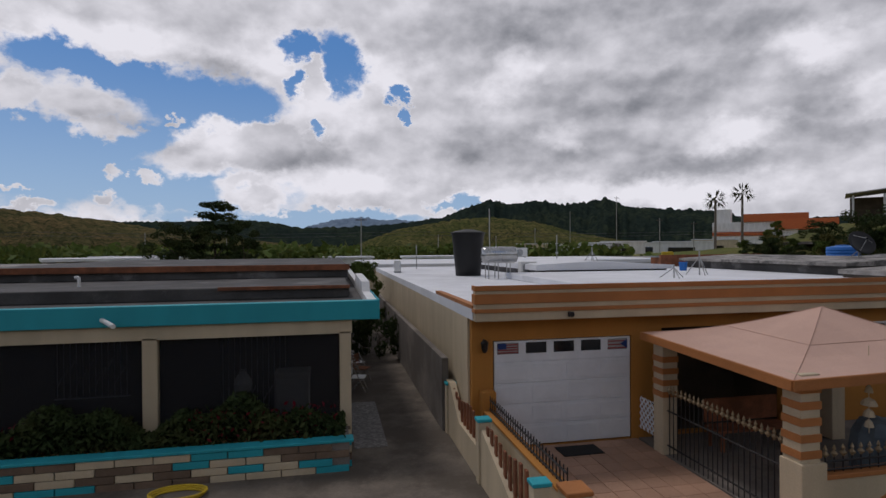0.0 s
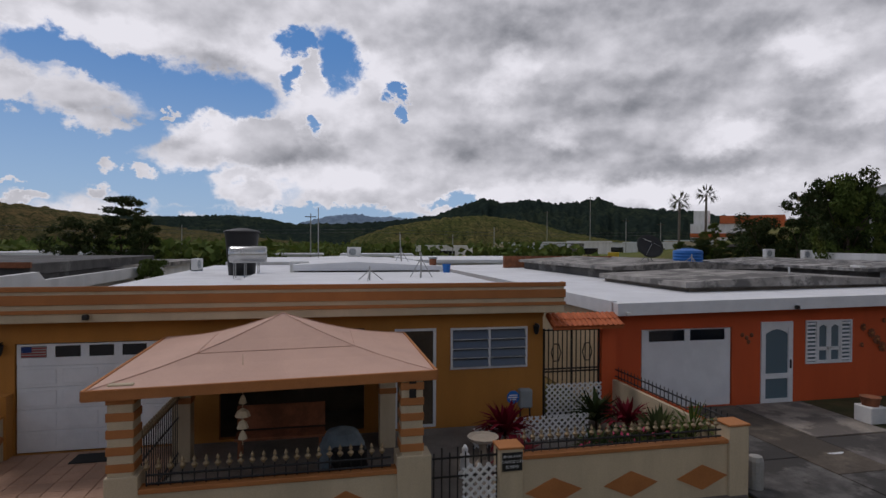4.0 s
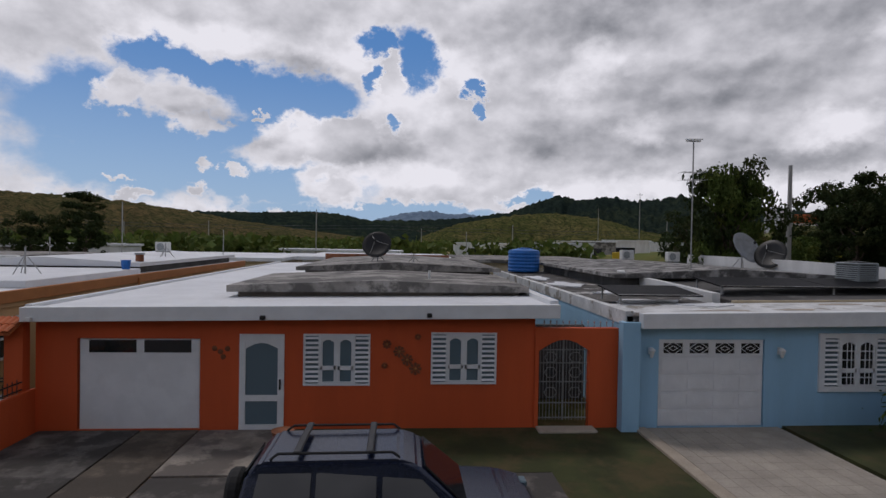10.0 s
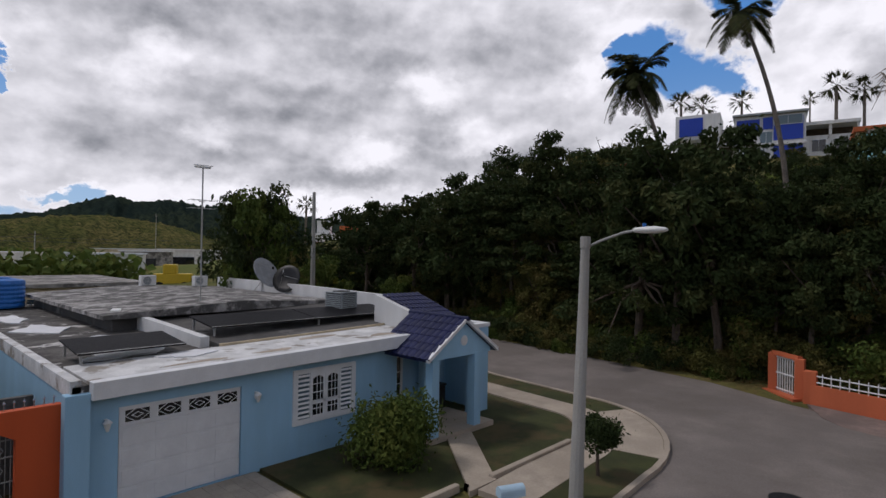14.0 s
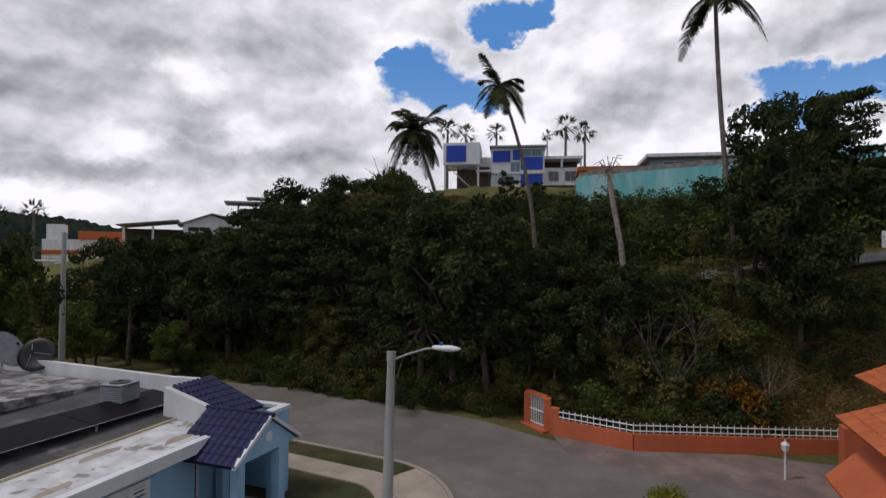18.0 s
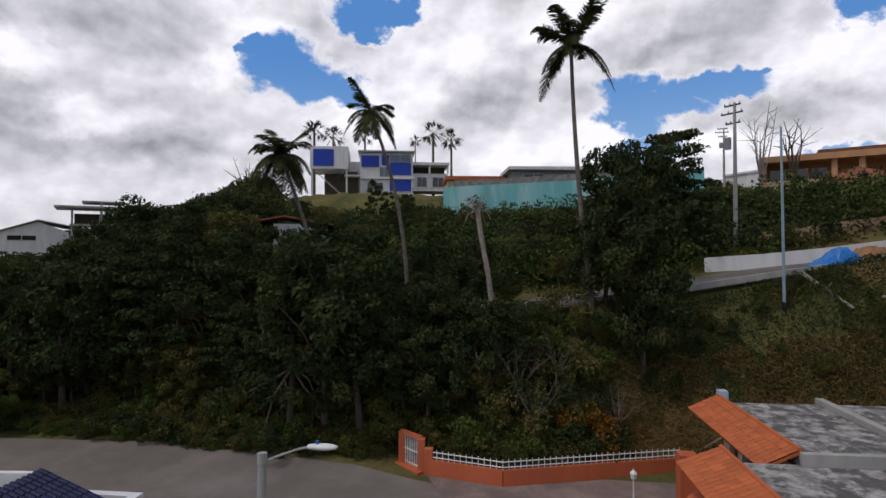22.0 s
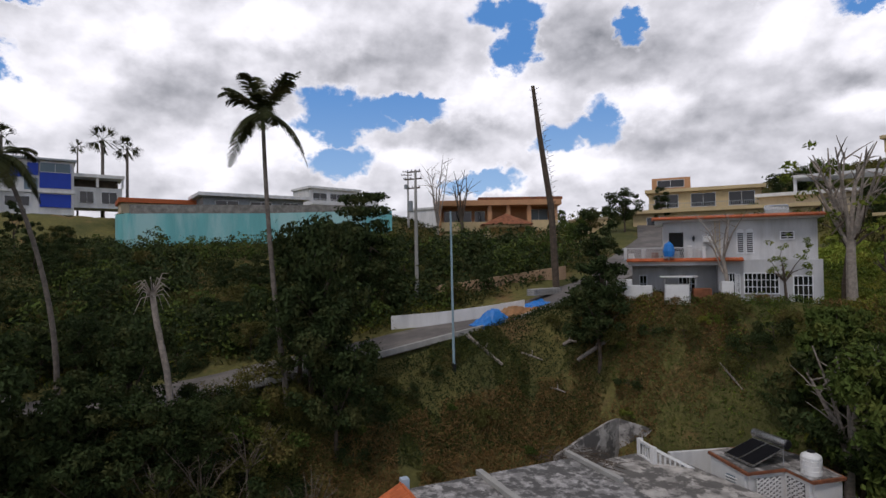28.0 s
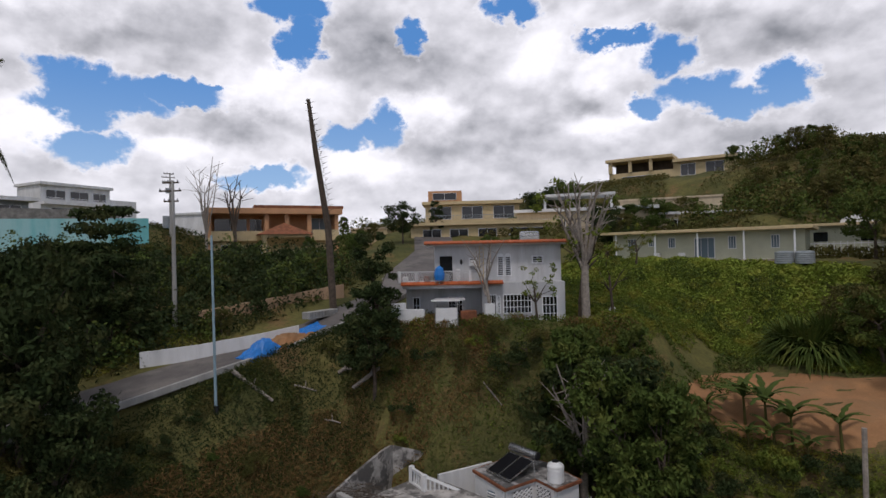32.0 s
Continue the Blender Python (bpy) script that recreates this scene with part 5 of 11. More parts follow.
for dx, dz, r in ((0.05, 0.10, 0.10), (0.35, -0.08, 0.13), (0.55, -0.28, 0.13), (0.75, -0.5, 0.14), (0.0, -0.42, 0.07), (0.8, 0.28, 0.07)):
    lz = thing("wall_ornament", (24.75 + dx, 10.58, 2.0 + dz), "rusty flower-shaped metal wall ornament", "ornament", "rusty wall ornaments", local=True)
    b = B()
    for k in range(8):
        a0 = k * math.tau / 8
        slab(b, [(0, 0), (r * math.cos(a0 - 0.3), r * math.sin(a0 - 0.3)), (r * 1.15 * math.cos(a0), r * 1.15 * math.sin(a0)), (r * math.cos(a0 + 0.3), r * math.sin(a0 + 0.3))], "y", -0.01 - 0.002 * k, 0.0 - 0.002 * k)
    part("petals", b, M["rust"], lz)
    part("centre", lathe(B(), [(0.01, 0), (r * 0.3, 0.0), (r * 0.25, 0.02), (0.005, 0.03)], seg=8), M["brown"], lz).matrix_basis = pose(0, -0.03, 0, 90, 0, 0)
for dx, dz in ((-0.14, 0.06), (0.0, -0.02), (0.16, 0.05), (0.06, -0.14)):
    solo("wall_ornament", turn(lathe(B(), [(0.01, 0), (0.07, 0.0), (0.05, 0.02), (0.005, 0.03)], seg=7), pose(0, 0, 0, 90, 0, 0)), M["rust"], "small rusty metal leaf on the wall", "ornament", "rusty wall ornaments", at=(20.85 + dx, 10.6, 1.92 + dz))
# Arched side gate.
gw = thing("arched_gate_wall", (29.5, 10.65, 0), "red wall with an arched white iron gate", "gate wall")
b = B()
pts = [(28.46, 0.0), (28.56, 0.0), (28.56, 1.95)] + [(28.56 + 1.28 * t, 1.95 + 0.28 * math.sin(math.pi * t)) for t in (0.1, 0.25, 0.4, 0.5, 0.6, 0.75, 0.9)] + [(29.84, 1.95), (29.84, 0.0), (30.58, 0.0), (30.58, 2.52), (28.46, 2.52)]
slab(b, pts, "y", 10.55, 10.75)
part("wall", b, M["red"], gw)
part("step", box(B(), 28.5, 10.15, 0, 29.95, 10.55, 0.09, 0.02), M["pave"], gw)
# Dark panel added behind the gate in place of the alley's shade.
solo("alley_partition", box(B(), 28.5, 13.2, 0, 30.6, 13.35, 2.2, 0.01), M["tarshade"], "dark panel added across the side alley to stand for its shade", "partition", kind="structure")
for i in range(15):
    x = 28.62 + i * 0.083
    part("bar", rod(B(), (x, 10.65, 0.2), (x, 10.65, 1.95 + 0.26 * math.sin(math.pi * (x - 28.56) / 1.28)), 0.010 if i != 7 else 0.025, seg=5), M["oldiron"], gw)
for z in (0.25, 0.62, 1.15, 1.62, 1.95):
    part("rail", box(B(), 28.58, 10.64, z, 29.82, 10.66, z + 0.025), M["oldiron"], gw)
for cx in (28.88, 29.5):
    for cz in (0.9, 1.4, 1.78):
        for k in range(6):
            a0, a1 = radians(k * 60), radians(k * 60 + 60)
            part("scroll", rod(B(), (cx + 0.16 * math.cos(a0), 10.62, cz + 0.14 * math.sin(a0)), (cx + 0.16 * math.cos(a1), 10.62, cz + 0.14 * math.sin(a1)), 0.011, seg=5), M["oldiron"], gw)
for i in range(12):
    part("spike", lathe(B(), [(0.012, 0), (0.012, 0.12), (0.03, 0.14), (0.01, 0.17), (0.002, 0.2)], (28.7 + i * 0.16, 10.65, 2.52), 6), M["steel"], gw)

# Sky-blue house.
h = thing("blue_house", (37, 20, 0), "sky-blue bungalow with white roof edge and navy tiled porch", "house")
part("front_wall", wall(B(), 30.68, 39.6, 10.5, 10.7, 0, 2.75, [(31.6, 34.38, 0.05, 2.26), (35.86, 37.87, 0.98, 2.40)]), M["sky"], h)
part("left_wall", box(B(), 30.68, 10.7, 0, 30.88, 30, 2.80), M["sky"], h)
part("corner_column", box(B(), 30.55, 10.2, 0, 31.0, 10.5, 2.72, 0.01), M["sky"], h)
part("right_wall", box(B(), 42.6, 11.5, 0, 42.8, 30, 2.9), M["sky"], h)
part("back_wall", box(B(), 30.68, 30, 0, 42.8, 30.2, 2.8), M["sky"], h)
part("inner_wall", box(B(), 30.9, 12.2, 0, 42.5, 12.3, 2.75), M["shadebrown"], h)
part("porch_back_wall", wall(B(), 39.6, 42.8, 11.4, 11.55, 0, 2.9, [(39.75, 40.65, 0.1, 2.2)]), M["sky"], h)
part("porch_side_wall", box(B(), 39.6, 10.7, 0, 39.72, 11.4, 2.75), M["sky"], h)
part("roof", shear(box(B(), 30.7, 10.36, 2.64, 42.9, 30.3, 2.86), 0.016, 31), M["roofblack"], h, "weathered black and grey flat roof")
part("fascia", shear(box(B(), 31.0, 10.08, 2.58, 40.1, 10.35, 2.95, 0.01), 0.016, 31), M["trim"], h, "white painted fascia")
part("front_band", shear(box(B(), 31.0, 10.36, 2.86, 40.7, 12.44, 2.925), 0.016, 31), M["flaking"], h, "patchy white sealant strip")
part("left_upstand", shear(box(B(), 30.66, 10.36, 2.64, 30.86, 30.3, 2.98), 0.016, 31), M["flaking"], h)
b = B()
slab(b, [(11.4, 2.6), (30.3, 2.6), (30.3, 4.05), (21, 4.02), (15, 3.92), (13.0, 3.98), (12.4, 3.6), (11.4, 3.3)], "x", 42.8, 43.02)
part("right_upstand", b, M["white"], h, "white roof upstand")
b = B()
v = [b.verts.new(p_) for p_ in ((34.7, 12.5, 2.9), (42.75, 12.5, 2.9), (42.75, 18.2, 2.9), (34.7, 18.2, 2.9), (34.7, 12.5, 3.04), (42.75, 12.5, 3.16), (42.75, 18.2, 3.5), (34.7, 18.2, 3.2))]
for f in ((3, 2, 1, 0), (4, 5, 6, 7), (0, 1, 5, 4), (1, 2, 6, 5), (2, 3, 7, 6), (3, 0, 4, 7)):
    b.faces.new([v[i] for i in f])
part("raised_slab", b, M["tarshade"], h, "black tarred raised roof slab")
b = B()
tube(b, [(34.7, 12.46, 3.02), (37.5, 12.46, 3.05), (41.0, 12.46, 3.12)], 0.05, 4)
part("slab_edge", b, M["cream"], h)
for k_, (x_, y_, w_, d_) in enumerate(((35.4, 10.8, 0.8, 0.25), (37.4, 11.9, 0.9, 0.3), (39.2, 10.9, 0.6, 0.35), (33.4, 10.8, 1.0, 0.2))):
    part("bare_patch", shear(prism(B(), [(x_ + w_ * math.cos(q * 0.7) * (0.7 + 0.3 * math.sin(q * 2.3 + k_)), y_ + d_ * math.sin(q * 0.7) * (0.7 + 0.3 * math.sin(q * 1.7))) for q in range(9)], 2.90, 2.931), 0.016, 31), M["pave"], h)
b = B()
slab(b, [(33.2, 3.34), (42.6, 3.40), (42.6, 3.52), (38.0, 3.74), (33.2, 3.48)], "y", 17.6, 30.0)
part("upper_slab", b, M["mould"], h, "mouldy grey upper roof slab")
part("upper_foot", box(B(), 33.6, 18.0, 2.8, 42.4, 29.8, 3.4), M["tarshade"], h)
b = B()
slab(b, [(12.9, 2.9), (20.5, 2.9), (20.5, 3.42), (16, 3.32), (12.9, 3.22)], "x", 34.35, 34.6)
part("roof_divider", b, M["white"], h, "white roof divider wall")
for k_, (x_, y_, w_, d_, z_) in enumerate(((32.6, 13.4, 1.3, 0.8, 2.886), (33.0, 16.4, 1.1, 0.9, 2.888), (32.0, 20.0, 0.9, 1.6, 2.887), (33.6, 11.9, 0.9, 0.5, 2.945), (31.8, 24.0, 0.6, 1.8, 2.886))):
    part("white_patch", shear(prism(B(), [(x_ + w_ * math.cos(q * 0.524) * (0.75 + 0.25 * math.sin(q * 2.1 + k_)), y_ + d_ * math.sin(q * 0.524) * (0.75 + 0.25 * math.cos(q * 1.7 + k_))) for q in range(12)], z_ - 0.05, z_ + 0.004 * k_), 0.016, 31), M["roofwhite"], h, "white sealant patch")
gd = garage_door(h, 31.62, 34.36, 0.06, 2.25, 10.56, 5, [(31.74 + i * 0.68, 31.74 + i * 0.68 + 0.5, 1.90, 2.16) for i in range(4)], "white panelled garage door with leaded top panes", 4)
for i in range(4):
    cx = 31.99 + i * 0.68
    for sx in (-1, 1):
        for sz in (-1, 1):
            part("leading", rod(B(), (cx + sx * 0.25, 10.545, 2.03), (cx + sx * 0.06, 10.545, 2.03 + sz * 0.125), 0.009, seg=4), M["trim"], gd)
            part("leading", rod(B(), (cx, 10.545, 2.03 + sz * 0.06), (cx + sx * 0.12, 10.545, 2.03), 0.009, seg=4), M["trim"], gd)
w_ = shutter_window(h, 35.92, 37.81, 1.03, 2.36, 10.5, "white window with louvred shutters and arched glazing bars")
part("surround", wall(B(), 35.82, 37.91, 10.44, 10.52, 0.94, 2.44, [(35.92, 37.81, 1.03, 2.36)]), M["trim"], w_)
for cx in (36.62, 37.11):
    for k in range(1, 3):
        part("glazing_bar", box(B(), cx - 0.17 + k * 0.115, 10.445, 1.1, cx - 0.155 + k * 0.115, 10.46, 2.28), M["trim"], w_)
    for z in (1.3, 1.75, 1.98):
        part("glazing_bar", box(B(), cx - 0.2, 10.447, z, cx + 0.2, 10.462, z + 0.02), M["trim"], w_)
for x in (31.35, 34.75):
    lz = thing("wall_lamp", (x, 10.42, 1.95), "small white wall lantern on a blue wall", "lamp", "wall lanterns", local=True)
    part("bracket", box(B(), -0.03, 0.0, -0.05, 0.03, 0.08, 0.12), M["plasticwhite"], lz)
    part("shade", lathe(B(), [(0.03, -0.12), (0.06, -0.02), (0.08, 0.05), (0.10, 0.06), (0.02, 0.13)], (0, -0.06, 0), 8), M["plasticwhite"], lz)
# Porch with navy tiles.
po = part("porch", box(B(), 39.3, 8.6, 0.0, 42.2, 11.4, 0.22), M["pave"], h, "small gabled porch")
for x0, x1, y0 in ((39.34, 39.64, 8.65), (41.25, 41.58, 8.65), (41.25, 41.58, 10.9)):
    part("porch_column", box(B(), x0, y0, 0.2, x1, y0 + 0.3, 2.55, 0.01), M["sky"], po)
b = B()
slab(b, [(39.3, 2.50), (41.6, 2.50), (42.05, 2.50), (42.05, 2.62), (40.7, 3.56), (39.2, 2.62)], "y", 8.66, 8.86)
part("gable", b, M["sky"], po)
part("medallion", turn(lathe(B(), [(0.02, 0), (0.14, 0), (0.16, 0.02), (0.1, 0.03), (0.02, 0.03)], seg=16), pose(40.72, 8.66, 2.98, 90, 0, 0)), M["trim"], po, "round white plaster medallion")
b = B()
for s in (-1, 1):
    xe = 42.28 if s > 0 else 39.05
    slab(b, [(40.7, 3.70), (40.7, 3.58), (xe, 2.50), (xe, 2.62)], "y", 8.5, 8.64)
part("bargeboard", b, M["trim"], po)
for s, xe, back in ((1, 42.25, 10.7), (-1, 39.08, 11.05)):
    rs = part("porch_roof", slab(B(), [(40.7, 3.64), (xe, 2.57), (xe, 2.50), (40.7, 3.57)], "y", 8.6, back), M["bluetile"], po)
    lo, hi = (xe, 2.58), (40.7, 3.66)
    q = [(lo[0], 8.5, lo[1]), (lo[0], back, lo[1]), (hi[0], back, hi[1]), (hi[0], 8.5, hi[1])]
    if s < 0:
        q = [q[1], q[0], q[3], q[2]]
    barrel_tiles(rs, q, 10, 6, M["bluetile"])
part("ridge_tile", rod(B(), (40.7, 8.45, 3.67), (40.7, 11.1, 3.67), 0.07, seg=8), M["bluetile"], po)
# Lean-to tiled slope behind the porch, with a white wedge wall at its end.
b = B()
v = [b.verts.new(p_) for p_ in ((40.95, 10.55, 3.40), (42.5, 10.3, 3.34), (42.9, 13.0, 4.10), (40.95, 12.95, 4.10), (40.95, 10.55, 3.32), (42.5, 10.3, 3.26), (42.9, 13.0, 4.02), (40.95, 12.95, 4.02))]
for f in ((0, 1, 2, 3), (7, 6, 5, 4), (0, 4, 5, 1), (1, 5, 6, 2), (2, 6, 7, 3), (3, 7, 4, 0)):
    b.faces.new([v[i] for i in f])
ln = part("lean_to_roof", b, M["bluetile"], h, "navy tiled lean-to roof behind the porch")
barrel_tiles(ln, [(40.95, 10.5, 3.41), (42.5, 10.25, 3.35), (42.9, 13.0, 4.13), (40.95, 12.95, 4.13)], 9, 7, M["bluetile"])
part("wedge_wall", slab(B(), [(10.4, 2.7), (13.0, 2.7), (13.0, 4.14), (11.0, 3.62), (10.4, 3.3)], "x", 40.72, 40.93), M["white"], h, "white wedge-shaped roof wall")
part("lean_to_back", box(B(), 40.93, 12.98, 2.7, 42.8, 13.1, 4.06), M["white"], h)
part("side_parapet", box(B(), 42.55, 9.9, 0.0, 43.5, 10.15, 3.06), M["sky"], h)
part("coping", box(B(), 42.5, 9.86, 3.06, 43.55, 10.19, 3.2, 0.01), M["trim"], h)
part("side_parapet", box(B(), 43.3, 10.15, 0.0, 43.5, 12.4, 3.06), M["sky"], h)
part("coping", box(B(), 43.26, 10.19, 3.06, 43.55, 12.4, 3.2, 0.01), M["trim"], h)
dr = part("porch_door", wall(B(), 39.75, 40.65, 11.36, 11.42, 0.22, 2.2, [(39.85, 40.17, 0.4, 2.1), (40.23, 40.55, 0.4, 2.1)]), M["trim"], po, "white glazed double door")
part("pane", box(B(), 39.8, 11.39, 0.3, 40.6, 11.4, 2.15), M["glass"], dr)
for z in (0.8, 1.2, 1.6):
    part("glazing_bar", box(B(), 39.85, 11.34, z, 40.55, 11.36, z + 0.03), M["trim"], dr)

# ---- plants ----
rng = np.random.default_rng(7)


def leaf_mesh(name, centres, normals, size, aspect, material, spread=0.9):
    """Many small folded leaves at the centres, roughly facing along the normals."""
    n = len(centres)
    nrm = normals + rng.normal(0, spread, (n, 3))
    nrm /= np.linalg.norm(nrm, axis=1, keepdims=True) + 1e-9
    a = np.cross(nrm, rng.normal(0, 1, (n, 3)))
    a /= np.linalg.norm(a, axis=1, keepdims=True) + 1e-9
    b = np.cross(nrm, a)
    s = size * rng.uniform(0.6, 1.3, (n, 1))
    tip, tail, l, r = centres + a * s, centres - a * s * 0.8, centres + b * s * aspect + nrm * s * 0.15, centres - b * s * aspect + nrm * s * 0.15
    verts = np.stack([tail, l, tip, r], 1).reshape(-1, 3)
    faces = np.arange(4 * n).reshape(-1, 4)
    me = bpy.data.meshes.new(name)
    me.from_pydata(verts.tolist(), [], faces.tolist())
    me.materials.append(material)
    return me


def crown_points(count, clumps, flat=0.75, shell=0.5):
    """Points over a set of uneven clumps (x, y, z, radius)."""
    c = np.array(clumps, float)
    w = c[:, 3] ** 2
    pick = rng.choice(len(c), count, p=w / w.sum())
    d = rng.normal(0, 1, (count, 3))
    d /= np.linalg.norm(d, axis=1, keepdims=True)
    r = c[pick, 3:4] * (shell + (1 - shell) * rng.uniform(0, 1, (count, 1)) ** 0.6)
    r *= 1 + 0.18 * np.sin(d[:, :1] * 9 + pick[:, None]) * np.sin(d[:, 1:2] * 7 + pick[:, None] * 2)
    r *= np.where(rng.uniform(0, 1, (count, 1)) < 0.09, rng.uniform(1.1, 1.7, (count, 1)), 1.0)
    p = c[pick, :3] + d * r * np.array([1, 1, flat])
    return p, d * np.array([1, 1, 0.7]) + np.array([0, 0, 0.45])


def limbs(bm, base, top, clumps, r, n_main=6, bends=3):
    """A tapered trunk from base towards top and a limb to each of some clumps."""
    base, top = Vector(base), Vector(top)
    pts, rad = [], []
    for i in range(bends + 1):
        t = i / bends
        pts.append(base.lerp(top, t) + Vector((random.uniform(-1, 1), random.uniform(-1, 1), 0)) * r * 0.8 * (0 < i < bends))
        rad.append(r * (1.15 - 0.55 * t))
    tube(bm, pts, rad, 8)
    for c in list(clumps)[:n_main]:
        e = Vector(c[:3])
        k = random.randint(max(1, bends - 1), bends)
        s = pts[k]
        mid = s.lerp(e, 0.5) + Vector((random.uniform(-0.3, 0.3), random.uniform(-0.3, 0.3), random.uniform(0, 0.3)))
        tube(bm, [s, mid, e], [rad[k] * 0.6, rad[k] * 0.35, rad[k] * 0.12], 6)
    return bm


def make_clumps(kind, h, w):
    out = []
    if kind == "broad":
        for i in range(46):
            a, q = random.uniform(0, math.tau), math.sqrt(random.random())
            z = h * random.uniform(0.35, 0.95)
            k = math.sin(math.pi * min(1, (z / h - 0.25) / 0.8)) ** 0.6
            out.append((q * w * k * math.cos(a), q * w * k * math.sin(a), z, random.uniform(0.10, 0.23) * w * 1.25))
    elif kind == "layered":
        for j in range(6):
            z = h * (0.38 + 0.11 * j)
            for i in range(7 - j // 2):
                a = i * math.tau / (7 - j // 2) + j + random.uniform(-0.4, 0.4)
                q = w * (1.0 - 0.13 * j) * random.uniform(0.45, 1.0)
                out.append((q * math.cos(a), q * math.sin(a), z + random.uniform(-0.25, 0.25), random.uniform(0.18, 0.28) * w))
    elif kind == "tall":
        for i in range(44):
            a, q = random.uniform(0, math.tau), math.sqrt(random.random())
            z = h * random.uniform(0.22, 1.0)
            k = 1.0 - 0.55 * (z / h)
            out.append((q * w * k * math.cos(a), q * w * k * math.sin(a), z, random.uniform(0.10, 0.24) * w))
    elif kind == "cone":
        for j in range(13):
            z = h * (0.20 + 0.062 * j)
            for i in range(6 if j < 10 else 3):
                a = i * math.tau / 6 + j * 1.3 + random.uniform(-0.4, 0.4)
                q = w * (1.05 - 0.078 * j) * random.uniform(0.25, 1.0)
                out.append((q * math.cos(a), q * math.sin(a), z + random.uniform(-0.3, 0.3) - 0.12 * q, random.uniform(0.13, 0.24) * w))
    elif kind == "sparse":
        for i in range(22):
            a, q = random.uniform(0, math.tau), math.sqrt(random.random())
            z = h * random.uniform(0.4, 1.0)
            out.append((q * w * math.cos(a), q * w * math.sin(a), z, random.uniform(0.10, 0.2) * w))
    elif kind == "scrub":
        for i in range(16):
            a, q = random.uniform(0, math.tau), math.sqrt(random.random())
            z = h * random.uniform(0.15, 0.85) * (1 - 0.4 * q)
            out.append((q * w * math.cos(a), q * w * math.sin(a), z, random.uniform(0.2, 0.36) * w))
    return out


TREES = {}


def tree_kind(key, kind, h, w, leaf, count, size, trunk_r, aspect=0.42, flat=0.75):
    clumps = make_clumps(kind, h, w)
    p, nrm = crown_points(count, clumps, flat if kind != "layered" else 0.38)
    crown = leaf_mesh("crown", p, nrm, size, aspect, LEAF[leaf])
    bm = B()
    limbs(bm, (0, 0, -0.6), (random.uniform(-0.3, 0.3), random.uniform(-0.3, 0.3), h * (0.55 if kind != "scrub" else 0.3)), clumps, trunk_r, 9)
    TREES[key] = (crown, mesh_of("trunk", bm, M["bark"]))


tree_kind("dark_a", "broad", 7.5, 3.0, "dark", 6000, 0.17, 0.16)
tree_kind("dark_b", "tall", 8.5, 2.6, "dark", 6000, 0.15, 0.15)
tree_kind("dark_c", "layered", 7.8, 2.9, "dark", 5500, 0.16, 0.14)
tree_kind("mid_a", "broad", 6.5, 2.8, "mid", 5500, 0.16, 0.15)
tree_kind("mid_b", "tall", 6.0, 2.3, "mid", 5000, 0.15, 0.12)
tree_kind("cone", "cone", 9.0, 3.2, "dark", 7000, 0.17, 0.16, 0.30, 0.45)
tree_kind("sparse", "sparse", 8.0, 2.6, "light", 900, 0.15, 0.17)
tree_kind("brownish", "broad", 6.0, 2.8, "olive", 4500, 0.15, 0.14)
tree_kind("scrub_a", "scrub", 2.6, 2.0, "dark", 2600, 0.13, 0.06)
tree_kind("scrub_b", "scrub", 1.9, 1.7, "mid", 2200, 0.12, 0.05)
tree_kind("scrub_c", "scrub", 1.5, 1.5, "light", 1800, 0.12, 0.04)
tree_kind("scrub_e", "scrub", 2.3, 1.9, "olive", 2400, 0.11, 0.05)
tree_kind("scrub_d", "scrub", 2.2, 1.6, "rusty", 1200, 0.11, 0.05)
TREE_LABEL = dict(dark_a=("broad dark green tree on the slope", "tree"), dark_b=("tall dark tree with open crown on the slope", "tree"), dark_c=("dark tree with layered branches on the slope", "tree"),
                  mid_a=("green leafy tree on the hillside", "tree"), mid_b=("slender green tree on the hillside", "tree"), cone=("feathery dark cone-shaped tree on the bank", "tree"), sparse=("half-bare pale tree with few leaves", "tree"), brownish=("olive brown leafy tree on the hillside", "tree"), scrub_a=("dense dark bush on the bank", "bush"), scrub_b=("green bush on the bank", "bush"),
                  scrub_c=("yellow-green low bush on the bank", "bush"), scrub_e=("olive brown straggly bush on the bank", "bush"), scrub_d=("rust-coloured half-dry bush on the bank", "bush"))


TALL = dict(cone=9.2, dark_a=7.6, dark_b=8.9, dark_c=8.2, mid_a=6.7, mid_b=6.3, brownish=6.2, sparse=8.3, scrub_a=2.6, scrub_b=1.9, scrub_c=1.5, scrub_e=2.3, scrub_d=2.2)


def canopy_top(x, y):
    """The wood on the northern slope grows lower towards the valley, so that the houses behind look over it."""
    b_, d = math.degrees(math.atan2(x - 26, y + 2)), math.hypot(x - 26, y + 2)
    if b_ > 72 or y < -2:
        return 1e9
    return 10.4 + d * float(np.interp(b_, [38, 45, 48, 50.5, 52, 53.5, 56, 59.5, 61, 64.8, 69, 72], [0.0, 0.006, 0.02, 0.04, 0.06, 0.085, 0.112, 0.122, 0.126, 0.15, 0.105, 0.10]))


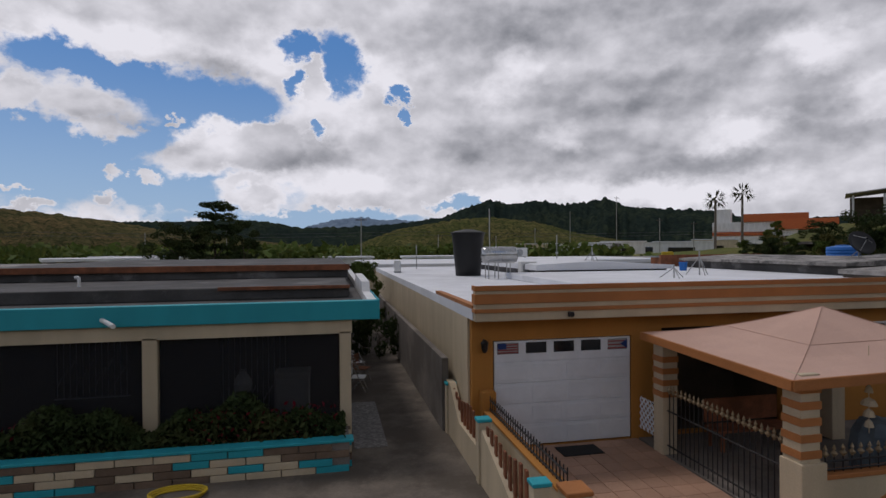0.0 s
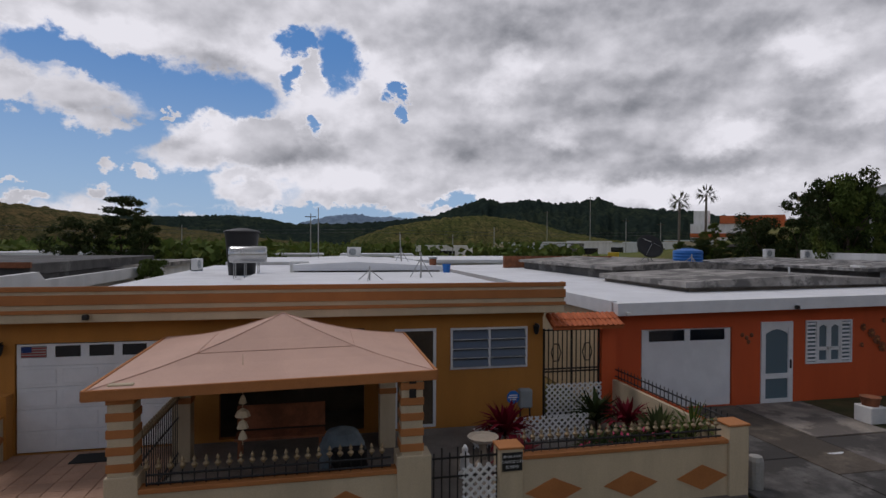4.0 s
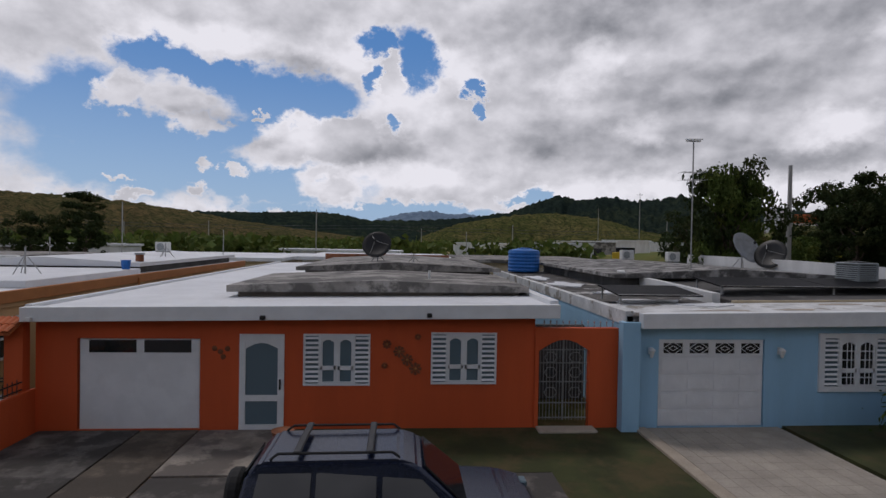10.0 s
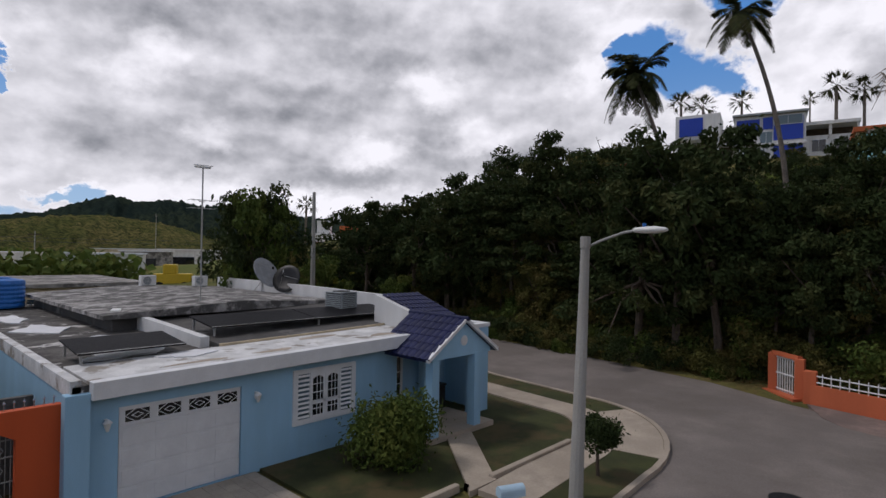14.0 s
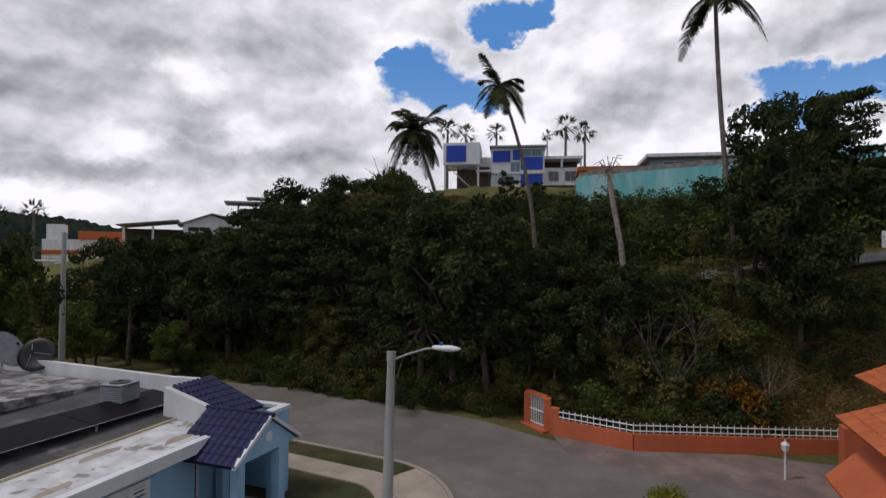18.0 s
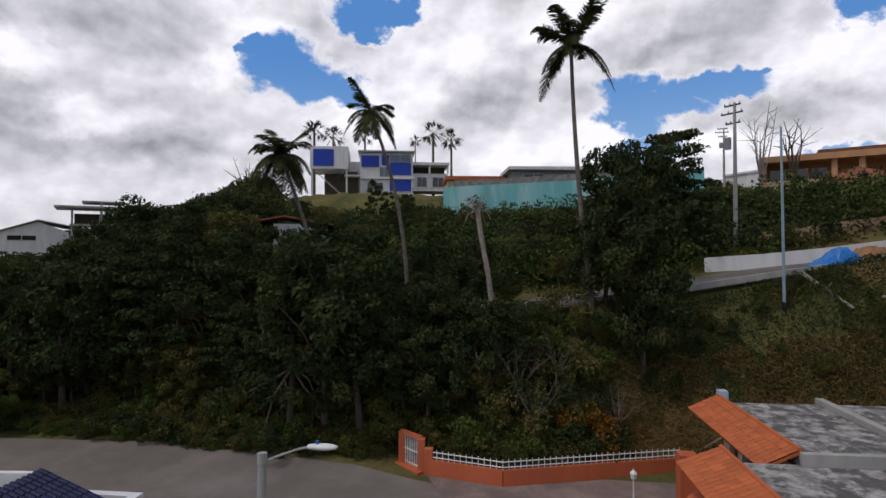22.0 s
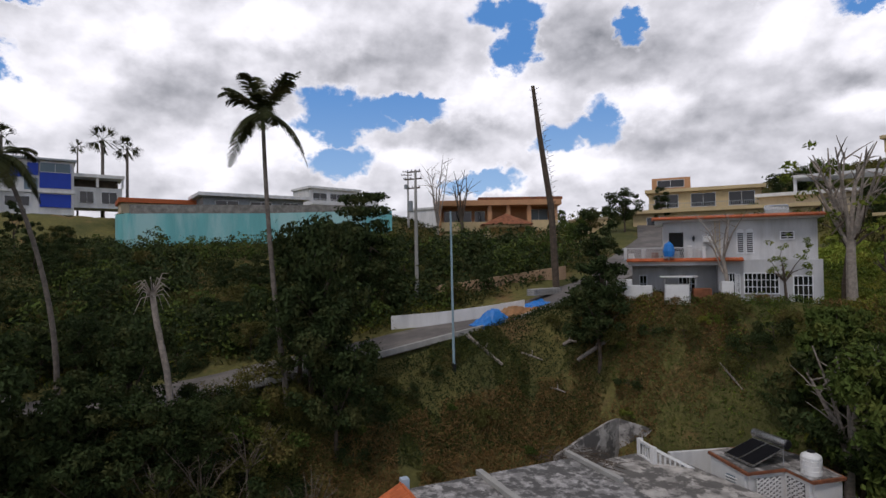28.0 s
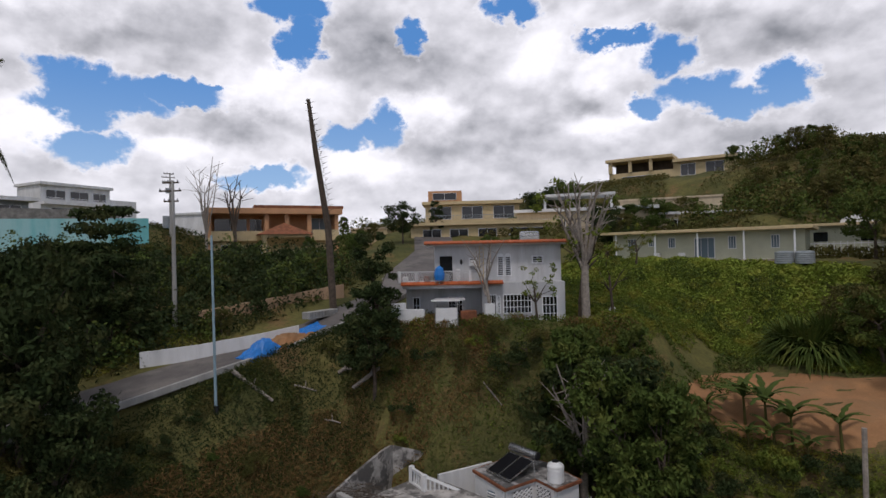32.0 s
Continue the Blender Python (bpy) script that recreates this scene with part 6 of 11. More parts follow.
def plant(key, x, y, scale=1.0, z=None, sz=None, label=None, name=None):
    crown, trunk = TREES[key]
    lab, cat = TREE_LABEL[key]
    ob = new(name or ("tree" if cat == "tree" else "bush"))
    z = gz(x, y) - 0.1 if z is None else z
    sz = sz or random.uniform(0.85, 1.15)
    tall = TALL[key] * scale * sz
    if z + tall > canopy_top(x, y):
        k = max(0.3, (canopy_top(x, y) - z) / tall)
        scale, sz = scale * max(k, 0.6), sz * min(1.0, k / 0.6)
    ob.matrix_basis = pose(x, y, z, 0, 0, random.uniform(0, 360)) @ Matrix.Diagonal((scale, scale, scale * sz, 1))
    tagged(ob, label or lab, cat, "hillside " + cat + ("es" if cat == "bush" else "s"))
    for nm, data in (("trunk", trunk), ("crown", crown)):
        o = new(nm, data)
        o.parent = ob
    return ob


def free(x, y, clear=3.6):
    return float(road_distance(np.float64(x), np.float64(y))) > clear


def scatter(keys, x0, x1, y0, y1, n, lo, hi, clear=3.8, ok=None, dmin=1.6, lip=1.3):
    placed, tries = [], 0
    while len(placed) < n and tries < n * 30:
        tries += 1
        x, y = random.uniform(x0, x1), random.uniform(y0, y1)
        if not free(x, y, clear) or float(toe_distance(np.float64(x), np.float64(y))) < lip or (ok and not ok(x, y)):
            continue
        if any((x - a) ** 2 + (y - b_) ** 2 < dmin * dmin for a, b_ in placed):
            continue
        placed.append((x, y))
        plant(random.choice(keys), x, y, random.uniform(lo, hi))


random.seed(11)
# Bank between the side road and the hill road: dense dark wood in the north, scrub in the south.
scatter(["dark_a", "dark_b", "dark_c", "dark_a", "brownish", "mid_b"], 58, 65, -1, 46, 36, 0.6, 0.92, 3.0, dmin=1.7)
scatter(["scrub_a", "scrub_b", "scrub_e", "scrub_e"], 55.5, 64, -8, 46, 80, 0.7, 1.2, 3.2, dmin=0.9)
scatter(["scrub_a", "scrub_e", "scrub_b"], 56.9, 58.8, 4.5, 46, 44, 0.45, 0.75, 3.2, dmin=0.7, lip=-1.0)
scatter(["dark_a", "dark_b", "mid_b", "dark_c", "brownish"], 71, 84, 14, 62, 34, 0.55, 0.85, 4.0, dmin=2.2)
scatter(["dark_b", "dark_a", "brownish"], 84, 128, 10, 75, 30, 0.5, 0.85, 4.0, dmin=3.0)
scatter(["scrub_a", "scrub_b", "scrub_e"], 71, 100, -12, 14, 40, 0.7, 1.2, 4.0, ok=lambda x, y: not (88 < x < 112 and -8 < y < 8), dmin=1.8)
scatter(["scrub_a", "scrub_b", "scrub_e"], 80, 104, -46, -14, 50, 0.8, 1.3, 4.6, ok=lambda x, y: x - 0.4 * y > 92, dmin=1.8)
scatter(["scrub_b", "scrub_e", "scrub_a"], 56.5, 64.5, -31, -8, 18, 0.30, 0.55, 3.2, dmin=1.0)


def before_villa(x, y):
    return (59.6 - x) + (y + 32.6) > 4.0


scatter(["scrub_b", "scrub_e", "scrub_a", "scrub_c"], 46, 60, -42, -29, 30, 0.4, 0.75, 3.2, ok=before_villa, dmin=0.9)
scatter(["scrub_b", "scrub_c", "scrub_a", "mid_b"], 44, 52, -56, -38, 34, 0.5, 0.9, 3.2, ok=lambda x, y: before_villa(x, y) and not (x < 48.0 and y < -41.0), dmin=1.2)
scatter(["scrub_b", "scrub_c", "scrub_e", "scrub_a"], 24, 47, -42.4, -36.8, 50, 0.45, 0.9, 3.2, dmin=1.0)


def below_skyline(x, y):
    """Keeps the far trees below the roofs that stand against the sky."""
    d = math.hypot(x - 27, y + 3)
    side = (x - 27) / max(1.0, -3 - y)
    return (gz(x, y) + 5.5 - 16.5) / d < (0.20 if side < 0.31 else 0.105 if side < 0.54 else 0.085)


scatter(["brownish", "mid_a", "mid_b", "scrub_b", "brownish"], 16, 36, -110, -56, 42, 0.6, 1.1, 4.0, dmin=2.2)
scatter(["brownish", "mid_a", "mid_b", "scrub_a", "scrub_b"], 34, 130, -150, -80, 75, 0.5, 0.95, 4.0, ok=lambda x, y: below_skyline(x, y) and not (x < 62 and y > -90 and x > 30), dmin=2.6)
scatter(["mid_a", "mid_b", "brownish"], 62, 110, -92, -50, 18, 0.45, 0.8, 5.0, ok=below_skyline, dmin=3.0)
scatter(["mid_b", "brownish", "scrub_a", "dark_a"], 108, 190, -90, -46, 10, 0.45, 0.8, 5.0, ok=below_skyline, dmin=3.0)
scatter(["mid_b", "brownish", "scrub_a"], 122, 190, -46, 10, 8, 0.4, 0.7, 5.0, ok=lambda x, y: x > 126, dmin=3.0)
for key, x, y, top in (("cone", 63.2, 20.4, 15.8), ("dark_b", 62.3, 27.4, 13.2), ("dark_a", 60.6, 27.8, 11.4), ("cone", 64.0, 25.0, 13.4), ("dark_b", 62.6, 15.0, 13.4), ("cone", 62.8, 11.8, 13.0), ("dark_a", 63.8, 17.6, 13.0), ("dark_c", 62.0, 22.6, 12.0), ("dark_b", 60.8, 31.5, 13.2), ("dark_a", 63.5, 34.5, 13.8), ("dark_b", 58.8, 36.0, 11.0), ("dark_a", 61.0, 41.0, 11.6), ("dark_a", 74.2, 31.2, 17.0), ("dark_b", 75.8, 27.6, 16.8), ("brownish", 76.4, 23.6, 15.6), ("dark_c", 84.0, 25.0, 18.0), ("dark_b", 75.6, 41.4, 15.8), ("dark_a", 78.4, 38.3, 17.0), ("cone", 77.3, 34.0, 16.6), ("dark_a", 87.5, 31.7, 19.0), ("dark_b", 90.5, 27.0, 18.0), ("dark_b", 57.9, 6.4, 12.9), ("dark_a", 58.1, 8.6, 12.6), ("cone", 58.4, 10.9, 13.0), ("dark_a", 59.6, 0.4, 9.0), ("dark_b", 60.4, 2.8, 10.2), ("dark_a", 60.2, -2.8, 8.2), ("dark_a", 59.2, 5.4, 9.0), ("dark_c", 60.6, 8.4, 10.4),
                       ("dark_b", 59.9, -29.6, 19.4), ("dark_a", 59.0, -28.8, 14.0), ("dark_a", 60.6, -30.4, 15.0), ("mid_a", 43.2, -35.6, 11.0), ("dark_a", 46.2, -36.6, 11.4), ("mid_b", 41.4, -36.0, 9.6), ("mid_b", 47.6, -36.6, 12.6),
                       ("dark_a", 61.7, -68.3, 23.5), ("mid_a", 65.2, -95.4, 25.4), ("brownish", 62.9, -98.5, 26.4), ("mid_a", 69.1, -98.1, 26.9), ("dark_a", 91.2, -60.1, 25.6), ("dark_b", 91.9, -68.2, 26.4), ("mid_a", 86.1, -98.1, 31.9), ("dark_a", 84.9, -89.3, 29.2), ("brownish", 62.0, -105.2, 27.2), ("mid_b", 67.2, -85.7, 24.6), ("brownish", 31.0, -62.5, 20.0), ("brownish", 29.5, -57.0, 21.5), ("mid_a", 27.5, -60.0, 20.5), ("mid_b", 36.0, -61.0, 14.4), ("mid_a", 33.2, -54.7, 14.6), ("dark_a", 30.5, -52.0, 14.0), ("sparse", 50.8, -43.2, 23.4), ("sparse", 51.6, -38.4, 17.2), ("sparse", 54.2, -60.6, 21.0), ("sparse", 49.4, -45.8, 18.5)):
    z0 = gz(x, y) - 0.2
    tall = TALL[key]
    wide = min(1.4, (top - z0) / tall)
    plant(key, x, y, wide, z0, (top - z0) / tall / wide)
for key, x, y, top, wd, lab in (("dark_a", 63.7, -9.3, 18.9, 1.2, "tall leafy tree beside the hill road"), ("dark_a", 62.6, -10.0, 14.2, 1.15, "tall leafy tree beside the hill road"), ("dark_b", 64.2, -8.6, 16.4, 1.1, "tall leafy tree beside the hill road"), ("dark_a", 61.4, -10.4, 10.5, 0.9, "dark tree below the hill road"), ("dark_c", 76.2, -16.6, 22.6, 1.35, "layered almond tree above the road"), ("dark_a", 75.6, -15.2, 19.0, 1.2, "dark tree above the road"), ("dark_c", 77.0, -13.4, 19.6, 1.2, "layered dark tree above the road")):
    z0 = gz(x, y) - 0.2
    plant(key, x, y, wd, z0, (top - z0) / TALL[key] / wd, label=lab)
plant("sparse", 53.8, 34.3, 0.75, -0.1, 0.7, label="yellow-green tree behind the blue house")
plant("mid_a", 53.6, 34.6, 0.85, -0.1, 1.0, label="yellow-green tree behind the blue house")
scatter(["dark_a", "mid_b", "brownish", "dark_c"], 71, 112, -40, 12, 34, 0.3, 0.55, 4.2, ok=lambda x, y: gz(x, y) + 3.5 < 18.5, dmin=2.4)
scatter(["dark_a", "dark_b", "brownish"], 71, 86, 4, 30, 20, 0.45, 0.7, 4.0, ok=lambda x, y: math.hypot(x - 80, y - 21) > 5.5, dmin=2.2)
scatter(["dark_a", "brownish", "mid_b"], 57, 74, 44, 80, 26, 0.55, 0.9, 4.0, dmin=2.4)
for k_, (dx, dy) in enumerate(((0.0, 0.0), (0.5, 0.7))):
    plant("dark_a" if k_ else "mid_a", 44.9 + dx, 29.2 + dy, 0.9, z=-0.3, label="dense round tree behind the blue house", sz=1.5 if k_ else 1.66)
plant("dark_b", 56.0, 36.0, 0.75, z=0.0, label="tree behind the blue house")
plant("dark_b", 51.5, 39.5, 1.0, z=-0.3, label="tall open tree behind the blue house", sz=1.12)
plant("dark_a", 49.5, 42.0, 0.95, z=-0.3, label="dark tree behind the blue house", sz=1.1)
plant("mid_a", 57.5, 30.0, 0.62, label="yellowish tree at the foot of the bank")
plant("dark_a", -16, 62, 1.1, z=-0.5, label="dark tree behind the neighbouring roofs")
plant("dark_b", -9, 60, 0.9, z=-0.5, label="dark tree behind the neighbouring roofs")
plant("dark_c", -13, 66, 1.3, z=-0.5, label="tall open tree behind the neighbouring roofs")
plant("mid_b", 1.2, 26, 0.55, z=0.0, label="bushy tree in the alley")
plant("scrub_a", 1.5, 21, 0.6, z=0.0, label="bush in the alley", sz=1.5)
plant("scrub_d", 57.6, -6.8, 1.15, sz=1.3)
plant("scrub_d", 58.4, -7.4, 0.9, sz=1.3)


def palm(at, top, fronds, length, label, lean=0.0, droop=1.0, r=0.17, dead=0):
    """A ringed, bent trunk with arching feather fronds of many leaflets."""
    root = thing("palm_tree", at, label, "palm tree", "palms")
    p, q = Vector(at), Vector(top)
    ctrl = p.lerp(q, 0.5) + Vector((0, lean, 0))
    pts = [(p * (1 - t) ** 2 + ctrl * 2 * t * (1 - t) + q * t * t) for t in [i / 12 for i in range(13)]]
    bm = B()
    tube(bm, [pts[0] - Vector((0, 0, 0.5))] + pts[1:], [r * 1.3] + [r * (1.05 - 0.4 * i / 12) for i in range(1, 13)], 9)
    part("trunk", bm, M["palmbark"], root)
    for k in range(fronds):
        a = k * 2.4 + random.uniform(-0.2, 0.2)
        rise = random.choice((random.uniform(-0.5, 0.3), random.uniform(0.3, 1.7), random.uniform(0.8, 1.8))) if k >= dead else -0.95
        ln = length * random.uniform(0.8, 1.1)
        d = Vector((math.cos(a), math.sin(a), 0))
        spine = []
        for i in range(11):
            t = i / 10
            out = ln * t * (1 - 0.22 * t * (1 + droop * 0.5))
            up_ = ln * (rise * t * 0.8 - droop * 0.75 * t * t)
            spine.append(q + d * out * (0.35 if rise < -0.5 else 1) + Vector((0, 0, up_ + 0.1)))
        bm = B()
        tube(bm, spine, [0.035 * (1 - i / 12) for i in range(11)], 4)
        side = d.cross(Vector((0, 0, 1))).normalized()
        for i in range(2, 50):
            t = i / 50
            j = min(9, int(t * 10))
            c = spine[j].lerp(spine[j + 1], t * 10 - j)
            along = (spine[j + 1] - spine[j]).normalized()
            ll = length * 0.26 * math.sin(math.pi * (0.12 + 0.86 * t)) ** 0.7
            for s in (-1, 1):
                e = c + side * s * ll * 0.75 + along * ll * 0.55 - Vector((0, 0, ll * random.uniform(0.1, 0.5)))
                wv = along * 0.026 * (length / 2.5)
                mid = c.lerp(e, 0.5) + Vector((0, 0, 0.03))
                v = [bm.verts.new(x) for x in (c - wv, c + wv, mid + wv * 1.1, mid - wv * 1.1)]
                bm.faces.new(v)
                bm.faces.new((v[3], v[2], bm.verts.new(e)))
        part("frond", bm, LEAF["palm"] if rise > -0.5 else LEAF["olive"], root)
    for k in range(9):
        a = k * 0.7
        part("coconut", lathe(B(), [(0.01, -0.14), (0.10, -0.05), (0.10, 0.05), (0.01, 0.14)], (q.x + 0.24 * math.cos(a), q.y + 0.24 * math.sin(a), q.z - 0.15 - 0.05 * (k % 3)), 7), LEAF["palm"], root)
    return root


random.seed(5)
palm((63.6, -7.8, gz(63.6, -7.8)), (63.6, -6.4, 24.9), 21, 3.7, "tall coconut palm with ragged wind-blown crown", 0.5, 0.75, 0.18, 0)
palm((68.8, 5.6, gz(68.8, 5.6)), (68.3, 8.4, 22.2), 19, 3.2, "tall leaning coconut palm with ragged crown", -1.6, 0.75, 0.17, 0)
palm((66.0, 10.6, gz(64.5, 10.6)), (65.0, 14.2, 18.3), 32, 3.3, "coconut palm with full drooping crown", -0.6, 0.9, 0.18, 0)


def fan_palm(x, y, z, h, s=1.0):
    root = thing("fan_palm", (x, y, z), "distant fan palm on the ridge", "palm tree", "ridge palms")
    part("trunk", rod(B(), (x, y, z - 0.5), (x + 0.2, y, z + h), 0.28 * s, 0.2 * s, 7), M["palmbark"], root)
    bm = B()
    for k in range(26):
        a, e = k * 2.4, random.uniform(-0.7, 1.2)
        d = Vector((math.cos(a) * math.cos(e), math.sin(a) * math.cos(e), math.sin(e)))
        side = d.orthogonal().normalized()
        o = Vector((x + 0.2, y, z + h))
        c = o + d * 1.3 * s
        for j in range(-3, 4):
            ang = j * 0.30
            dd = (d * math.cos(ang) + side * math.sin(ang)).normalized()
            tip = c + dd * 1.4 * s - Vector((0, 0, 0.25 * s))
            w_ = dd.cross(Vector((0, 0, 1)))
            w_ = w_.normalized() * 0.14 * s if w_.length > 1e-3 else Vector((0.1, 0, 0))
            bm.faces.new([bm.verts.new(p_) for p_ in (c - w_, c + w_, tip)])
        bm.faces.new([bm.verts.new(p_) for p_ in (o - side * 0.04, o + side * 0.04, c + side * 0.05, c - side * 0.05)])
    part("crown", bm, LEAF["palm"], root)


for dx, dy, top, s_ in ((167.4, 48.6, 43.7, 1.5), (169.0, 43.9, 42.7, 1.4), (171.3, 35.9, 43.0, 1.3), (174.2, 22.7, 42.0, 0.8), (174.9, 17.9, 44.1, 1.6), (175.5, 13.0, 42.5, 1.4)):
    fan_palm(dx, dy, gz(dx, dy), top - gz(dx, dy), s_)
for dx, dy, h in ((118, 152, 17), (126, 150, 19)):
    fan_palm(dx, dy, gz(dx, dy), h, 1.6)


def dead_tree(x, y, z, h, w, label, name="dead_tree", material="deadwood", n=7, r=0.16):
    """A bare forked tree."""
    root = thing(name, (x, y, z), label, "dead tree", "dead trees")
    bm = B()
    tips = [(x, y, z + h * 0.45, r * 0.8)]
    tube(bm, [(x, y, z - 0.4), (x + random.uniform(-0.2, 0.2), y + random.uniform(-0.2, 0.2), z + h * 0.22), (x, y, z + h * 0.45)], [r * 1.2, r, r * 0.8], 8)
    part("trunk", bm, M[material], root)
    for k in range(n):
        bm = B()
        s = Vector((x, y, z + h * random.uniform(0.28, 0.45)))
        a = k * 2.4 + random.uniform(-0.4, 0.4)
        e = Vector((x + w * math.cos(a) * random.uniform(0.4, 1), y + w * math.sin(a) * random.uniform(0.4, 1), z + h * random.uniform(0.7, 1.0)))
        mid = s.lerp(e, 0.5) + Vector((random.uniform(-0.3, 0.3), random.uniform(-0.3, 0.3), random.uniform(-0.2, 0.4))) * h * 0.12
        tube(bm, [s, mid, e], [r * 0.55, r * 0.35, r * 0.12], 6)
        for j in range(4):
            t = random.uniform(0.35, 0.95)
            p = s.lerp(mid, t * 2) if t < 0.5 else mid.lerp(e, t * 2 - 1)
            q = p + Vector((random.uniform(-1, 1), random.uniform(-1, 1), random.uniform(0.1, 1))) * h * 0.14
            tube(bm, [p, p.lerp(q, 0.5) + Vector((0, 0, 0.05)), q], [r * 0.22, r * 0.14, r * 0.05], 5)
        part("limb", bm, M[material], root)
    return root


random.seed(3)
dp = thing("dead_palm", (61.1, -1.3, gz(61.1, -1.3)), "topless dead palm with a tuft of grey fronds", "palm tree")
part("trunk", tube(B(), [(61.1, -1.6, gz(61.1, -1.6) - 0.4), (61.0, -1.0, 9.6), (61.0, -0.5, 12.4), (61.0, -0.3, 14.0)], [0.2, 0.17, 0.16, 0.15], 8), M["deadwood"], dp)
bm = B()
for k in range(26):
    a = k * 2.4
    e = Vector((61.0 + 0.9 * math.cos(a), -0.3 + 0.9 * math.sin(a), 14.2 + random.uniform(-1.4, 0.8)))
    tube(bm, [(61.0, -0.3, 13.8), Vector((61.0, -0.3, 14.2)).lerp(e, 0.6) + Vector((0, 0, 0.3)), e], [0.04, 0.03, 0.01], 4)
part("dry_fronds", bm, M["deadwood"], dp)
dead_tree(46.0, -35.2, gz(46, -35.2), 10.5, 2.4, "tall bare bleached tree with broken limbs", n=9, r=0.26)
dead_tree(54.5, -36.0, gz(54.5, -36), 7.0, 2.2, "bare leaning tree before the white house", n=6, r=0.14)
dead_tree(50.0, -42.6, gz(50.0, -42.6), 11.5, 3.0, "large pale half-dead tree beside the white house", n=12, r=0.30)
dead_tree(112, -39, gz(112, -39), 17, 2.5, "tall bare grey tree on the ridge", n=9, r=0.22)
dead_tree(111, -43, gz(111, -43), 15, 2.5, "bare dark tree on the ridge", material="bark", n=7, r=0.3)
for x, y, h_, w_ in ((58.4, -2.7, 4.8, 2.4), (57.2, -3.6, 3.6, 2.0), (57.8, -8.2, 3.8, 2.0), (59.6, -5.0, 4.6, 2.6), (58.9, -0.8, 4.2, 2.2)):
    dead_tree(x, y, gz(x, y), h_, w_, "tangle of dry bare branches above the fence", material="twig", n=13, r=0.06)
dead_tree(150, 58, gz(150, 58), 14, 6, "bare dark tree on the ridge", material="bark", n=9, r=0.3)
bigt = thing("bare_palm_trunk", (70.6, -33.4, gz(70.6, -33.4)), "tall black bare palm trunk with stubs", "palm tree")
part("trunk", tube(B(), [(70.7, -33.5, gz(70.7, -33.5) - 0.5), (70.6, -33.0, 20), (70.3, -31.6, 27), (70.2, -30.9, 31.4)], [0.34, 0.3, 0.24, 0.16], 9), M["bark"], bigt)
bm = B()
for k in range(90):
    t = 0.12 + 0.88 * k / 90
    c = Vector((70.65, -33.3, 13)).lerp(Vector((70.2, -30.9, 31.4)), t)
    c.y -= 0.9 * math.sin(math.pi * t)
    a = k * 2.4
    rod(bm, c, c + Vector((0.55 * math.cos(a), 0.55 * math.sin(a), 0.18)), 0.035, 0.01, 4)
part("frond_stub", bm, M["bark"], bigt)

# Loose logs and branches on the slope.
for (x, y), dx, dy, dz, r, lab in (((64.9, -21.2), -2.2, -1.8, 0.0, 0.17, "fallen pale log on the grass slope"), ((61.8, -27.8), -1.0, -0.4, 2.0, 0.14, "split broken trunk on the slope"), ((60.5, -28.1), -1.9, -1.6, 0.2, 0.16, "fallen mossy log on the slope"), ((62.8, -24.7), -0.8, -1.3, 0.1, 0.08, "thin fallen branch on the slope"),
                                  ((57.2, -16.5), 1.2, -2.2, 0.2, 0.09, "thin fallen branch on the slope"), ((60.9, -25.9), -0.6, -0.9, 0.5, 0.07, "pale splintered branch on the slope"), ((58.2, -12.5), 1.0, -2.6, 0.2, 0.08, "thin fallen branch on the slope"), ((53.0, -33.6), -1.2, -0.6, 0.2, 0.07, "thin fallen branch on the slope"), ((44.5, -40.2), -2.0, 0.6, 0.3, 0.05, "dry grey branch among the weeds"), ((42.0, -40.6), -1.4, -0.9, 0.9, 0.05, "dry grey branch among the weeds")):
    bm = B()
    z = gz(x, y) + r
    z2 = gz(x + dx, y + dy) + r + dz * 0.4
    tube(bm, [(x, y, z), (x + dx * 0.5, y + dy * 0.5, (z + z2) / 2 + dz * 0.1), (x + dx, y + dy, z2)], [r, r * 0.9, r * 0.6], 8)
    tube(bm, [(x + dx * 0.5, y + dy * 0.5, (z + z2) / 2), (x + dx * 0.7 + 0.3, y + dy * 0.6, (z + z2) / 2 + 0.5)], [r * 0.5, r * 0.2], 6)
    solo("log", bm, M["deadwood"], lab, "log", "fallen logs")


# Ground cover: blades and low leaves over the wild slope.
def cover(name, label, n, x0, x1, y0, y1, leaf, size, up_, ok, aspect=0.25, spread=1.0):
    xs, ys = rng.uniform(x0, x1, n * 2), rng.uniform(y0, y1, n * 2)
    keep = ok(xs, ys) & (road_distance(xs, ys) > 3.3)
    xs, ys = xs[keep][:n], ys[keep][:n]
    z = rough_ground(xs, ys) + rng.uniform(0.0, up_, len(xs))
    me = leaf_mesh(name, np.stack([xs, ys, z], 1), np.tile([0.0, 0.0, 0.5], (len(xs), 1)), size, aspect, LEAF[leaf], spread)
    return tagged(new(name, me), label, "undergrowth", kind="stuff")


def patchy(x, y, lo, s=0.5, ph=0.0):
    """Uneven patches: five waves in five directions."""
    total = 0.0
    for k in range(5):
        a = 0.6 + 1.257 * k + ph
        f = s * (0.7 + 0.37 * k)
        u = x * math.cos(a) + y * math.sin(a)
        total = total + np.sin(u * f + 1.6 * np.sin((y * math.cos(a) - x * math.sin(a)) * f * 0.7 + k)) * 0.75
    return total > lo


toe = toe_distance
cover("undergrowth", "dark weedy undergrowth on the bank", 76000, 55, 66, -38, 46, "dark", 0.14, 0.5, lambda x, y: (toe(x, y) > np.where(y < -9, 3.2, 0.0)))
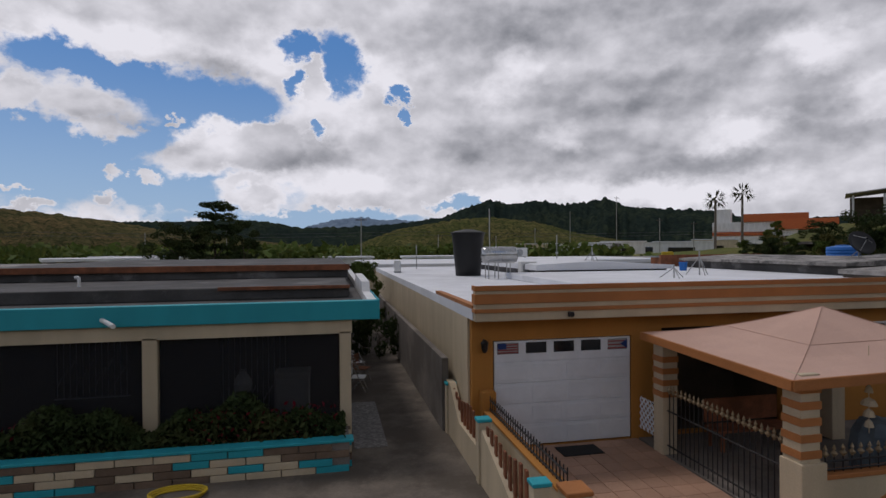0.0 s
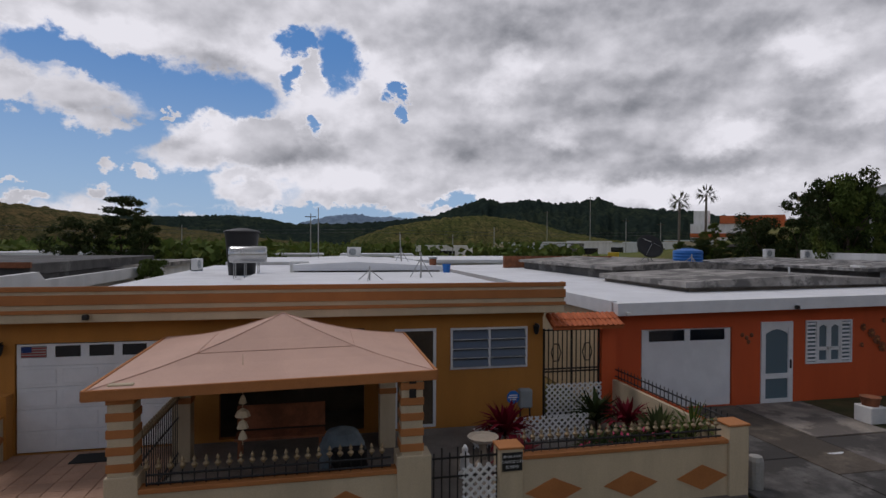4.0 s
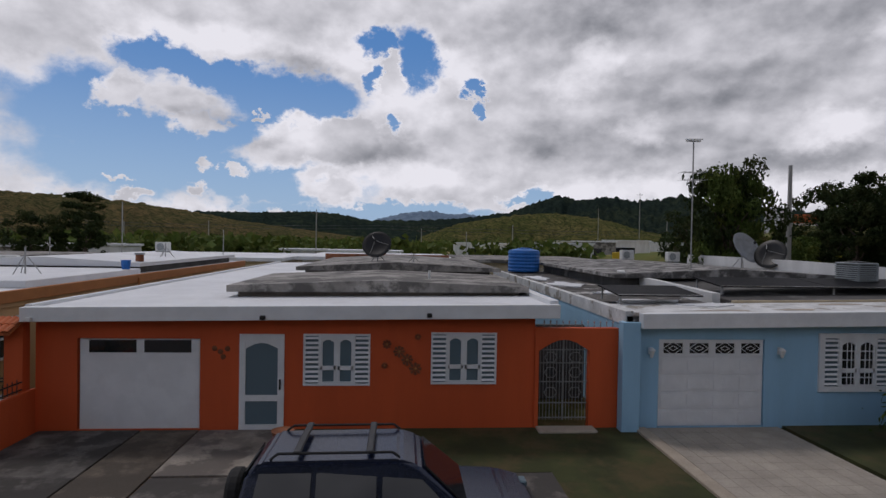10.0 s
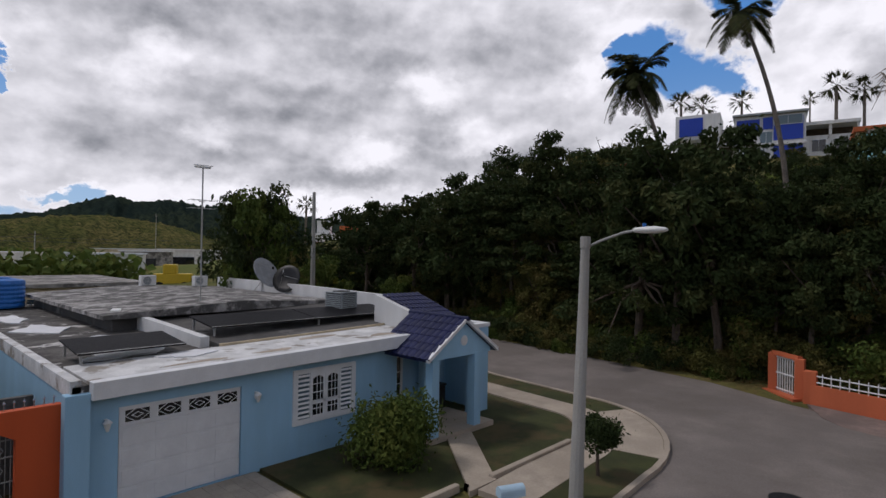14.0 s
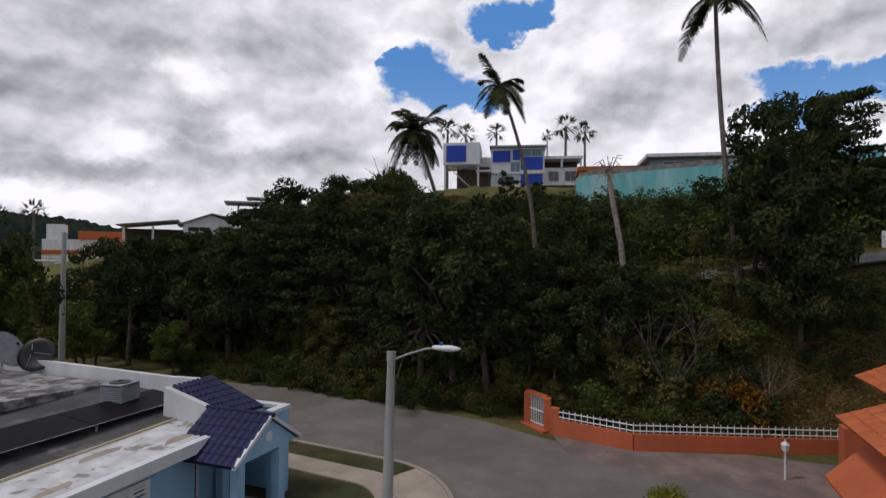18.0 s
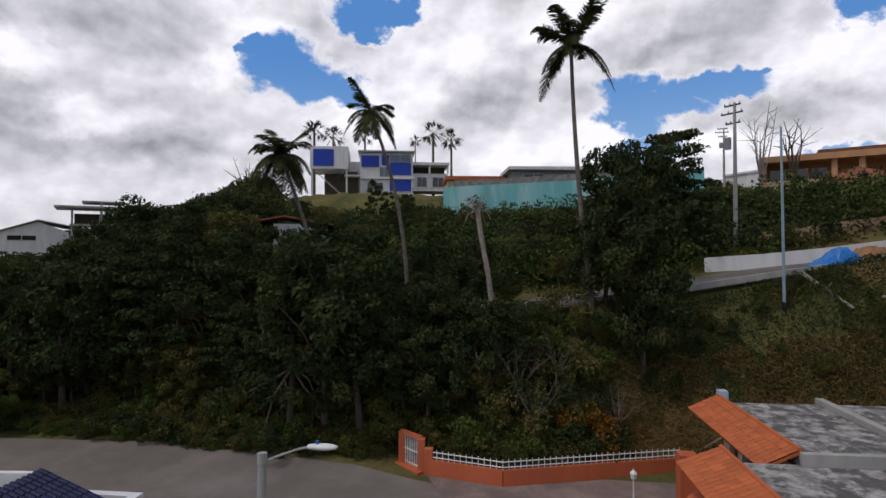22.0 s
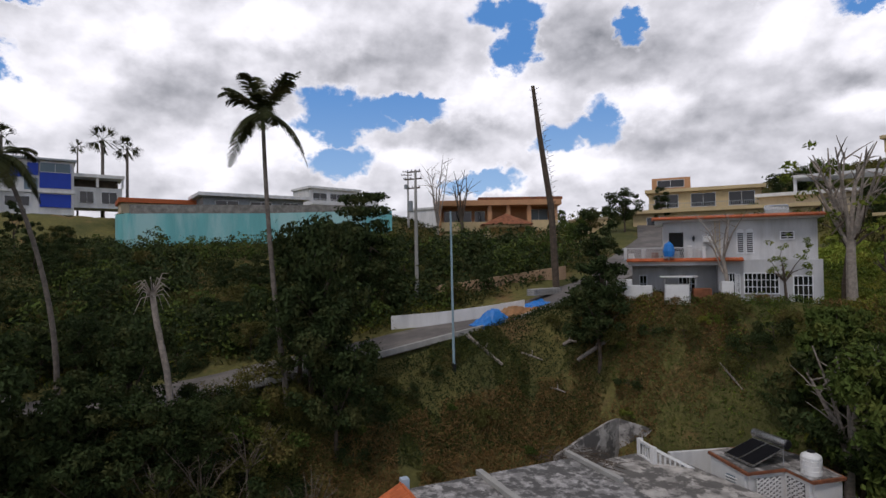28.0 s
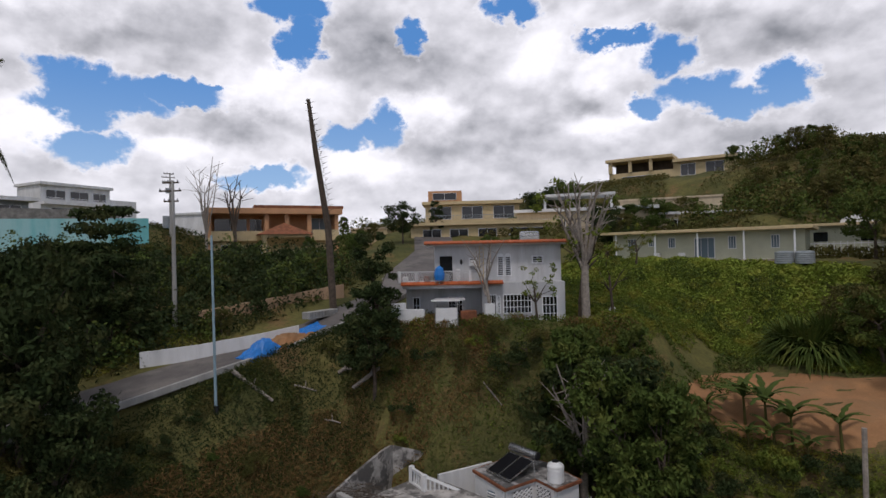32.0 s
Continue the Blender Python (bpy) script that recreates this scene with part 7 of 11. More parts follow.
cover("yellow_weeds", "yellow-green weeds scattered on the southern bank", 24000, 30, 64, -43, -30, "light", 0.13, 0.7, lambda x, y: patchy(x, y, 0.7, 0.9, 0.8))
cover("leaf_litter", "brown leaf litter under the bank's trees", 16000, 55.5, 64, -12, 46, "dry", 0.09, 0.08, lambda x, y: (toe(x, y) > -0.6))
cover("olive_undergrowth", "olive and brown weeds among the bank's bushes", 60000, 55, 66, -12, 46, "olive", 0.12, 1.3, lambda x, y: (toe(x, y) > -0.3) & patchy(x, y, 0.0, 0.7, 2.0))
cover("villa_weeds", "mixed green weeds below the white house", 24000, 44, 62, -44, -29, "mid", 0.13, 0.5, lambda x, y: (59.6 - x) + (y + 32.6) > 2.0)
cover("villa_dry_weeds", "dry brown weeds below the white house", 16000, 44, 62, -44, -29, "dry", 0.15, 0.5, lambda x, y: ((59.6 - x) + (y + 32.6) > 1.0) & patchy(x, y, 0.2, 0.6))
cover("slope_grass", "green weeds and grass on the slope", 48000, 55, 66, -37, -6, "grass", 0.15, 0.35, lambda x, y: (toe(x, y) > 3.0) & patchy(x, y, -0.3, 0.6))
cover("dry_grass", "tall dry straw-coloured grass at the foot of the bank", 40000, 53, 62, -36, -8, "dry", 0.20, 0.55, lambda x, y: (toe(x, y) > 0.2) & (toe(x, y) < 5.4) & patchy(x, y, -1.6, 0.8), 0.12)
cover("upper_grass", "bright green grass on the upper slope", 40000, 72, 118, -44, 14, "light", 0.24, 0.5, lambda x, y: patchy(x, y, 0.9, 0.14, 1.0))
cover("upper_olive", "olive weeds on the upper slope", 50000, 71, 125, -50, 40, "olive", 0.24, 0.7, lambda x, y: patchy(x, y, -0.3, 0.25, 0.5))
cover("upper_weeds", "dark weeds on the upper slope", 60000, 71, 130, -50, 70, "dark", 0.3, 0.8, lambda x, y: patchy(x, y, -1.2, 0.3))
cover("southern_weeds", "mixed weeds on the southern slope", 60000, 22, 60, -62, -36, "light", 0.15, 0.5, lambda x, y: (toe(x, y) > 0.6) & ~((x < 46) & (y < -43.0) & (y > -53.5)) & ~((x > 49) & (y < -32) & (y > -46)))
cover("southern_vines", "yellow-green creeping vines below the long house", 80000, 34, 62, -66.5, -50, "vine", 0.18, 0.4, lambda x, y: (y < -53.6) & (y > -65.5 - (60 - x) * 0.1), 0.5, 0.35)
cover("dark_vines", "dark leafy plants among the creeping vines", 16000, 40, 64, -64, -46, "mid", 0.2, 0.7, lambda x, y: patchy(x, y, 0.4, 0.5))
cover("edge_weeds", "weeds along the edge of the bare soil", 22000, 33, 58, -57, -43.5, "light", 0.17, 0.6, lambda x, y: ~((x < 45.5) & (y < -43) & (y > -53.2)))
cover("far_slope_cover", "green scrub on the far southern slope", 90000, 15, 125, -165, -72, "olive", 0.4, 1.2, lambda x, y: patchy(x, y, -1.3, 0.12))

# Valley woods, too far off to count.
n = 26000
az = rng.uniform(-75, 70, n)
r = 110 + 620 * rng.uniform(0, 1, n) ** 1.3
cx, cy = r * np.sin(np.radians(az)), r * np.cos(np.radians(az))
keep = patchy(cx, cy, -0.1, 0.035) & (toe(cx, cy) < -4) & (cy > 70)
cx, cy, r = cx[keep], cy[keep], r[keep]
k = 9
pts = np.repeat(np.stack([cx, cy, np.full_like(cx, -1.0)], 1), k, 0)
ht = np.repeat(rng.uniform(3.0, 7.5, len(cx)), k)
pts[:, 2] += ht * rng.uniform(0.15, 1.0, len(pts)) - 1.0
pts[:, :2] += rng.normal(0, 1, (len(pts), 2)) * ht[:, None] * 0.26
me = leaf_mesh("valley_woods", pts, np.tile([0.0, -0.3, 0.4], (len(pts), 1)), 1.1, 0.7, LEAF["mid"], 0.9)
tagged(new("valley_woods", me), "mixed green trees across the valley floor", "woods", kind="stuff")

# Thicket below the modern house, too dense to count.
n = 1500
cx, cy = rng.uniform(88, 157, n), rng.uniform(-2, 74, n)
gzs = ground_z(cx, cy)
keep = ((gzs + 3.2 - 11.0) / np.hypot(cx - 26, cy + 2) < 0.092) & patchy(cx, cy, -1.6, 0.1) & (np.hypot(cx - 119, cy - 84) > 18) & (np.hypot(cx - 115, cy - 67) > 9)
cx, cy, gzs = cx[keep], cy[keep], gzs[keep]
k = 80
ht = np.repeat(rng.uniform(1.6, 3.6, len(cx)), k)
pts = np.repeat(np.stack([cx, cy, gzs], 1), k, 0)
u = rng.uniform(0.05, 1.0, len(pts))
pts[:, 2] += ht * u
pts[:, :2] += rng.normal(0, 1, (len(pts), 2)) * (ht * 0.38 * np.sin(np.pi * np.clip(u * 0.8 + 0.15, 0, 1)))[:, None]
me = leaf_mesh("slope_thicket", pts, np.tile([-0.4, 0.0, 0.5], (len(pts), 1)), 0.28, 0.5, LEAF["dark"], 0.9)
tagged(new("slope_thicket", me), "dense dark thicket on the slope below the ridge", "woods", kind="stuff")

# Bushes between the hill road and the ridge wall, too dense to count.
n = 900
cx, cy = rng.uniform(72, 118, n), rng.uniform(-44, 12, n)
gzs = ground_z(cx, cy)
keep = (road_distance(cx, cy) > 4.6) & patchy(cx, cy, -0.9, 0.2, 0.4) & (cx < 116 + 0.3 * cy) & (np.hypot(cx - 108, cy + 46) > 20) & ~((cx > 88) & (cx < 108) & (cy > -7) & (cy < 6))
cx, cy, gzs = cx[keep], cy[keep], gzs[keep]
for nm, leaf, part_ in (("ridge_bushes", "dark", slice(0, None, 2)), ("ridge_scrub", "mid", slice(1, None, 4))):
    ax_, ay_, az_ = cx[part_], cy[part_], gzs[part_]
    k = 130
    ht = np.repeat(rng.uniform(1.4, 4.2, len(ax_)), k)
    pts = np.repeat(np.stack([ax_, ay_, az_], 1), k, 0)
    u = rng.uniform(0.05, 1.0, len(pts))
    pts[:, 2] += ht * u
    pts[:, :2] += rng.normal(0, 1, (len(pts), 2)) * (ht * 0.36 * np.sin(np.pi * np.clip(u * 0.8 + 0.15, 0, 1)))[:, None]
    me = leaf_mesh(nm, pts, np.tile([-0.4, 0.0, 0.5], (len(pts), 1)), 0.22, 0.5, LEAF[leaf], 0.9)
    tagged(new(nm, me), "dense dark bushes on the slope above the hill road", "undergrowth", kind="stuff")

# Wooded shoulder of the hill north of the modern house, too dense to count.
n = 520
bear, dist = np.radians(rng.uniform(51.5, 67.0, n)), rng.uniform(100, 142, n)
cx, cy = 26 + dist * np.sin(bear), -2 + dist * np.cos(bear)
gzs = ground_z(cx, cy)
top = 10.4 + dist * np.interp(np.degrees(bear), [51.5, 54, 57, 59.5, 61, 63, 65, 67], [0.065, 0.078, 0.088, 0.095, 0.11, 0.135, 0.155, 0.13]) * rng.uniform(0.72, 1.0, n)
keep = np.hypot(cx - 125.8, cy - 76.8) > 9
cx, cy, gzs, top = cx[keep], cy[keep], gzs[keep], top[keep]
for nm, leaf, part_ in (("shoulder_woods", "dark", slice(0, None, 2)), ("shoulder_thicket", "olive", slice(1, None, 4))):
    ax_, ay_, az_ = cx[part_], cy[part_], gzs[part_]
    k = 240
    ht = np.repeat(np.clip(top[part_] - az_, 2.0, 11.0), k)
    pts = np.repeat(np.stack([ax_, ay_, az_], 1), k, 0)
    u = rng.uniform(0.05, 1.0, len(pts))
    pts[:, 2] += ht * u
    pts[:, :2] += rng.normal(0, 1, (len(pts), 2)) * (np.minimum(ht, 5.0) * 0.34 * np.sin(np.pi * np.clip(u * 0.8 + 0.15, 0, 1)))[:, None]
    me = leaf_mesh(nm, pts, np.tile([-0.4, -0.2, 0.5], (len(pts), 1)), 0.34, 0.5, LEAF[leaf], 0.9)
    tagged(new(nm, me), "dark trees and scrub on the shoulder of the hill", "woods", kind="stuff")

# Woods on the southern hillside, too many to count.
n = 2600
cx, cy = rng.uniform(18, 150, n), rng.uniform(-170, -78, n)
side = (cx - 27) / (-3 - cy)
gzs = ground_z(cx, cy)
lim = np.where(side < 0.31, 0.22, np.where(side < 0.54, 0.100, 0.075))
keep = ((gzs + 4.5 - 16.5) / np.hypot(cx - 27, cy + 3) < lim) & (road_distance(cx, cy) > 5) & ~((cx < 64) & (cx > 30) & (cy > -86)) & patchy(cx, cy, -1.7, 0.09)
for bx, by, br in ((84, -74, 15), (98, -84, 14), (74, -86, 14), (90, -157, 16), (71, -107, 2)):
    keep &= np.hypot(cx - bx, cy - by) > br
cx, cy, gzs = cx[keep], cy[keep], gzs[keep]
for nm, leaf, part_ in (("hillside_woods", "mid", slice(0, None, 2)), ("hillside_thicket", "olive", slice(1, None, 2))):
    k = 80
    ax_, ay_, az_ = cx[part_], cy[part_], gzs[part_]
    ht = np.repeat(rng.uniform(2.2, 5.0, len(ax_)), k)
    pts = np.repeat(np.stack([ax_, ay_, az_], 1), k, 0)
    u = rng.uniform(0.1, 1.0, len(pts))
    pts[:, 2] += ht * u
    pts[:, :2] += rng.normal(0, 1, (len(pts), 2)) * (ht * 0.34 * np.sin(np.pi * np.clip(u * 0.8 + 0.15, 0, 1)))[:, None]
    me = leaf_mesh(nm, pts, np.tile([-0.2, 0.3, 0.5], (len(pts), 1)), 0.30, 0.5, LEAF[leaf], 0.9)
    tagged(new(nm, me), "mixed green trees and thicket across the southern hillside", "woods", kind="stuff")

# ---- things round the houses ----
# Planter of the teal house, brick by brick.
pl = thing("brick_planter", (-6, 10, 0), "low planter wall of teal, cream and brown bricks", "planter", kind="structure")
part("core", box(B(), -14, 9.84, 0, -0.02, 10.02, 0.60), M["concrete"], pl)
part("side_core", box(B(), -0.2, 10.02, 0, -0.02, 10.8, 0.60), M["concrete"], pl)
part("coping", box(B(), -14, 9.76, 0.60, 0.06, 10.05, 0.66, 0.01), M["teal"], pl, "teal painted coping")
part("soil", box(B(), -13.9, 10.03, 0.0, -0.2, 10.8, 0.52), M["soil"], pl)
b = B()
box(b, -0.31, 0, 0.0, 0.31, 0.05, 0.132, 0.008)
bricks = [mesh_of("brick", b.copy(), M[k]) for k in ("teal", "cream", "brown")]
bricks[2].materials[0] = mat("brown_brick", (0.22, 0.15, 0.10), 0.9, 0.7, 2, 30, 0.2, rnd=0.3)
b.free()
random.seed(2)
for j in range(4):
    for i in range(22):
        x = -0.34 - i * 0.64 - (j % 2) * 0.32
        if x > -13.6:
            ob = new("brick", bricks[(0, 1, 2, 1, 2, 0, 1, 2)[(i * 3 + j * 5 + (i * j) % 3) % 8]])
            ob.parent, ob.matrix_parent_inverse = pl, BASE[pl.name]
            ob.matrix_basis = pose(x, 9.79 + random.uniform(-0.006, 0.006), 0.02 + j * 0.145)
for i in range(3):
    for j in range(4):
        ob = new("brick", bricks[(i + 2 * j) % 3])
        ob.parent, ob.matrix_parent_inverse = pl, BASE[pl.name]
        ob.matrix_basis = pose(0.03, 10.15 + i * 0.3, 0.02 + j * 0.145, 0, 0, 90) @ Matrix.Diagonal((0.45, 1, 1, 1))
hd = thing("planter_hedge", (-6, 10.4, 0.5), "dark shrubs with red leaves in the planter", "shrub")
n = 16000
hx = rng.uniform(-13.8, -0.1, n)
hz = 0.55 + rng.uniform(0, 1, n) ** 0.8 * (0.62 + 0.22 * np.sin(hx * 2.1) + 0.14 * np.sin(hx * 5.3))
hy = 10.42 + rng.normal(0, 0.17, n)
part("leaves", B(), LEAF["dark"], hd).data = leaf_mesh("leaves", np.stack([hx, hy, hz], 1), np.tile([0.0, -0.4, 0.6], (n, 1)), 0.07, 0.45, LEAF["dark"])
n = 320
hx = np.concatenate([rng.uniform(-3.0, -0.2, n // 2), rng.uniform(-9.8, -6, n - n // 2)])
part("red_leaves", B(), LEAF["maroon"], hd).data = leaf_mesh("red_leaves", np.stack([hx, 10.3 + rng.normal(0, 0.15, n), 0.7 + rng.uniform(0, 0.55, n)], 1), np.tile([0.0, -0.4, 0.5], (n, 1)), 0.06, 0.4, LEAF["maroon"])
for o in hd.children:
    o.matrix_parent_inverse = BASE[hd.name]
bm = B()
pts = [(-6.6 + 0.12 * i, 9.35 + 0.12 * math.sin(i * 0.6), 0.05) for i in range(22)]
tube(bm, pts, 0.02, 5)
solo("garden_hose", bm, M["yellowpaint"], "yellow garden hose lying along the planter", "hose")
bm = B()
for k in range(3):
    tube(bm, [(-3.0 + (0.42 + 0.03 * k) * math.cos(i * math.tau / 18), 9.3 + (0.25 + 0.02 * k) * math.sin(i * math.tau / 18), 0.06 + 0.03 * k) for i in range(19)], 0.02, 5)
solo("garden_hose", bm, M["yellowpaint"], "coiled yellow garden hose on the concrete", "hose")
solo("pebble_mat", box(B(), 0.12, 10.95, 0.03, 0.84, 14.5, 0.055, 0.005), mat("pebble_dash", (0.34, 0.32, 0.30), 0.9, 0.5, 14, 60, 0.6, second=(0.15, 0.14, 0.13), amount=0.9), "grey pebbled paving strip in the alley", "paving")


def folding_chair(x, y, rz, label, material="plasticwhite"):
    c = thing("folding_chair", (x, y, 0.035), label, "chair", "stacked chairs", rz=rz, local=True)
    part("seat", box(B(), -0.22, -0.22, 0.42, 0.22, 0.2, 0.45, 0.01), M[material], c)
    for i in range(4):
        part("slat", box(B(), -0.22, 0.2, 0.5 + i * 0.1, 0.22, 0.22, 0.57 + i * 0.1), M[material], c)
    for sx in (-0.22, 0.22):
        part("leg", rod(B(), (sx, -0.25, 0), (sx, 0.2, 0.9), 0.014, seg=6), M["steel"], c)
        part("leg", rod(B(), (sx, 0.22, 0), (sx, -0.2, 0.44), 0.014, seg=6), M["steel"], c)


for k, (x, y, rz) in enumerate(((0.45, 15.8, 80), (0.6, 17.0, 60), (0.5, 18.0, 110))):
    folding_chair(x, y, rz, "white folding chair leaning by the alley wall" if k != 1 else "rusty brown chair by the alley wall", "plasticwhite" if k != 1 else "rust")
fw = thing("alley_wall", (2.3, 18, 0), "tall stained grey garden wall along the alley", "wall", kind="structure")
part("wall", box(B(), 2.2, 11.7, 0, 2.36, 30, 1.75, 0.01), M["concrete"], fw)

# Party wall with teal caps and brown pickets.
pw = thing("party_wall", (2.4, 8.5, 0), "cream party wall with teal caps and brown pickets", "wall")
b = B()
slab(b, [(5.9, 0), (11.7, 0), (11.7, 1.25), (11.3, 1.25), (10.4, 0.62), (8.95, 0.62), (8.6, 1.05), (7.0, 0.5), (5.9, 0.5)], "x", 2.3, 2.45)
part("wall", b, M["cream"], pw)
for y in (5.95, 8.75, 11.55):
    part("pillar", box(B(), 2.26, y - 0.1, 0, 2.5, y + 0.1, 1.16, 0.01), M["cream"], pw)
    part("cap", box(B(), 2.24, y - 0.12, 1.16, 2.52, y + 0.12, 1.22, 0.01), M["teal"], pw, "teal painted cap")
for i in range(22):
    y = 6.15 + i * 0.25
    if abs(y - 8.75) > 0.15:
        part("picket", box(B(), 2.36, y, 0.45, 2.40, y + 0.1, 1.12 + 0.05 * math.sin(i), 0.006), M["rust"], pw)
gw2 = thing("drive_wall", (2.85, 8, 0), "cream drive wall with brown diamonds and orange post", "wall")
part("wall", box(B(), 2.75, 5.8, 0, 2.95, 10.2, 0.92, 0.01), M["cream"], gw2)
part("coping", box(B(), 2.73, 6.1, 0.92, 2.97, 10.2, 0.97, 0.008), M["ochre"], gw2)
part("post", box(B(), 2.68, 5.7, 0, 3.02, 6.05, 1.05, 0.01), M["cream"], gw2)
part("post_cap", box(B(), 2.66, 5.68, 1.05, 3.04, 6.07, 1.12, 0.01), M["brown"], gw2)
part("end_pillar", box(B(), 2.70, 9.95, 0, 3.0, 10.22, 1.35, 0.01), M["ochre"], gw2)
for y in (7.2, 8.6, 9.6):
    b = B()
    slab(b, [(y - 0.38, 0.5), (y, 0.28), (y + 0.38, 0.5), (y, 0.72)], "x", 2.95, 2.965)
    part("diamond", b, M["brown"], gw2)
picket_fence("iron_fence", (2.85, 6.1), (2.85, 9.9), 0.97, 0.32, "short black iron fence on the drive wall", tips=False)
solo("door_mat", box(B(), 4.3, 9.48, 0.062, 5.2, 10.0, 0.08, 0.005), M["rubber"], "black rubber mat before the garage", "mat")
picket_fence("iron_fence", (6.42, 5.95), (6.42, 9.7), 0.07, 1.25, "tall black iron fence with gilded spear heads")
lattice("white_lattice", 9.3, 10.15, 0.3, 1.0, 6.40, "white plastic lattice beside the iron fence", axis="y")

# Gazebo.
gz_ = thing("gazebo", (8.5, 7.5, 0), "pavilion with pinkish canvas hip roof on striped posts", "gazebo")
cor = [(6.05, 5.60, 2.42), (11.0, 5.72, 2.48), (11.0, 9.45, 2.50), (6.08, 9.55, 2.52)]
apex = Vector((8.55, 7.54, 3.22))
for k in range(4):
    bm = B()
    a, c = Vector(cor[k]), Vector(cor[(k + 1) % 4])
    nseg = 6
    rows = [[a.lerp(c, i / nseg).lerp(apex, j / 6) - Vector((0, 0, 0.10 * math.sin(math.pi * j / 6))) for i in range(nseg + 1)] for j in range(7)]
    vs = [[bm.verts.new(p_) for p_ in row] for row in rows]
    for j in range(6):
        for i in range(nseg):
            bm.faces.new((vs[j][i], vs[j][i + 1], vs[j + 1][i + 1], vs[j + 1][i]))
    bmesh.ops.remove_doubles(bm, verts=bm.verts, dist=0.001)
    r_ = bmesh.ops.extrude_face_region(bm, geom=list(bm.faces))
    bmesh.ops.translate(bm, vec=(0, 0, -0.04), verts=[g for g in r_["geom"] if isinstance(g, bmesh.types.BMVert)])
    rp = part("roof_panel", bm, M["pink"], gz_, smooth=False)
    seam = B()
    tube(seam, [p_ + Vector((0, 0, 0.006)) for p_ in rows[3]], 0.005, 5)
    part("seam", seam, M["pink"], rp)
    seam = B()
    tube(seam, [row[0] + Vector((0, 0, 0.008)) for row in rows], 0.006, 5)
    part("seam", seam, M["pink"], rp)
    bm = B()
    rod(bm, a, c, 0.03, seg=4)
    d = (c - a).normalized()
    nn = Vector((d.y, -d.x, 0)) * 0.03
    v = [a + nn - Vector((0, 0, 0.13)), c + nn - Vector((0, 0, 0.13)), c + nn + Vector((0, 0, 0.01)), a + nn + Vector((0, 0, 0.01))]
    f = bm.faces.new([bm.verts.new(p_) for p_ in v])
    r_ = bmesh.ops.extrude_face_region(bm, geom=[f])
    bmesh.ops.translate(bm, vec=-nn * 1.3, verts=[g for g in r_["geom"] if isinstance(g, bmesh.types.BMVert)])
    part("edge_board", bm, M["brown"], gz_)
for k, (x, y) in enumerate(((6.48, 5.9), (10.62, 5.9), (6.48, 9.3), (10.62, 9.3))):
    p_ = part("post", box(B(), x - 0.17, y - 0.17, 0.06, x + 0.17, y + 0.17, 2.48, 0.01), M["cream"], gz_)
    for j in range(5 if k < 2 else 4):
        part("stripe", box(B(), x - 0.185, y - 0.185, 1.24 + j * 0.24, x + 0.185, y + 0.185, 1.36 + j * 0.24, 0.006), M["brown"], p_)
b = B()
for i, wd in ((0, 0.11), (1, 0.11)):
    box(b, 10.57, 5.71, 2.30 - i * 0.22, 10.57 + wd, 5.725, 2.44 - i * 0.22)
part("number_plate", b, M["black"], gz_)
part("low_wall", box(B(), 6.3, 5.72, 0, 10.9, 5.9, 0.92, 0.01), M["cream"], gz_)
part("low_wall_coping", box(B(), 6.65, 5.69, 0.92, 10.4, 5.93, 0.99, 0.008), M["brown"], gz_)
for x0, x1 in ((6.28, 6.72), (10.38, 10.92)):
    part("pedestal", box(B(), x0, 5.68, 0, x1, 6.1, 1.18, 0.01), M["cream"], gz_)
for x in (8.0, 9.6):
    b = B()
    slab(b, [(x - 0.42, 0.5), (x, 0.28), (x + 0.42, 0.5), (x, 0.72)], "y", 5.70, 5.72)
    part("diamond", b, M["brown"], gz_)
picket_fence("iron_fence", (6.8, 5.8), (10.3, 5.8), 0.99, 0.22, "low black iron fence with gilded tips on the pavilion wall", gap=0.16)
ch = thing("wind_chime", (8.05, 6.2, 2.4), "hanging shell wind chime under the pavilion roof", "wind chime")
part("cord", rod(B(), (8.05, 6.2, 1.35), (8.05, 6.2, 2.75), 0.006, seg=4), M["cream"], ch)
for z, r in ((2.0, 0.06), (1.8, 0.12), (1.62, 0.09), (1.45, 0.07)):
    part("bell", lathe(B(), [(r, 0), (r * 0.7, 0.08), (0.02, 0.12)], (8.05, 6.2, z), 8), M["cream"], ch)
bn = thing("garden_bench", (8.4, 9.2, 0.06), "dark brown wooden bench under the pavilion", "bench", local=True)
part("seat", box(B(), -0.9, -0.25, 0.40, 0.9, 0.25, 0.46, 0.01), M["rust"], bn)
part("backrest", box(B(), -0.9, 0.22, 0.5, 0.9, 0.27, 1.0, 0.01), M["rust"], bn)
for sx in (-0.8, 0.8):
    for sy in (-0.2, 0.2):
        part("leg", box(B(), sx - 0.03, sy - 0.03, 0, sx + 0.03, sy + 0.03, 0.42), M["rust"], bn)
cg = thing("covered_grill", (9.6, 7.4, 0.06), "barbecue grill under a grey-blue cover", "grill", local=True)
part("cover", lathe(B(), [(0.42, 0.0), (0.44, 0.5), (0.40, 0.8), (0.28, 1.02), (0.05, 1.1)], seg=10), mat("grey_cloth_cover", (0.16, 0.20, 0.22), 0.85, 0.7, 3, 60, 0.2), cg)
ar = thing("garden_armchair", (9.7, 6.5, 0.06), "dark wicker armchair under the pavilion", "armchair", local=True)
part("seat", box(B(), -0.3, -0.3, 0.2, 0.3, 0.3, 0.45, 0.05), M["plasticblack"], ar)
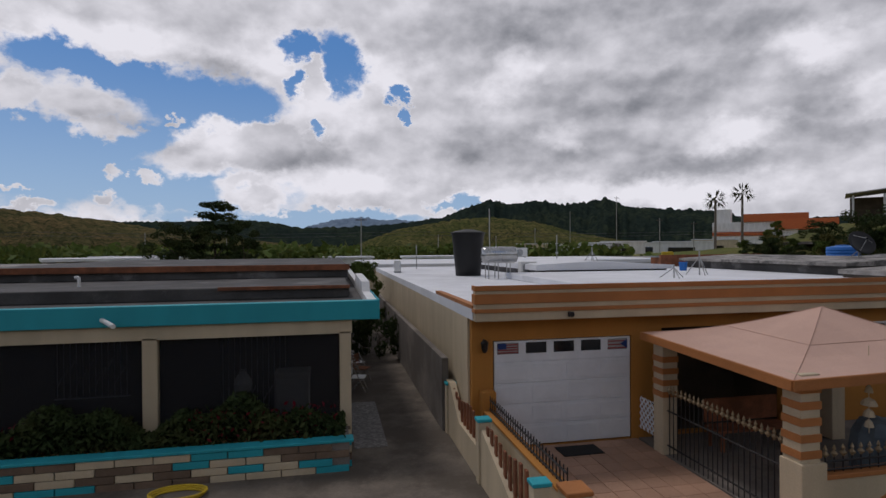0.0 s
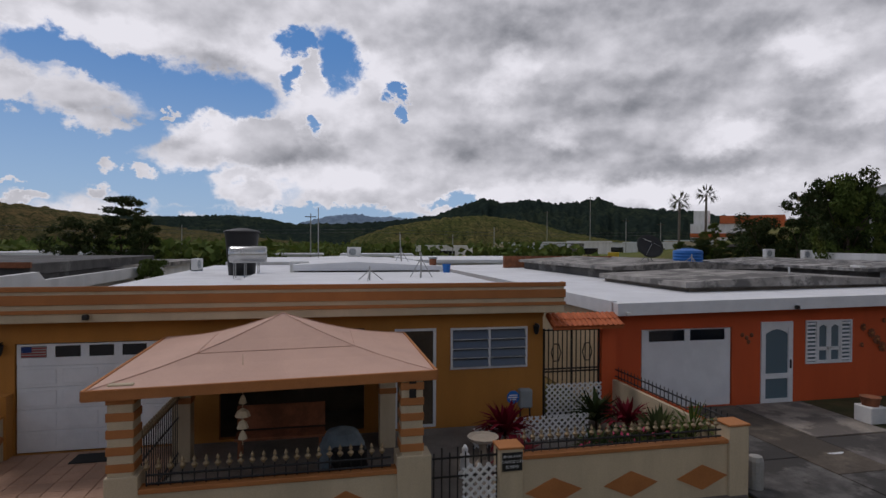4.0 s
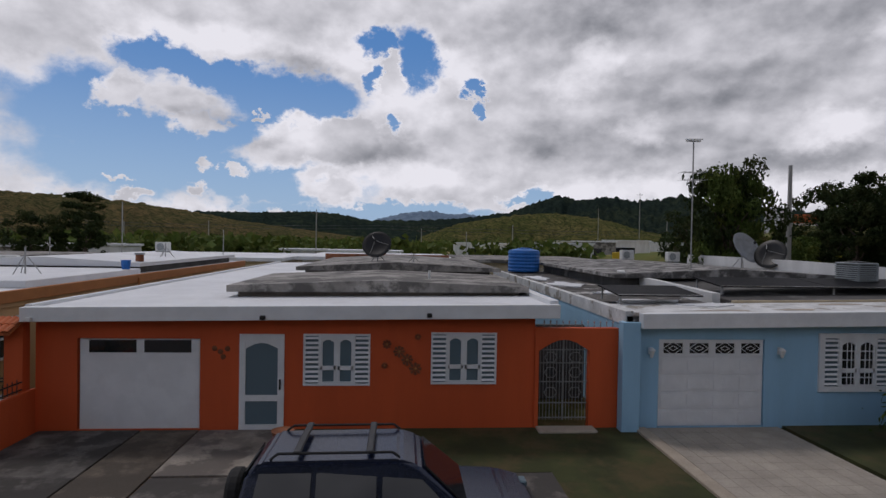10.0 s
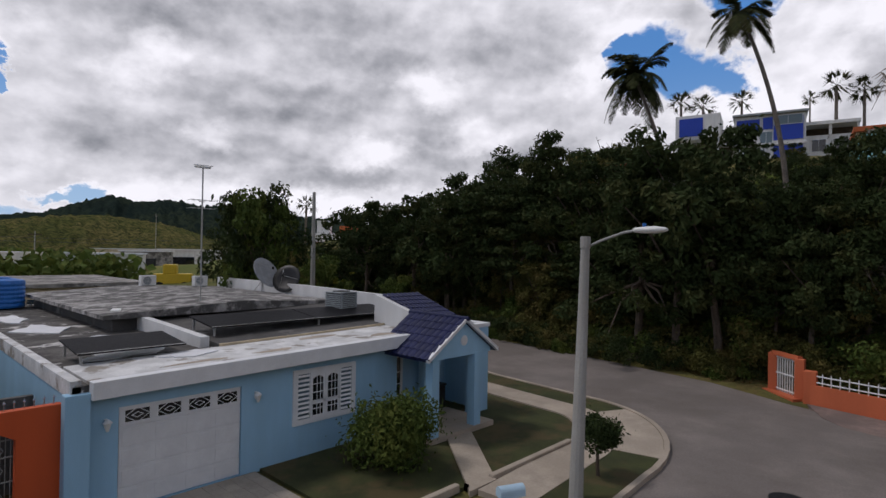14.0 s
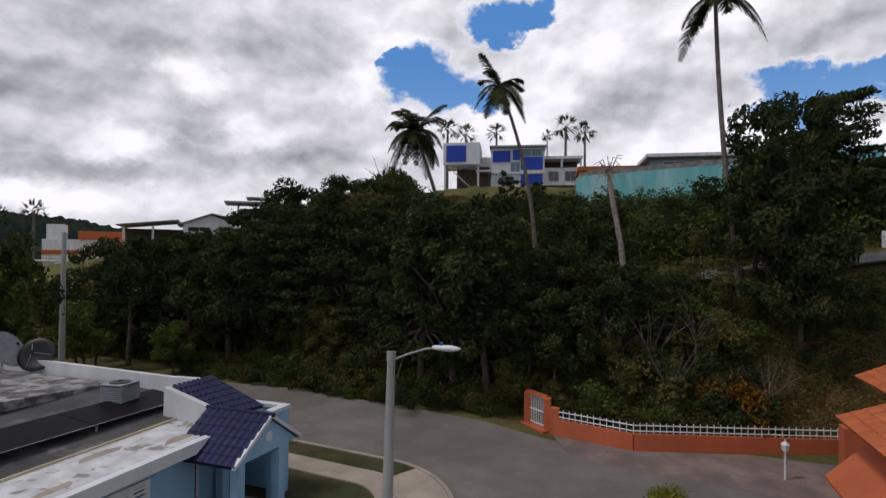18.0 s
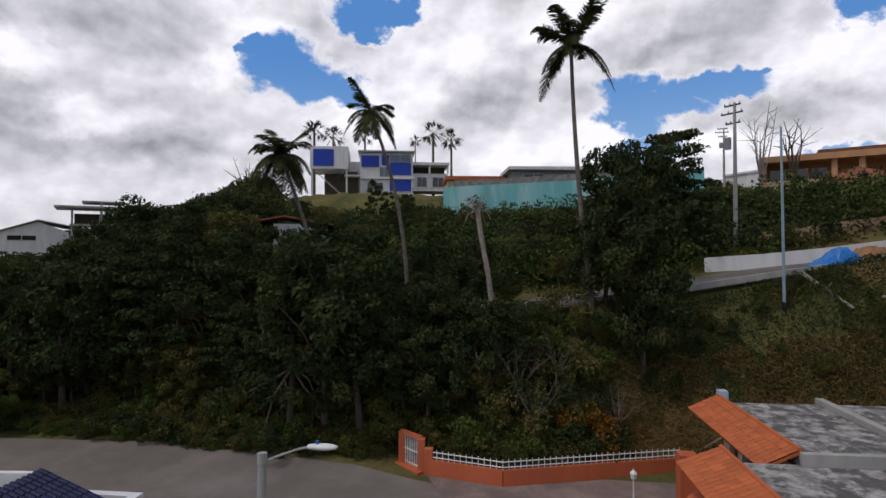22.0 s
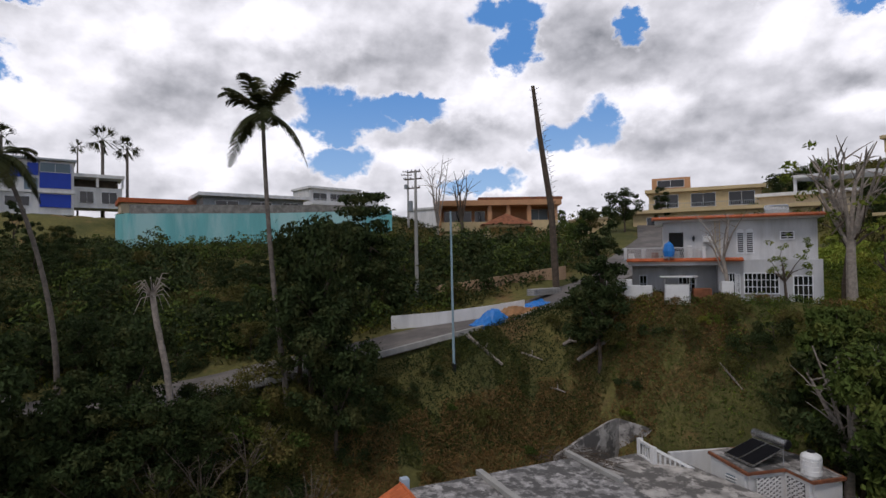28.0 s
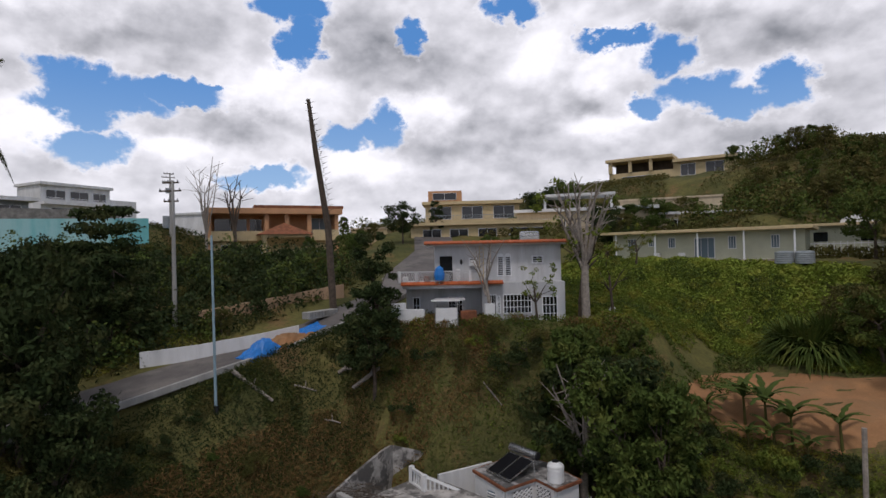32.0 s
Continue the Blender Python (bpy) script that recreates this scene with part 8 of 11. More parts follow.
part("backrest", box(B(), -0.3, 0.22, 0.4, 0.3, 0.34, 0.95, 0.05), M["plasticblack"], ar)
for sx in (-0.34, 0.26):
    part("armrest", box(B(), sx, -0.3, 0.1, sx + 0.08, 0.3, 0.65, 0.03), M["plasticblack"], ar)

# Garden wall with diamonds, sign and gate.
gwall = thing("garden_wall", (14.3, 5.7, 0), "cream garden wall with brown diamonds and end pillars", "wall")
part("wall", box(B(), 12.3, 5.72, 0, 16.3, 5.9, 0.98, 0.01), M["cream"], gwall)
part("coping", box(B(), 12.3, 5.69, 0.98, 16.3, 5.93, 1.05, 0.008), M["brown"], gwall)
part("pillar", box(B(), 12.03, 5.66, 0, 12.42, 6.0, 1.18, 0.01), M["cream"], gwall)
part("pillar_cap", box(B(), 12.01, 5.64, 1.18, 12.44, 6.02, 1.22, 0.01), M["brown"], gwall)
part("pillar", box(B(), 16.26, 5.66, 0, 16.65, 6.05, 1.28, 0.01), M["cream"], gwall)
part("pillar_cap", box(B(), 16.24, 5.64, 1.28, 16.67, 6.07, 1.32, 0.01), M["brown"], gwall)
for x in (12.98, 14.38, 15.75):
    b = B()
    slab(b, [(x - 0.50, 0.42), (x, 0.20), (x + 0.50, 0.42), (x, 0.64)], "y", 5.705, 5.72)
    part("diamond", b, M["brown"], gwall)
side = thing("garden_side_wall", (16.6, 8, 0), "garden side wall, red towards the drive", "wall")
part("wall", box(B(), 16.52, 6.07, 0, 16.62, 10.5, 1.02, 0.0), M["cream"], side)
part("red_face", box(B(), 16.624, 6.07, 0, 16.72, 10.5, 1.06, 0.01), M["red"], side)
picket_fence("iron_fence", (16.6, 6.15), (16.6, 10.2), 1.06, 0.30, "black iron fence with pointed tips on the side wall", tips=False, gap=0.15)
picket_fence("iron_fence", (12.5, 5.82), (16.2, 5.82), 1.05, 0.20, "low black iron fence with gilded tips on the garden wall", gap=0.15)
sg = thing("warning_sign", (12.22, 5.64, 0.86), "small black dog-warning sign with white words", "sign")
part("plate", box(B(), 12.06, 5.632, 0.84, 12.40, 5.642, 1.14, 0.003), M["black"], sg)
for k, words in enumerate(("BEWARE OF DOG", "CUIDADO CON", "EL PERRO")):
    cu = bpy.data.curves.new("lettering", "FONT")
    cu.body, cu.size, cu.align_x, cu.extrude = words, 0.052 if k == 0 else 0.062, "CENTER", 0.001
    cu.materials.append(M["trim"])
    ob = new("lettering", cu)
    ob.parent, ob.matrix_parent_inverse = sg, BASE[sg.name]
    ob.matrix_basis = pose(12.23, 5.628, 1.06 - k * 0.085, 90, 0, 0) @ Matrix.Diagonal((0.72 if k == 0 else 0.8, 1, 1, 1))
gt = thing("garden_gate", (11.5, 5.8, 0), "black iron garden gate with white lattice", "gate")
for i in range(9):
    x = 10.98 + i * 0.13
    part("bar", rod(B(), (x, 5.8, 0.1), (x, 5.8, 1.15 + (0.08 if i % 2 else 0)), 0.012, seg=5), M["black"], gt)
for z in (0.2, 0.75, 1.05):
    part("rail", box(B(), 10.95, 5.79, z, 12.02, 5.81, z + 0.03), M["black"], gt)
lattice("white_lattice", 11.45, 12.0, 0.15, 0.95, 5.76, "white plastic lattice tied to the garden gate")
lattice("white_lattice", 14.7, 16.2, 0.1, 0.98, 10.18, "white plastic lattice before the iron gate")
lattice("white_lattice", 13.4, 15.2, 0.08, 0.62, 8.9, "low white plastic lattice in the garden")
lattice("white_lattice", 12.4, 13.2, 0.08, 0.5, 8.7, "low white plastic lattice in the garden")


def rosette(x, y, z, h, n, leaf, label, name, w=0.035, droop=0.5, stem=0.0):
    """A plant of sword-like leaves."""
    root = thing(name, (x, y, z), label, "plant", local=True)
    if stem:
        part("stem", rod(B(), (0, 0, 0), (0, 0, stem), 0.025, seg=6), M["bark"], root)
    bm = B()
    for k in range(n):
        a, el = k * 2.4, random.uniform(0.15, 1.25)
        d = Vector((math.cos(a) * math.cos(el), math.sin(a) * math.cos(el), math.sin(el)))
        s = Vector((-math.sin(a), math.cos(a), 0)) * w
        o = Vector((0, 0, stem * random.uniform(0.7, 1.0)))
        m1, e = o + d * h * 0.55, o + d * h + Vector((0, 0, -droop * h * (1 - el / 1.5)))
        v = [bm.verts.new(p_) for p_ in (o - s * 0.5, o + s * 0.5, m1 + s, m1 - s)]
        bm.faces.new(v)
        bm.faces.new((v[3], v[2], bm.verts.new(e)))
    part("leaves", bm, LEAF[leaf], root)
    return root


random.seed(9)
rosette(12.9, 7.2, 0.06, 0.75, 46, "maroon", "maroon-leaved cordyline in the garden", "cordyline", 0.05, 0.6, 0.25)
rosette(15.9, 8.4, 0.06, 0.8, 46, "maroon", "maroon-leaved cordyline in the garden", "cordyline", 0.05, 0.5, 0.5)
rosette(16.2, 6.6, 0.06, 0.7, 60, "mid", "spiky green dracaena by the wall", "dracaena", 0.025, 0.4, 0.9)
rosette(15.2, 6.6, 0.06, 0.5, 40, "mid", "spiky green dracaena by the wall", "dracaena", 0.025, 0.4, 0.4)
rosette(13.1, 8.6, 0.06, 0.85, 60, "maroon", "dark maroon cordyline beside the lattice", "cordyline", 0.06, 0.5, 0.4)
rosette(14.6, 7.4, 0.06, 0.7, 60, "dark", "dark leafy garden plant", "garden_plant", 0.05, 0.5, 0.2)
rosette(15.6, 9.3, 0.06, 0.9, 70, "dark", "dark leafy garden plant", "garden_plant", 0.05, 0.4, 0.3)
rosette(14.0, 6.7, 0.06, 0.6, 60, "olive", "olive spiky garden plant behind the low fence", "garden_plant", 0.04, 0.5, 0.2)
rosette(16.15, 7.6, 0.06, 0.8, 70, "dark", "dark leafy garden plant", "garden_plant", 0.05, 0.4, 0.4)
for x, y, s in ((14.4, 7.0, 0.55), (15.3, 7.4, 0.6), (13.7, 6.7, 0.4), (12.9, 6.4, 0.35), (16.0, 7.5, 0.55)):
    plant_ob = thing("garden_shrub", (x, y, 0.06), "dark leafy garden shrub with pink flowers", "shrub", "garden shrubs", local=True)
    p_, q_ = crown_points(900, [(0, 0, s * 0.7, s * 0.7), (s * 0.4, 0.1, s * 0.6, s * 0.5), (-s * 0.4, -0.1, s * 0.5, s * 0.5)])
    p_[:, 2] = np.abs(p_[:, 2])
    o = new("leaves", leaf_mesh("leaves", p_, q_, 0.06, 0.4, LEAF["dark"]))
    o.parent = plant_ob
    p_, q_ = crown_points(26, [(0, 0, s * 0.8, s * 0.75)])
    o = new("flowers", leaf_mesh("flowers", p_, q_, 0.05, 0.8, M["flower"]))
    o.parent = plant_ob
st_ = lathe(B(), [(0.13, 0), (0.13, 0.06), (0.07, 0.1), (0.10, 0.2), (0.08, 0.34), (0.10, 0.40), (0.05, 0.45), (0.065, 0.52), (0.02, 0.60)], seg=10)
solo("garden_statue", st_, M["plasticwhite"], "small white plaster garden statue on a base", "statue", at=(11.9, 7.4, 0.06), smooth=True)
solo("bird_bath", lathe(B(), [(0.16, 0), (0.08, 0.1), (0.07, 0.4), (0.30, 0.5), (0.32, 0.56), (0.25, 0.52), (0.02, 0.5)], seg=14), M["pave"], "pale stone bird bath in the garden", "bird bath", at=(12.4, 7.9, 0.06))
ss = thing("yard_sign", (13.55, 9.4, 0.06), "blue octagonal yard sign on a stake", "sign", local=True)
part("stake", rod(B(), (0, 0, 0), (0, 0, 0.8), 0.012, seg=6), M["steel"], ss)
b = B()
slab(b, [(0.16 * math.cos(radians(22.5 + 45 * i)), 0.88 + 0.16 * math.sin(radians(22.5 + 45 * i))) for i in range(8)], "y", -0.03, -0.015)
part("plate", b, M["plasticblue"], ss)
for dz, wd in ((0.93, 0.10), (0.88, 0.12), (0.83, 0.08)):
    part("bar", box(B(), -wd, -0.036, dz - 0.012, wd, -0.031, dz + 0.012), M["trim"], ss)
mt = thing("garden_lantern_stand", (14.0, 9.8, 0.06), "dark metal meter box on a stand by the wall", "stand", local=True)
part("box", box(B(), -0.16, -0.1, 0.5, 0.16, 0.1, 0.95, 0.03), M["acgrey"], mt)
part("leg", rod(B(), (-0.12, 0, 0), (-0.12, 0, 0.5), 0.02, seg=6), M["black"], mt)
part("leg", rod(B(), (0.12, 0, 0), (0.12, 0, 0.5), 0.02, seg=6), M["black"], mt)
for x, z in ((2.8, 2.3), (14.4, 2.42)):
    wl = thing("wall_lantern", (x, 10.2, z), "black iron wall lantern on the ochre wall", "lamp", "black wall lanterns", local=True)
    part("bracket", rod(B(), (0, 0.03, 0.1), (0, -0.1, 0.1), 0.012, seg=5), M["black"], wl)
    part("lantern", lathe(B(), [(0.03, -0.16), (0.065, -0.1), (0.085, 0.04), (0.095, 0.05), (0.02, 0.12)], (0, -0.1, 0), 6), M["black"], wl)
for x, y, z in ((4.55, 9.72, 2.95), (16.85, 10.08, 2.72), (21.96, 10.08, 2.80), (25.8, 10.08, 2.88)):
    cmr = thing("floodlight", (x, y, z), "small black floodlight under the roof edge", "lamp", "small floodlights", local=True)
    part("housing", box(B(), -0.06, -0.1, -0.05, 0.06, 0.0, 0.05, 0.015), M["black"] if x < 16 or x > 17 else M["plasticwhite"], cmr)
    part("bracket", rod(B(), (0, 0, 0), (0, 0.05, 0.06), 0.015, seg=5), M["black"], cmr)

# Roof equipment.
def split_unit(x, y, z, rz=0.0, w=0.8, label="white air-conditioner unit on the roof"):
    u = thing("air_conditioner", (x, y, z), label, "air conditioner", "roof air conditioners", rz=rz, local=True)
    part("casing", box(B(), -w / 2, -0.15, 0.06, w / 2, 0.15, 0.62, 0.02), M["plasticwhite"], u)
    part("grille", turn(lathe(B(), [(0.02, 0), (0.22, 0), (0.22, 0.01), (0.02, 0.012)], seg=16), pose(-w * 0.12, -0.15, 0.34, 90, 0, 0)), M["acgrey"], u)
    for k in range(6):
        part("guard", box(B(), -w * 0.12 - 0.22, -0.175, 0.14 + k * 0.075, -w * 0.12 + 0.22, -0.165, 0.15 + k * 0.075), M["plasticwhite"], u)
    for sx in (-w * 0.35, w * 0.35):
        part("foot", box(B(), sx - 0.03, -0.17, 0, sx + 0.03, 0.17, 0.06), M["acgrey"], u)
    return u


def big_unit(x, y, z):
    u = thing("condenser_unit", (x, y, z), "large grey square condenser unit on the roof", "air conditioner", "roof air conditioners", rz=8, local=True)
    part("core", box(B(), -0.40, -0.40, 0.05, 0.40, 0.40, 0.86), M["plasticblack"], u)
    for k in range(11):
        part("louvre", wall(B(), -0.43, 0.43, -0.43, 0.43, 0.08 + k * 0.07, 0.125 + k * 0.07), M["acgrey"], u)
    part("top", box(B(), -0.44, -0.44, 0.86, 0.44, 0.44, 0.92, 0.02), M["acgrey"], u)
    part("fan_guard", lathe(B(), [(0.34, 0.92), (0.34, 0.95), (0.1, 0.97), (0.1, 0.92)], seg=20), M["black"], u)
    for sx in (-0.4, 0.36):
        part("corner_post", box(B(), sx, -0.445, 0, sx + 0.05, -0.40, 0.9), M["acgrey"], u)


def dish(x, y, z, r, material, label, az=0.0, el=35.0):
    d = thing("satellite_dish", (x, y, z), label, "satellite dish", "satellite dishes", rz=az, local=True)
    part("mast", rod(B(), (0, 0, 0), (0, 0, r * 1.1), 0.03, seg=8), M["galv"], d)
    bowl = lathe(B(), [(0.02, 0.0), (r * 0.35, r * 0.03), (r * 0.7, r * 0.12), (r, r * 0.25), (r * 0.99, r * 0.28), (r * 0.68, r * 0.15), (0.02, 0.03)], seg=24)
    turn(bowl, pose(0, -r * 0.12, r * 1.2, 90 - el, 0, 0))
    part("reflector", bowl, material, d, smooth=True)
    for k in range(3):
        a = k * math.tau / 3
        p0 = pose(0, -r * 0.12, r * 1.2, 90 - el, 0, 0) @ Vector((r * 0.8 * math.cos(a), r * 0.8 * math.sin(a), r * 0.2))
        p1 = pose(0, -r * 0.12, r * 1.2, 90 - el, 0, 0) @ Vector((0, 0, r * 0.8))
        part("feed_arm", rod(B(), p0, p1, 0.012, seg=5), M["galv"], d)
    part("feed", lathe(B(), [(0.05, -0.06), (0.06, 0.05), (0.03, 0.08)], pose(0, -r * 0.12, r * 1.2, 90 - el, 0, 0) @ Vector((0, 0, r * 0.8)), 8), M["plasticblack"], d)
    for sx in (-1, 1):
        part("stay", rod(B(), (sx * r * 0.6, r * 0.3, 0), (0, 0, r * 0.8), 0.018, seg=5), M["galv"], d)
    return d


def ribbed_tank(x, y, z, r, h, material, label, lid=True):
    t = thing("water_tank", (x, y, z), label, "water tank", "water tanks", local=True)
    prof = []
    for k in range(13):
        zz = h * 0.86 * k / 12
        prof += [(r * (1.0 if k % 2 else 0.965), zz)]
    part("body", lathe(B(), [(r * 0.9, 0)] + prof + [(r * 0.95, h * 0.9), (r * 0.5, h * 0.97)], seg=28), material, t, smooth=False)
    if lid:
        part("lid", lathe(B(), [(r * 0.42, h * 0.955), (r * 0.42, h), (r * 0.1, h * 1.02)], seg=20), material, t)
    part("pipe", tube(B(), [(r * 1.02, 0, 0.15), (r * 1.25, 0, 0.15), (r * 1.25, 0, 0.0)], 0.025, 6), M["plasticwhite"], t)


def black_tank(x, y, z):
    t = thing("water_tank", (x, y, z), "large black tapered water tank on the roof", "water tank", "water tanks", local=True)
    part("body", lathe(B(), [(0.56, 0), (0.60, 0.5), (0.66, 1.2), (0.72, 1.8), (0.74, 1.86)], seg=28), M["plasticblack"], t, smooth=True)
    part("lid", lathe(B(), [(0.77, 1.84), (0.78, 1.92), (0.6, 1.98), (0.2, 2.06), (0.02, 2.07)], seg=28), M["plasticblack"], t)


black_tank(5.7, 23.0, 3.08)
wh = thing("solar_water_heater", (6.3, 20.3, 3.08), "shiny steel cylinder water heater on a frame", "water heater", local=True)
part("cylinder", turn(lathe(B(), [(0.02, -0.72), (0.30, -0.70), (0.33, -0.6), (0.33, 0.6), (0.30, 0.70), (0.02, 0.72)], seg=24), pose(0, 0, 0.95, 0, 90, 0)), M["steel"], wh, smooth=True)
for sx in (-0.5, -0.1, 0.4):
    part("leg", rod(B(), (sx, -0.25, 0), (sx, -0.2, 0.8), 0.02, seg=6), M["galv"], wh)
    part("leg", rod(B(), (sx, 0.25, 0), (sx, 0.2, 0.8), 0.02, seg=6), M["galv"], wh)
split_unit(3.0, 27.0, 3.08, 80)
split_unit(11.0, 31.0, 3.66, 0)
split_unit(8.2, 22.2, 3.08, 10, label="weathered air-conditioner unit on the roof")


def antenna_tripod(x, y, z, h, label="small metal tripod antenna mount on the roof"):
    t = thing("antenna_mount", (x, y, z), label, "antenna", "roof antenna mounts", local=True)
    part("mast", rod(B(), (0, 0, 0), (0, 0, h), 0.025, seg=6), M["galv"], t)
    for k in range(3):
        a = k * math.tau / 3 + 0.3
        part("stay", rod(B(), (0.45 * math.cos(a), 0.45 * math.sin(a), 0), (0, 0, h * 0.75), 0.016, seg=5), M["galv"], t)


def mast(x, y, z, h, label, arms=True):
    t = thing("antenna_mast", (x, y, z), label, "antenna", "antenna masts", local=True)
    part("mast", rod(B(), (0, 0, 0), (0, 0, h), 0.028, seg=6), M["galv"], t)
    if arms:
        for k, zz in enumerate((0.70, 0.76)):
            part("boom", rod(B(), (-0.5, 0, h * zz), (0.5, 0, h * zz), 0.012, seg=5), M["galv"], t)
            for i in range(5):
                part("element", rod(B(), (-0.45 + i * 0.22, -0.35, h * zz), (-0.45 + i * 0.22, 0.35, h * zz), 0.008, seg=4), M["galv"], t)
        part("head", box(B(), -0.32, -0.06, h, 0.30, 0.06, h + 0.08, 0.02), M["plasticwhite"], t)
        part("head_arm", rod(B(), (-0.35, 0, h + 0.1), (0.4, 0, h + 0.12), 0.02, seg=5), M["plasticwhite"], t)
    return t


antenna_tripod(12.6, 16.5, 3.30, 0.9)
antenna_tripod(10.7, 15.2, 3.30, 0.45, "bent metal antenna stub on the roof")
antenna_tripod(13.2, 26.0, 3.5, 0.8)
mast(8.9, 30.5, 3.6, 3.0, "thin pole with a small dark fin on the roof", False)
mast(14.0, 32.5, 3.5, 1.6, "thin grey metal pole on the roof", False)
mast(4.6, 31, 3.08, 1.4, "thin grey metal pole on the roof", False)
vt = thing("roof_vent", (14.0, 21.5, 3.08), "rusty round roof vent pipe", "vent", local=True)
part("pipe", rod(B(), (0, 0, 0), (0, 0, 0.75), 0.16, seg=14), M["rust"], vt)
part("cap", rod(B(), (0, 0, 0.75), (0, 0, 0.82), 0.2, seg=14), M["acgrey"], vt)
solo("bucket", lathe(B(), [(0.14, 0), (0.18, 0.34), (0.19, 0.36), (0.17, 0.34), (0.02, 0.32)], seg=16), M["plasticblue"], "blue plastic bucket on the roof", "bucket", at=(14.25, 19.8, 3.30))
dish(24.1, 20.6, 3.62, 0.62, M["plasticblack"], "black mesh satellite dish on the red house roof", -10, 30)
antenna_tripod(25.6, 19.5, 3.6, 0.5)
solo("roof_cross_vent", tube(B(), [(26.0, 14.5, 3.4), (26.0, 14.5, 3.7)], 0.04, 6), M["plasticwhite"], "short white vent pipe on the roof slab", "vent pipe")
ribbed_tank(32.2, 28.9, 2.95, 0.92, 1.35, M["plasticblue"], "round blue plastic water tank on the roof")
big_unit(40.7, 15.0, 3.22)
mast(36.9, 18.9, 3.65, 5.2, "tall thin antenna mast with yagi arms")
split_unit(33.9, 18.7, 2.95, 70)
split_unit(38.4, 29.0, 3.66, 10)
split_unit(41.0, 28.6, 3.6, 10)
dish(42.0, 23.5, 3.45, 0.85, mat("grey_mesh_dish", (0.32, 0.33, 0.34), 0.6, 0.8, 3, 60, 0.1), "large grey satellite dish on the roof", 20, 30)
dish(43.0, 22.6, 3.3, 0.75, M["plasticblack"], "large black satellite dish on the roof", -60, 25)


def solar_row(x0, x1, y, z, n, d=1.3, tilt=12, label="row of dark solar panels on metal feet"):
    s = thing("solar_array", ((x0 + x1) / 2, y, z), label, "solar panels", "solar arrays")
    w_ = (x1 - x0) / n
    for i in range(n):
        b = box(B(), -w_ / 2 + 0.02, 0, 0, w_ / 2 - 0.02, d, 0.04)
        turn(b, pose(x0 + w_ * (i + 0.5), y, z + 0.22, tilt, 0, 0))
        p_ = part("panel", b, M["solar"], s)
        b = wall(B(), -w_ / 2 + 0.015, w_ / 2 - 0.015, 0, 0.02, 0.0, 0.05)
        turn(b, pose(x0 + w_ * (i + 0.5), y, z + 0.222, tilt, 0, 0))
        part("frame", b, M["steel"], p_)
        for dy, hh in ((0.1, 0.24), (d - 0.15, 0.22 + (d - 0.15) * math.sin(radians(tilt)))):
            part("foot", box(B(), x0 + w_ * i + 0.1, y + dy, z - 0.02, x0 + w_ * i + 0.15, y + dy + 0.05, z + hh), M["galv"], s)
    return s


solar_row(31.2, 33.7, 12.2, 2.95, 1, 1.7, 5)
solar_row(34.9, 42.2, 13.4, 3.14, 2, 1.7, 6)

# Street furniture and front gardens.
lp = thing("street_lamp", (39.2, 3.78, 0), "concrete street lamp post with bent arm", "street lamp")
part("post", tube(B(), [(39.05, 3.76, 0), (39.35, 3.84, 3.0), (39.66, 3.93, 6.08)], [0.17, 0.14, 0.105], 12), M["pole"], lp)
part("collar", rod(B(), (39.63, 3.92, 5.85), (39.66, 3.93, 6.12), 0.125, seg=12), M["pole"], lp)
part("arm", tube(B(), [(39.66, 3.9, 5.88), (39.7, 3.5, 6.05), (39.74, 3.0, 6.22), (39.78, 2.75, 6.26)], 0.03, 8), M["galv"], lp)
hd_ = lathe(B(), [(0.02, -0.42), (0.09, -0.38), (0.13, -0.15), (0.14, 0.1), (0.09, 0.3), (0.05, 0.36)], seg=14)
turn(hd_, pose(39.8, 2.4, 6.27, 90, 0, 0) @ Matrix.Diagonal((1, 0.6, 1, 1)))
part("lamp_head", hd_, M["plasticwhite"], lp, smooth=True)
part("photocell", rod(B(), (39.79, 2.55, 6.33), (39.79, 2.55, 6.42), 0.04, seg=10), M["plasticblue"], lp)
mb = thing("mailbox", (36.25, 3.55, 0.1), "pale blue arched mailbox on a white lattice post", "mailbox", rz=-25, local=True)
b = B()
slab(b, [(-0.11, 0)] + [(-0.11 * math.cos(radians(a)), 0.10 + 0.11 * math.sin(radians(a))) for a in range(0, 181, 20)] + [(0.11, 0)], "x", -0.26, 0.26)
turn(b, pose(0, 0, 1.0))
part("box", b, mat("pale_blue_enamel", (0.45, 0.62, 0.74), 0.4, 0.9, 3, 60, 0.02), mb)
part("post", box(B(), -0.05, -0.05, 0, 0.05, 0.05, 1.0), M["trim"], mb)
for k in range(5):
    part("lath", rod(B(), (-0.12, -0.06, 0.15 + k * 0.15), (0.12, -0.06, 0.3 + k * 0.15), 0.012, seg=4), M["trim"], mb)


